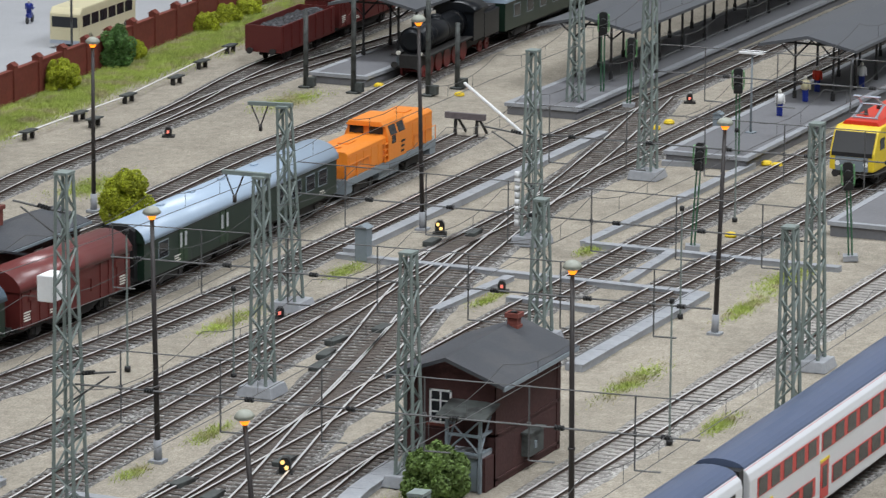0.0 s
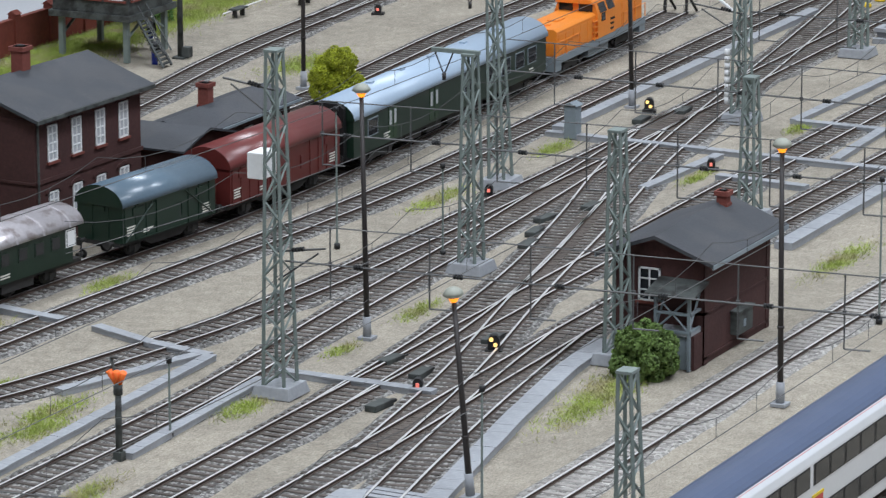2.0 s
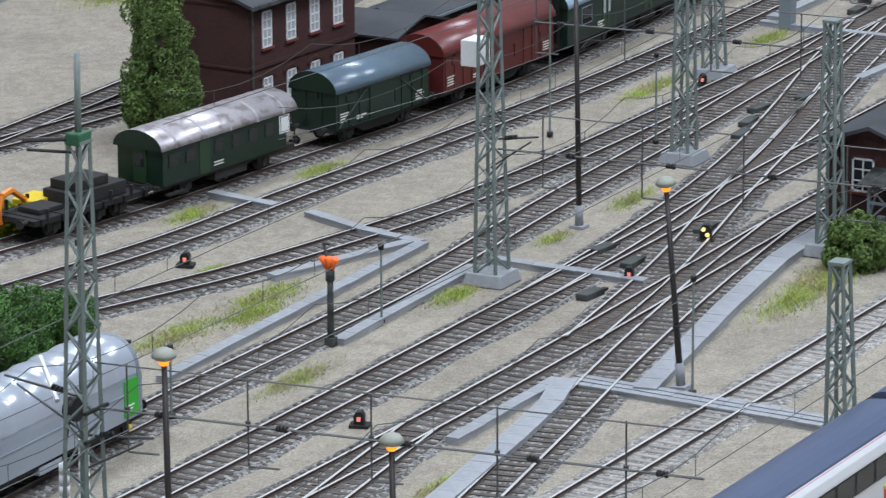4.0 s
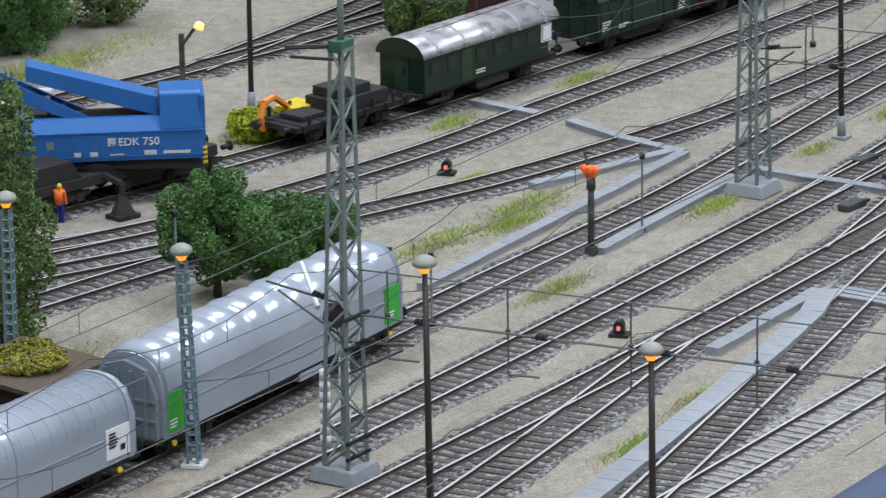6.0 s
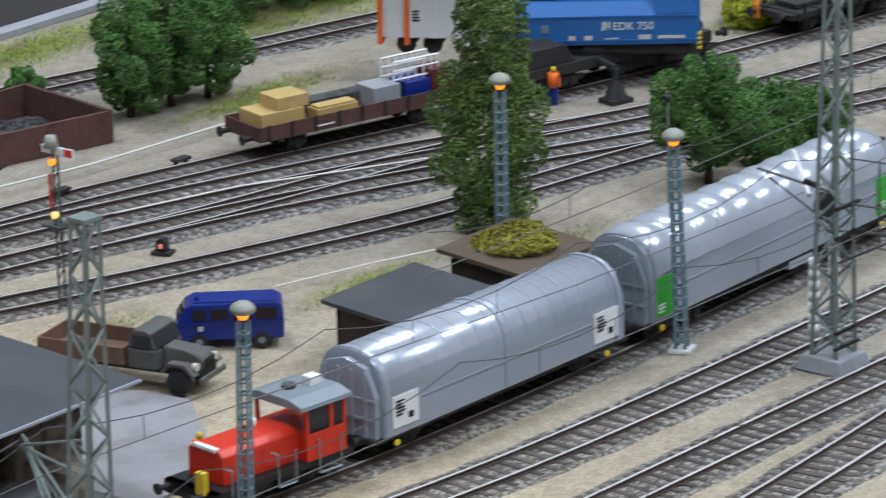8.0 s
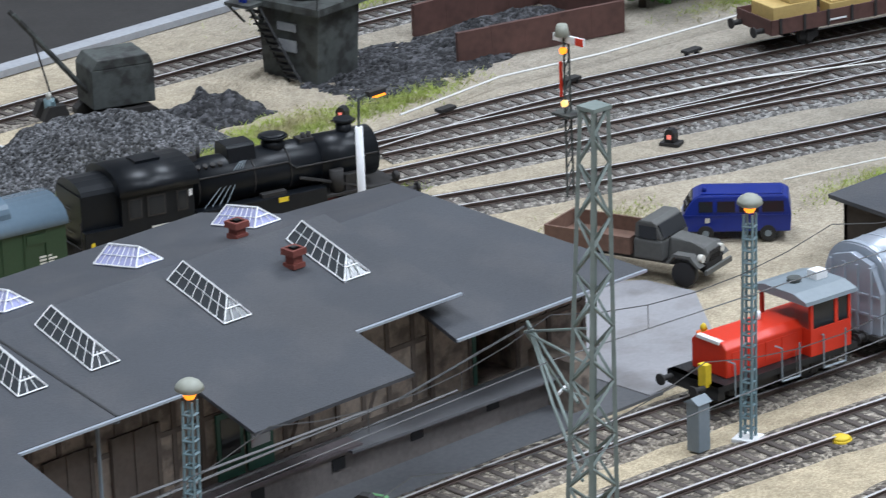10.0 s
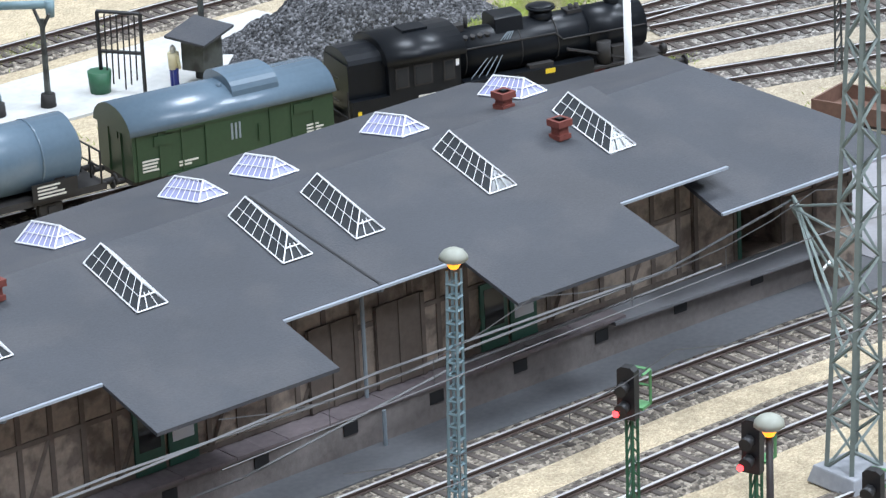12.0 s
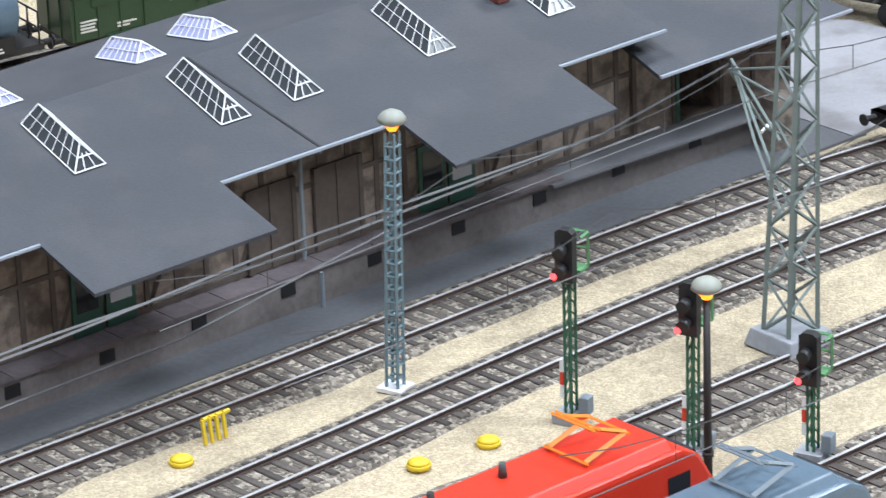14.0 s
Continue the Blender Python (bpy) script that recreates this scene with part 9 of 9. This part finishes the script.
for x, y, h in ((91.0, 132.7, 3.6), (89.0, 133.2, 7.5), (99.5, 134.0, 6.0)):
    b = thing("iron_post", "dark iron post with a forked head", "post", x, y, GZ, group="iron posts")
    bm = bmesh.new()
    rod(bm, (0, 0, 0), (0, 0, h), 0.13, 0.1, 6)
    for s in (-0.5, 0.5):
        rod(bm, (0, 0, h - 0.4), (0, s, h + 0.3), 0.07, n=5)
    part("pole", bm, TOWER_GREY, b)
    bm = bmesh.new()
    rod(bm, (0, 0, 0), (0, 0, 0.6), 0.32, 0.28, 8)
    part("foot", bm, SOOT, b)

def grab_crane():
    b = thing("grab_crane", "small grey crawler grab crane behind the slag heap", "crane", 109.6, 134.8, GZ, 160)
    for q in (-0.9, 0.9):
        bm = bmesh.new()
        prism(bm, [(-1.5, 0.25), (-1.2, 0), (1.2, 0), (1.5, 0.25), (1.5, 0.5), (1.2, 0.75), (-1.2, 0.75), (-1.5, 0.5)], q - 0.28, q + 0.28, axis="y")
        part("crawler", bm, SOOT, b, "dark crawler track", 0.04)
    bm = bmesh.new()
    box(bm, -1.4, 1.3, -1.0, 1.0, 0.85, 2.5)
    prism(bm, [(-1.4, 2.5), (1.3, 2.5), (1.0, 2.9), (-1.2, 2.9)], -1.0, 1.0, axis="y")
    rod(bm, (0, 0, 0.6), (0, 0, 0.9), 0.7, n=14)
    part("cabin", bm, TOWER_GREY, b, "grey crane cabin", 0.05)
    bm = bmesh.new()
    for q in (-0.3, 0.3):
        rod(bm, (1.2, q, 1.4), (4.2, q, 5.2), 0.1, n=5)
    for k in range(7):
        f = k / 7
        rod(bm, (1.2 + 3 * f, -0.3, 1.4 + 3.8 * f), (1.5 + 3 * f, 0.3, 1.7 + 3.8 * f), 0.05, n=4)
    part("boom", bm, TOWER_GREY, b, "grey lattice boom")
    bm = bmesh.new()
    for q in (-1, 1):
        prism(bm, [(2.2, 0.6), (2.9, 0.2), (3.4, 0.6), (3.1, 1.2), (2.4, 1.2)], q * 0.5 - 0.25, q * 0.5 + 0.25, axis="y")
    rod(bm, (2.7, 0, 1.2), (3.4, 0, 4.2), 0.04, n=4)
    part("grab", bm, SOOT, b, "dark grab bucket")


def water_crane():
    b = thing("water_crane", "blue-grey water crane with a bent spout", "water crane", 89.6, 134.3, GZ)
    bm = bmesh.new()
    rod(bm, (0, 0, 0), (0, 0, 4.2), 0.16, 0.14, 10)
    rod(bm, (0, 0, 0), (0, 0, 0.5), 0.34, 0.28, 10)
    part("standpipe", bm, MAST_BLUE, b)
    bm = bmesh.new()
    rod(bm, (0, 0, 4.1), (1.6, -1.9, 4.2), 0.17, n=10)
    rod(bm, (1.6, -1.9, 4.35), (1.6, -1.9, 3.7), 0.2, 0.16, 10)
    part("spout", bm, MAST_BLUE, b, "blue-grey spout")


grab_crane()
water_crane()
figurine(106.7, 135.5, GZ, MAST_BLUE, "tiny plain worker figurine in blue clothes")
bm = bmesh.new()
rod(bm, (102.7, 112.5, 5.5), (102.75, 112.5, 6.6), 0.05, n=6)
rod(bm, (102.75, 112.5, 6.6), (103.0, 112.3, 6.75), 0.05, n=6)
lamp_arm = part("arm_lamp", bm, TOWER_GREY)
tagged(lamp_arm, "thin bracket lamp on top of the white post", "lamp")
bm = bmesh.new()
box(bm, 102.95, 103.75, 112.1, 112.35, 6.68, 6.85)
part("lamp_head", bm, SOOT, lamp_arm, "dark lamp head")
bm = bmesh.new()
box(bm, 103.2, 103.7, 112.08, 112.33, 6.6, 6.68)
part("lamp_glass", bm, AMBER, lamp_arm, "glowing amber lamp glass")
b = thing("platform_lamp", "white flat platform lamp on a slim grey pole", "street lamp", 262.97, 93.5, 0.6)
bm = bmesh.new()
rod(bm, (0, 0, 0), (0, 0, 5.2), 0.08, 0.06, 8)
box(bm, -0.3, 0.3, -0.3, 0.3, 0, 0.06)
part("pole", bm, BUFFER_GREY, b)
bm = bmesh.new()
box(bm, -0.35, 0.35, -0.8, 0.8, 5.15, 5.32)
part("lamp_head", bm, WHITE, b, "flat white lamp head", 0.04)

# ---- signal cabin on stilts ----
b = thing("signal_cabin", "grey timber signal cabin on tall stilts with stairs", "building", 228.6, 135.0, GZ)
for x in (0, 4.6):
    for y in (0.2, 4.8):
        bm = bmesh.new()
        box(bm, x - 0.16, x + 0.16, y - 0.16, y + 0.16, 0, 2.6)
        rod(bm, (x, y, 1.4), (2.3, y, 2.6), 0.1, n=5)
        part("stilt", bm, MAST, b)
bm = bmesh.new()
box(bm, -0.6, 5.2, -0.4, 5.4, 2.6, 3.0)
box(bm, -0.4, 5.0, -0.2, 5.2, 3.0, 6.6)
part("cabin", bm, TOWER_GREY, b, "grey timber cabin", 0.04)
for k in range(3):
    window(b, "y", 0.6 + k * 1.7, 3.9, 1.3, 1.7, -0.2, (2, 3), None, PALE_GLASS)
    window(b, "x", 0.7 + k * 1.7, 3.9, 1.3, 1.7, -0.4, (2, 3), None, PALE_GLASS)
bm = bmesh.new()
for k in range(12):
    box(bm, 0.4 - k * 0.1, 1.4 - k * 0.1, -0.5 - k * 0.2, -0.25 - k * 0.2, 2.55 - k * 0.215, 2.63 - k * 0.215)
for dx in (0, 1.0):
    rod(bm, (0.4 + dx, -0.4, 2.6), (-0.75 + dx, -2.8, 0.1), 0.09, n=4)
    rod(bm, (0.4 + dx, -0.4, 3.5), (-0.75 + dx, -2.8, 1.0), 0.05, n=4)
part("stairs", bm, TOWER_GREY, b, "steep grey stairs")

# ---- from the prototype's metres to the model's ----
for me in bpy.data.meshes:
    me.transform(Matrix.Scale(K, 4))
for ob in scene.objects:
    if ob.type in ("MESH", "EMPTY"):
        ob.location *= K
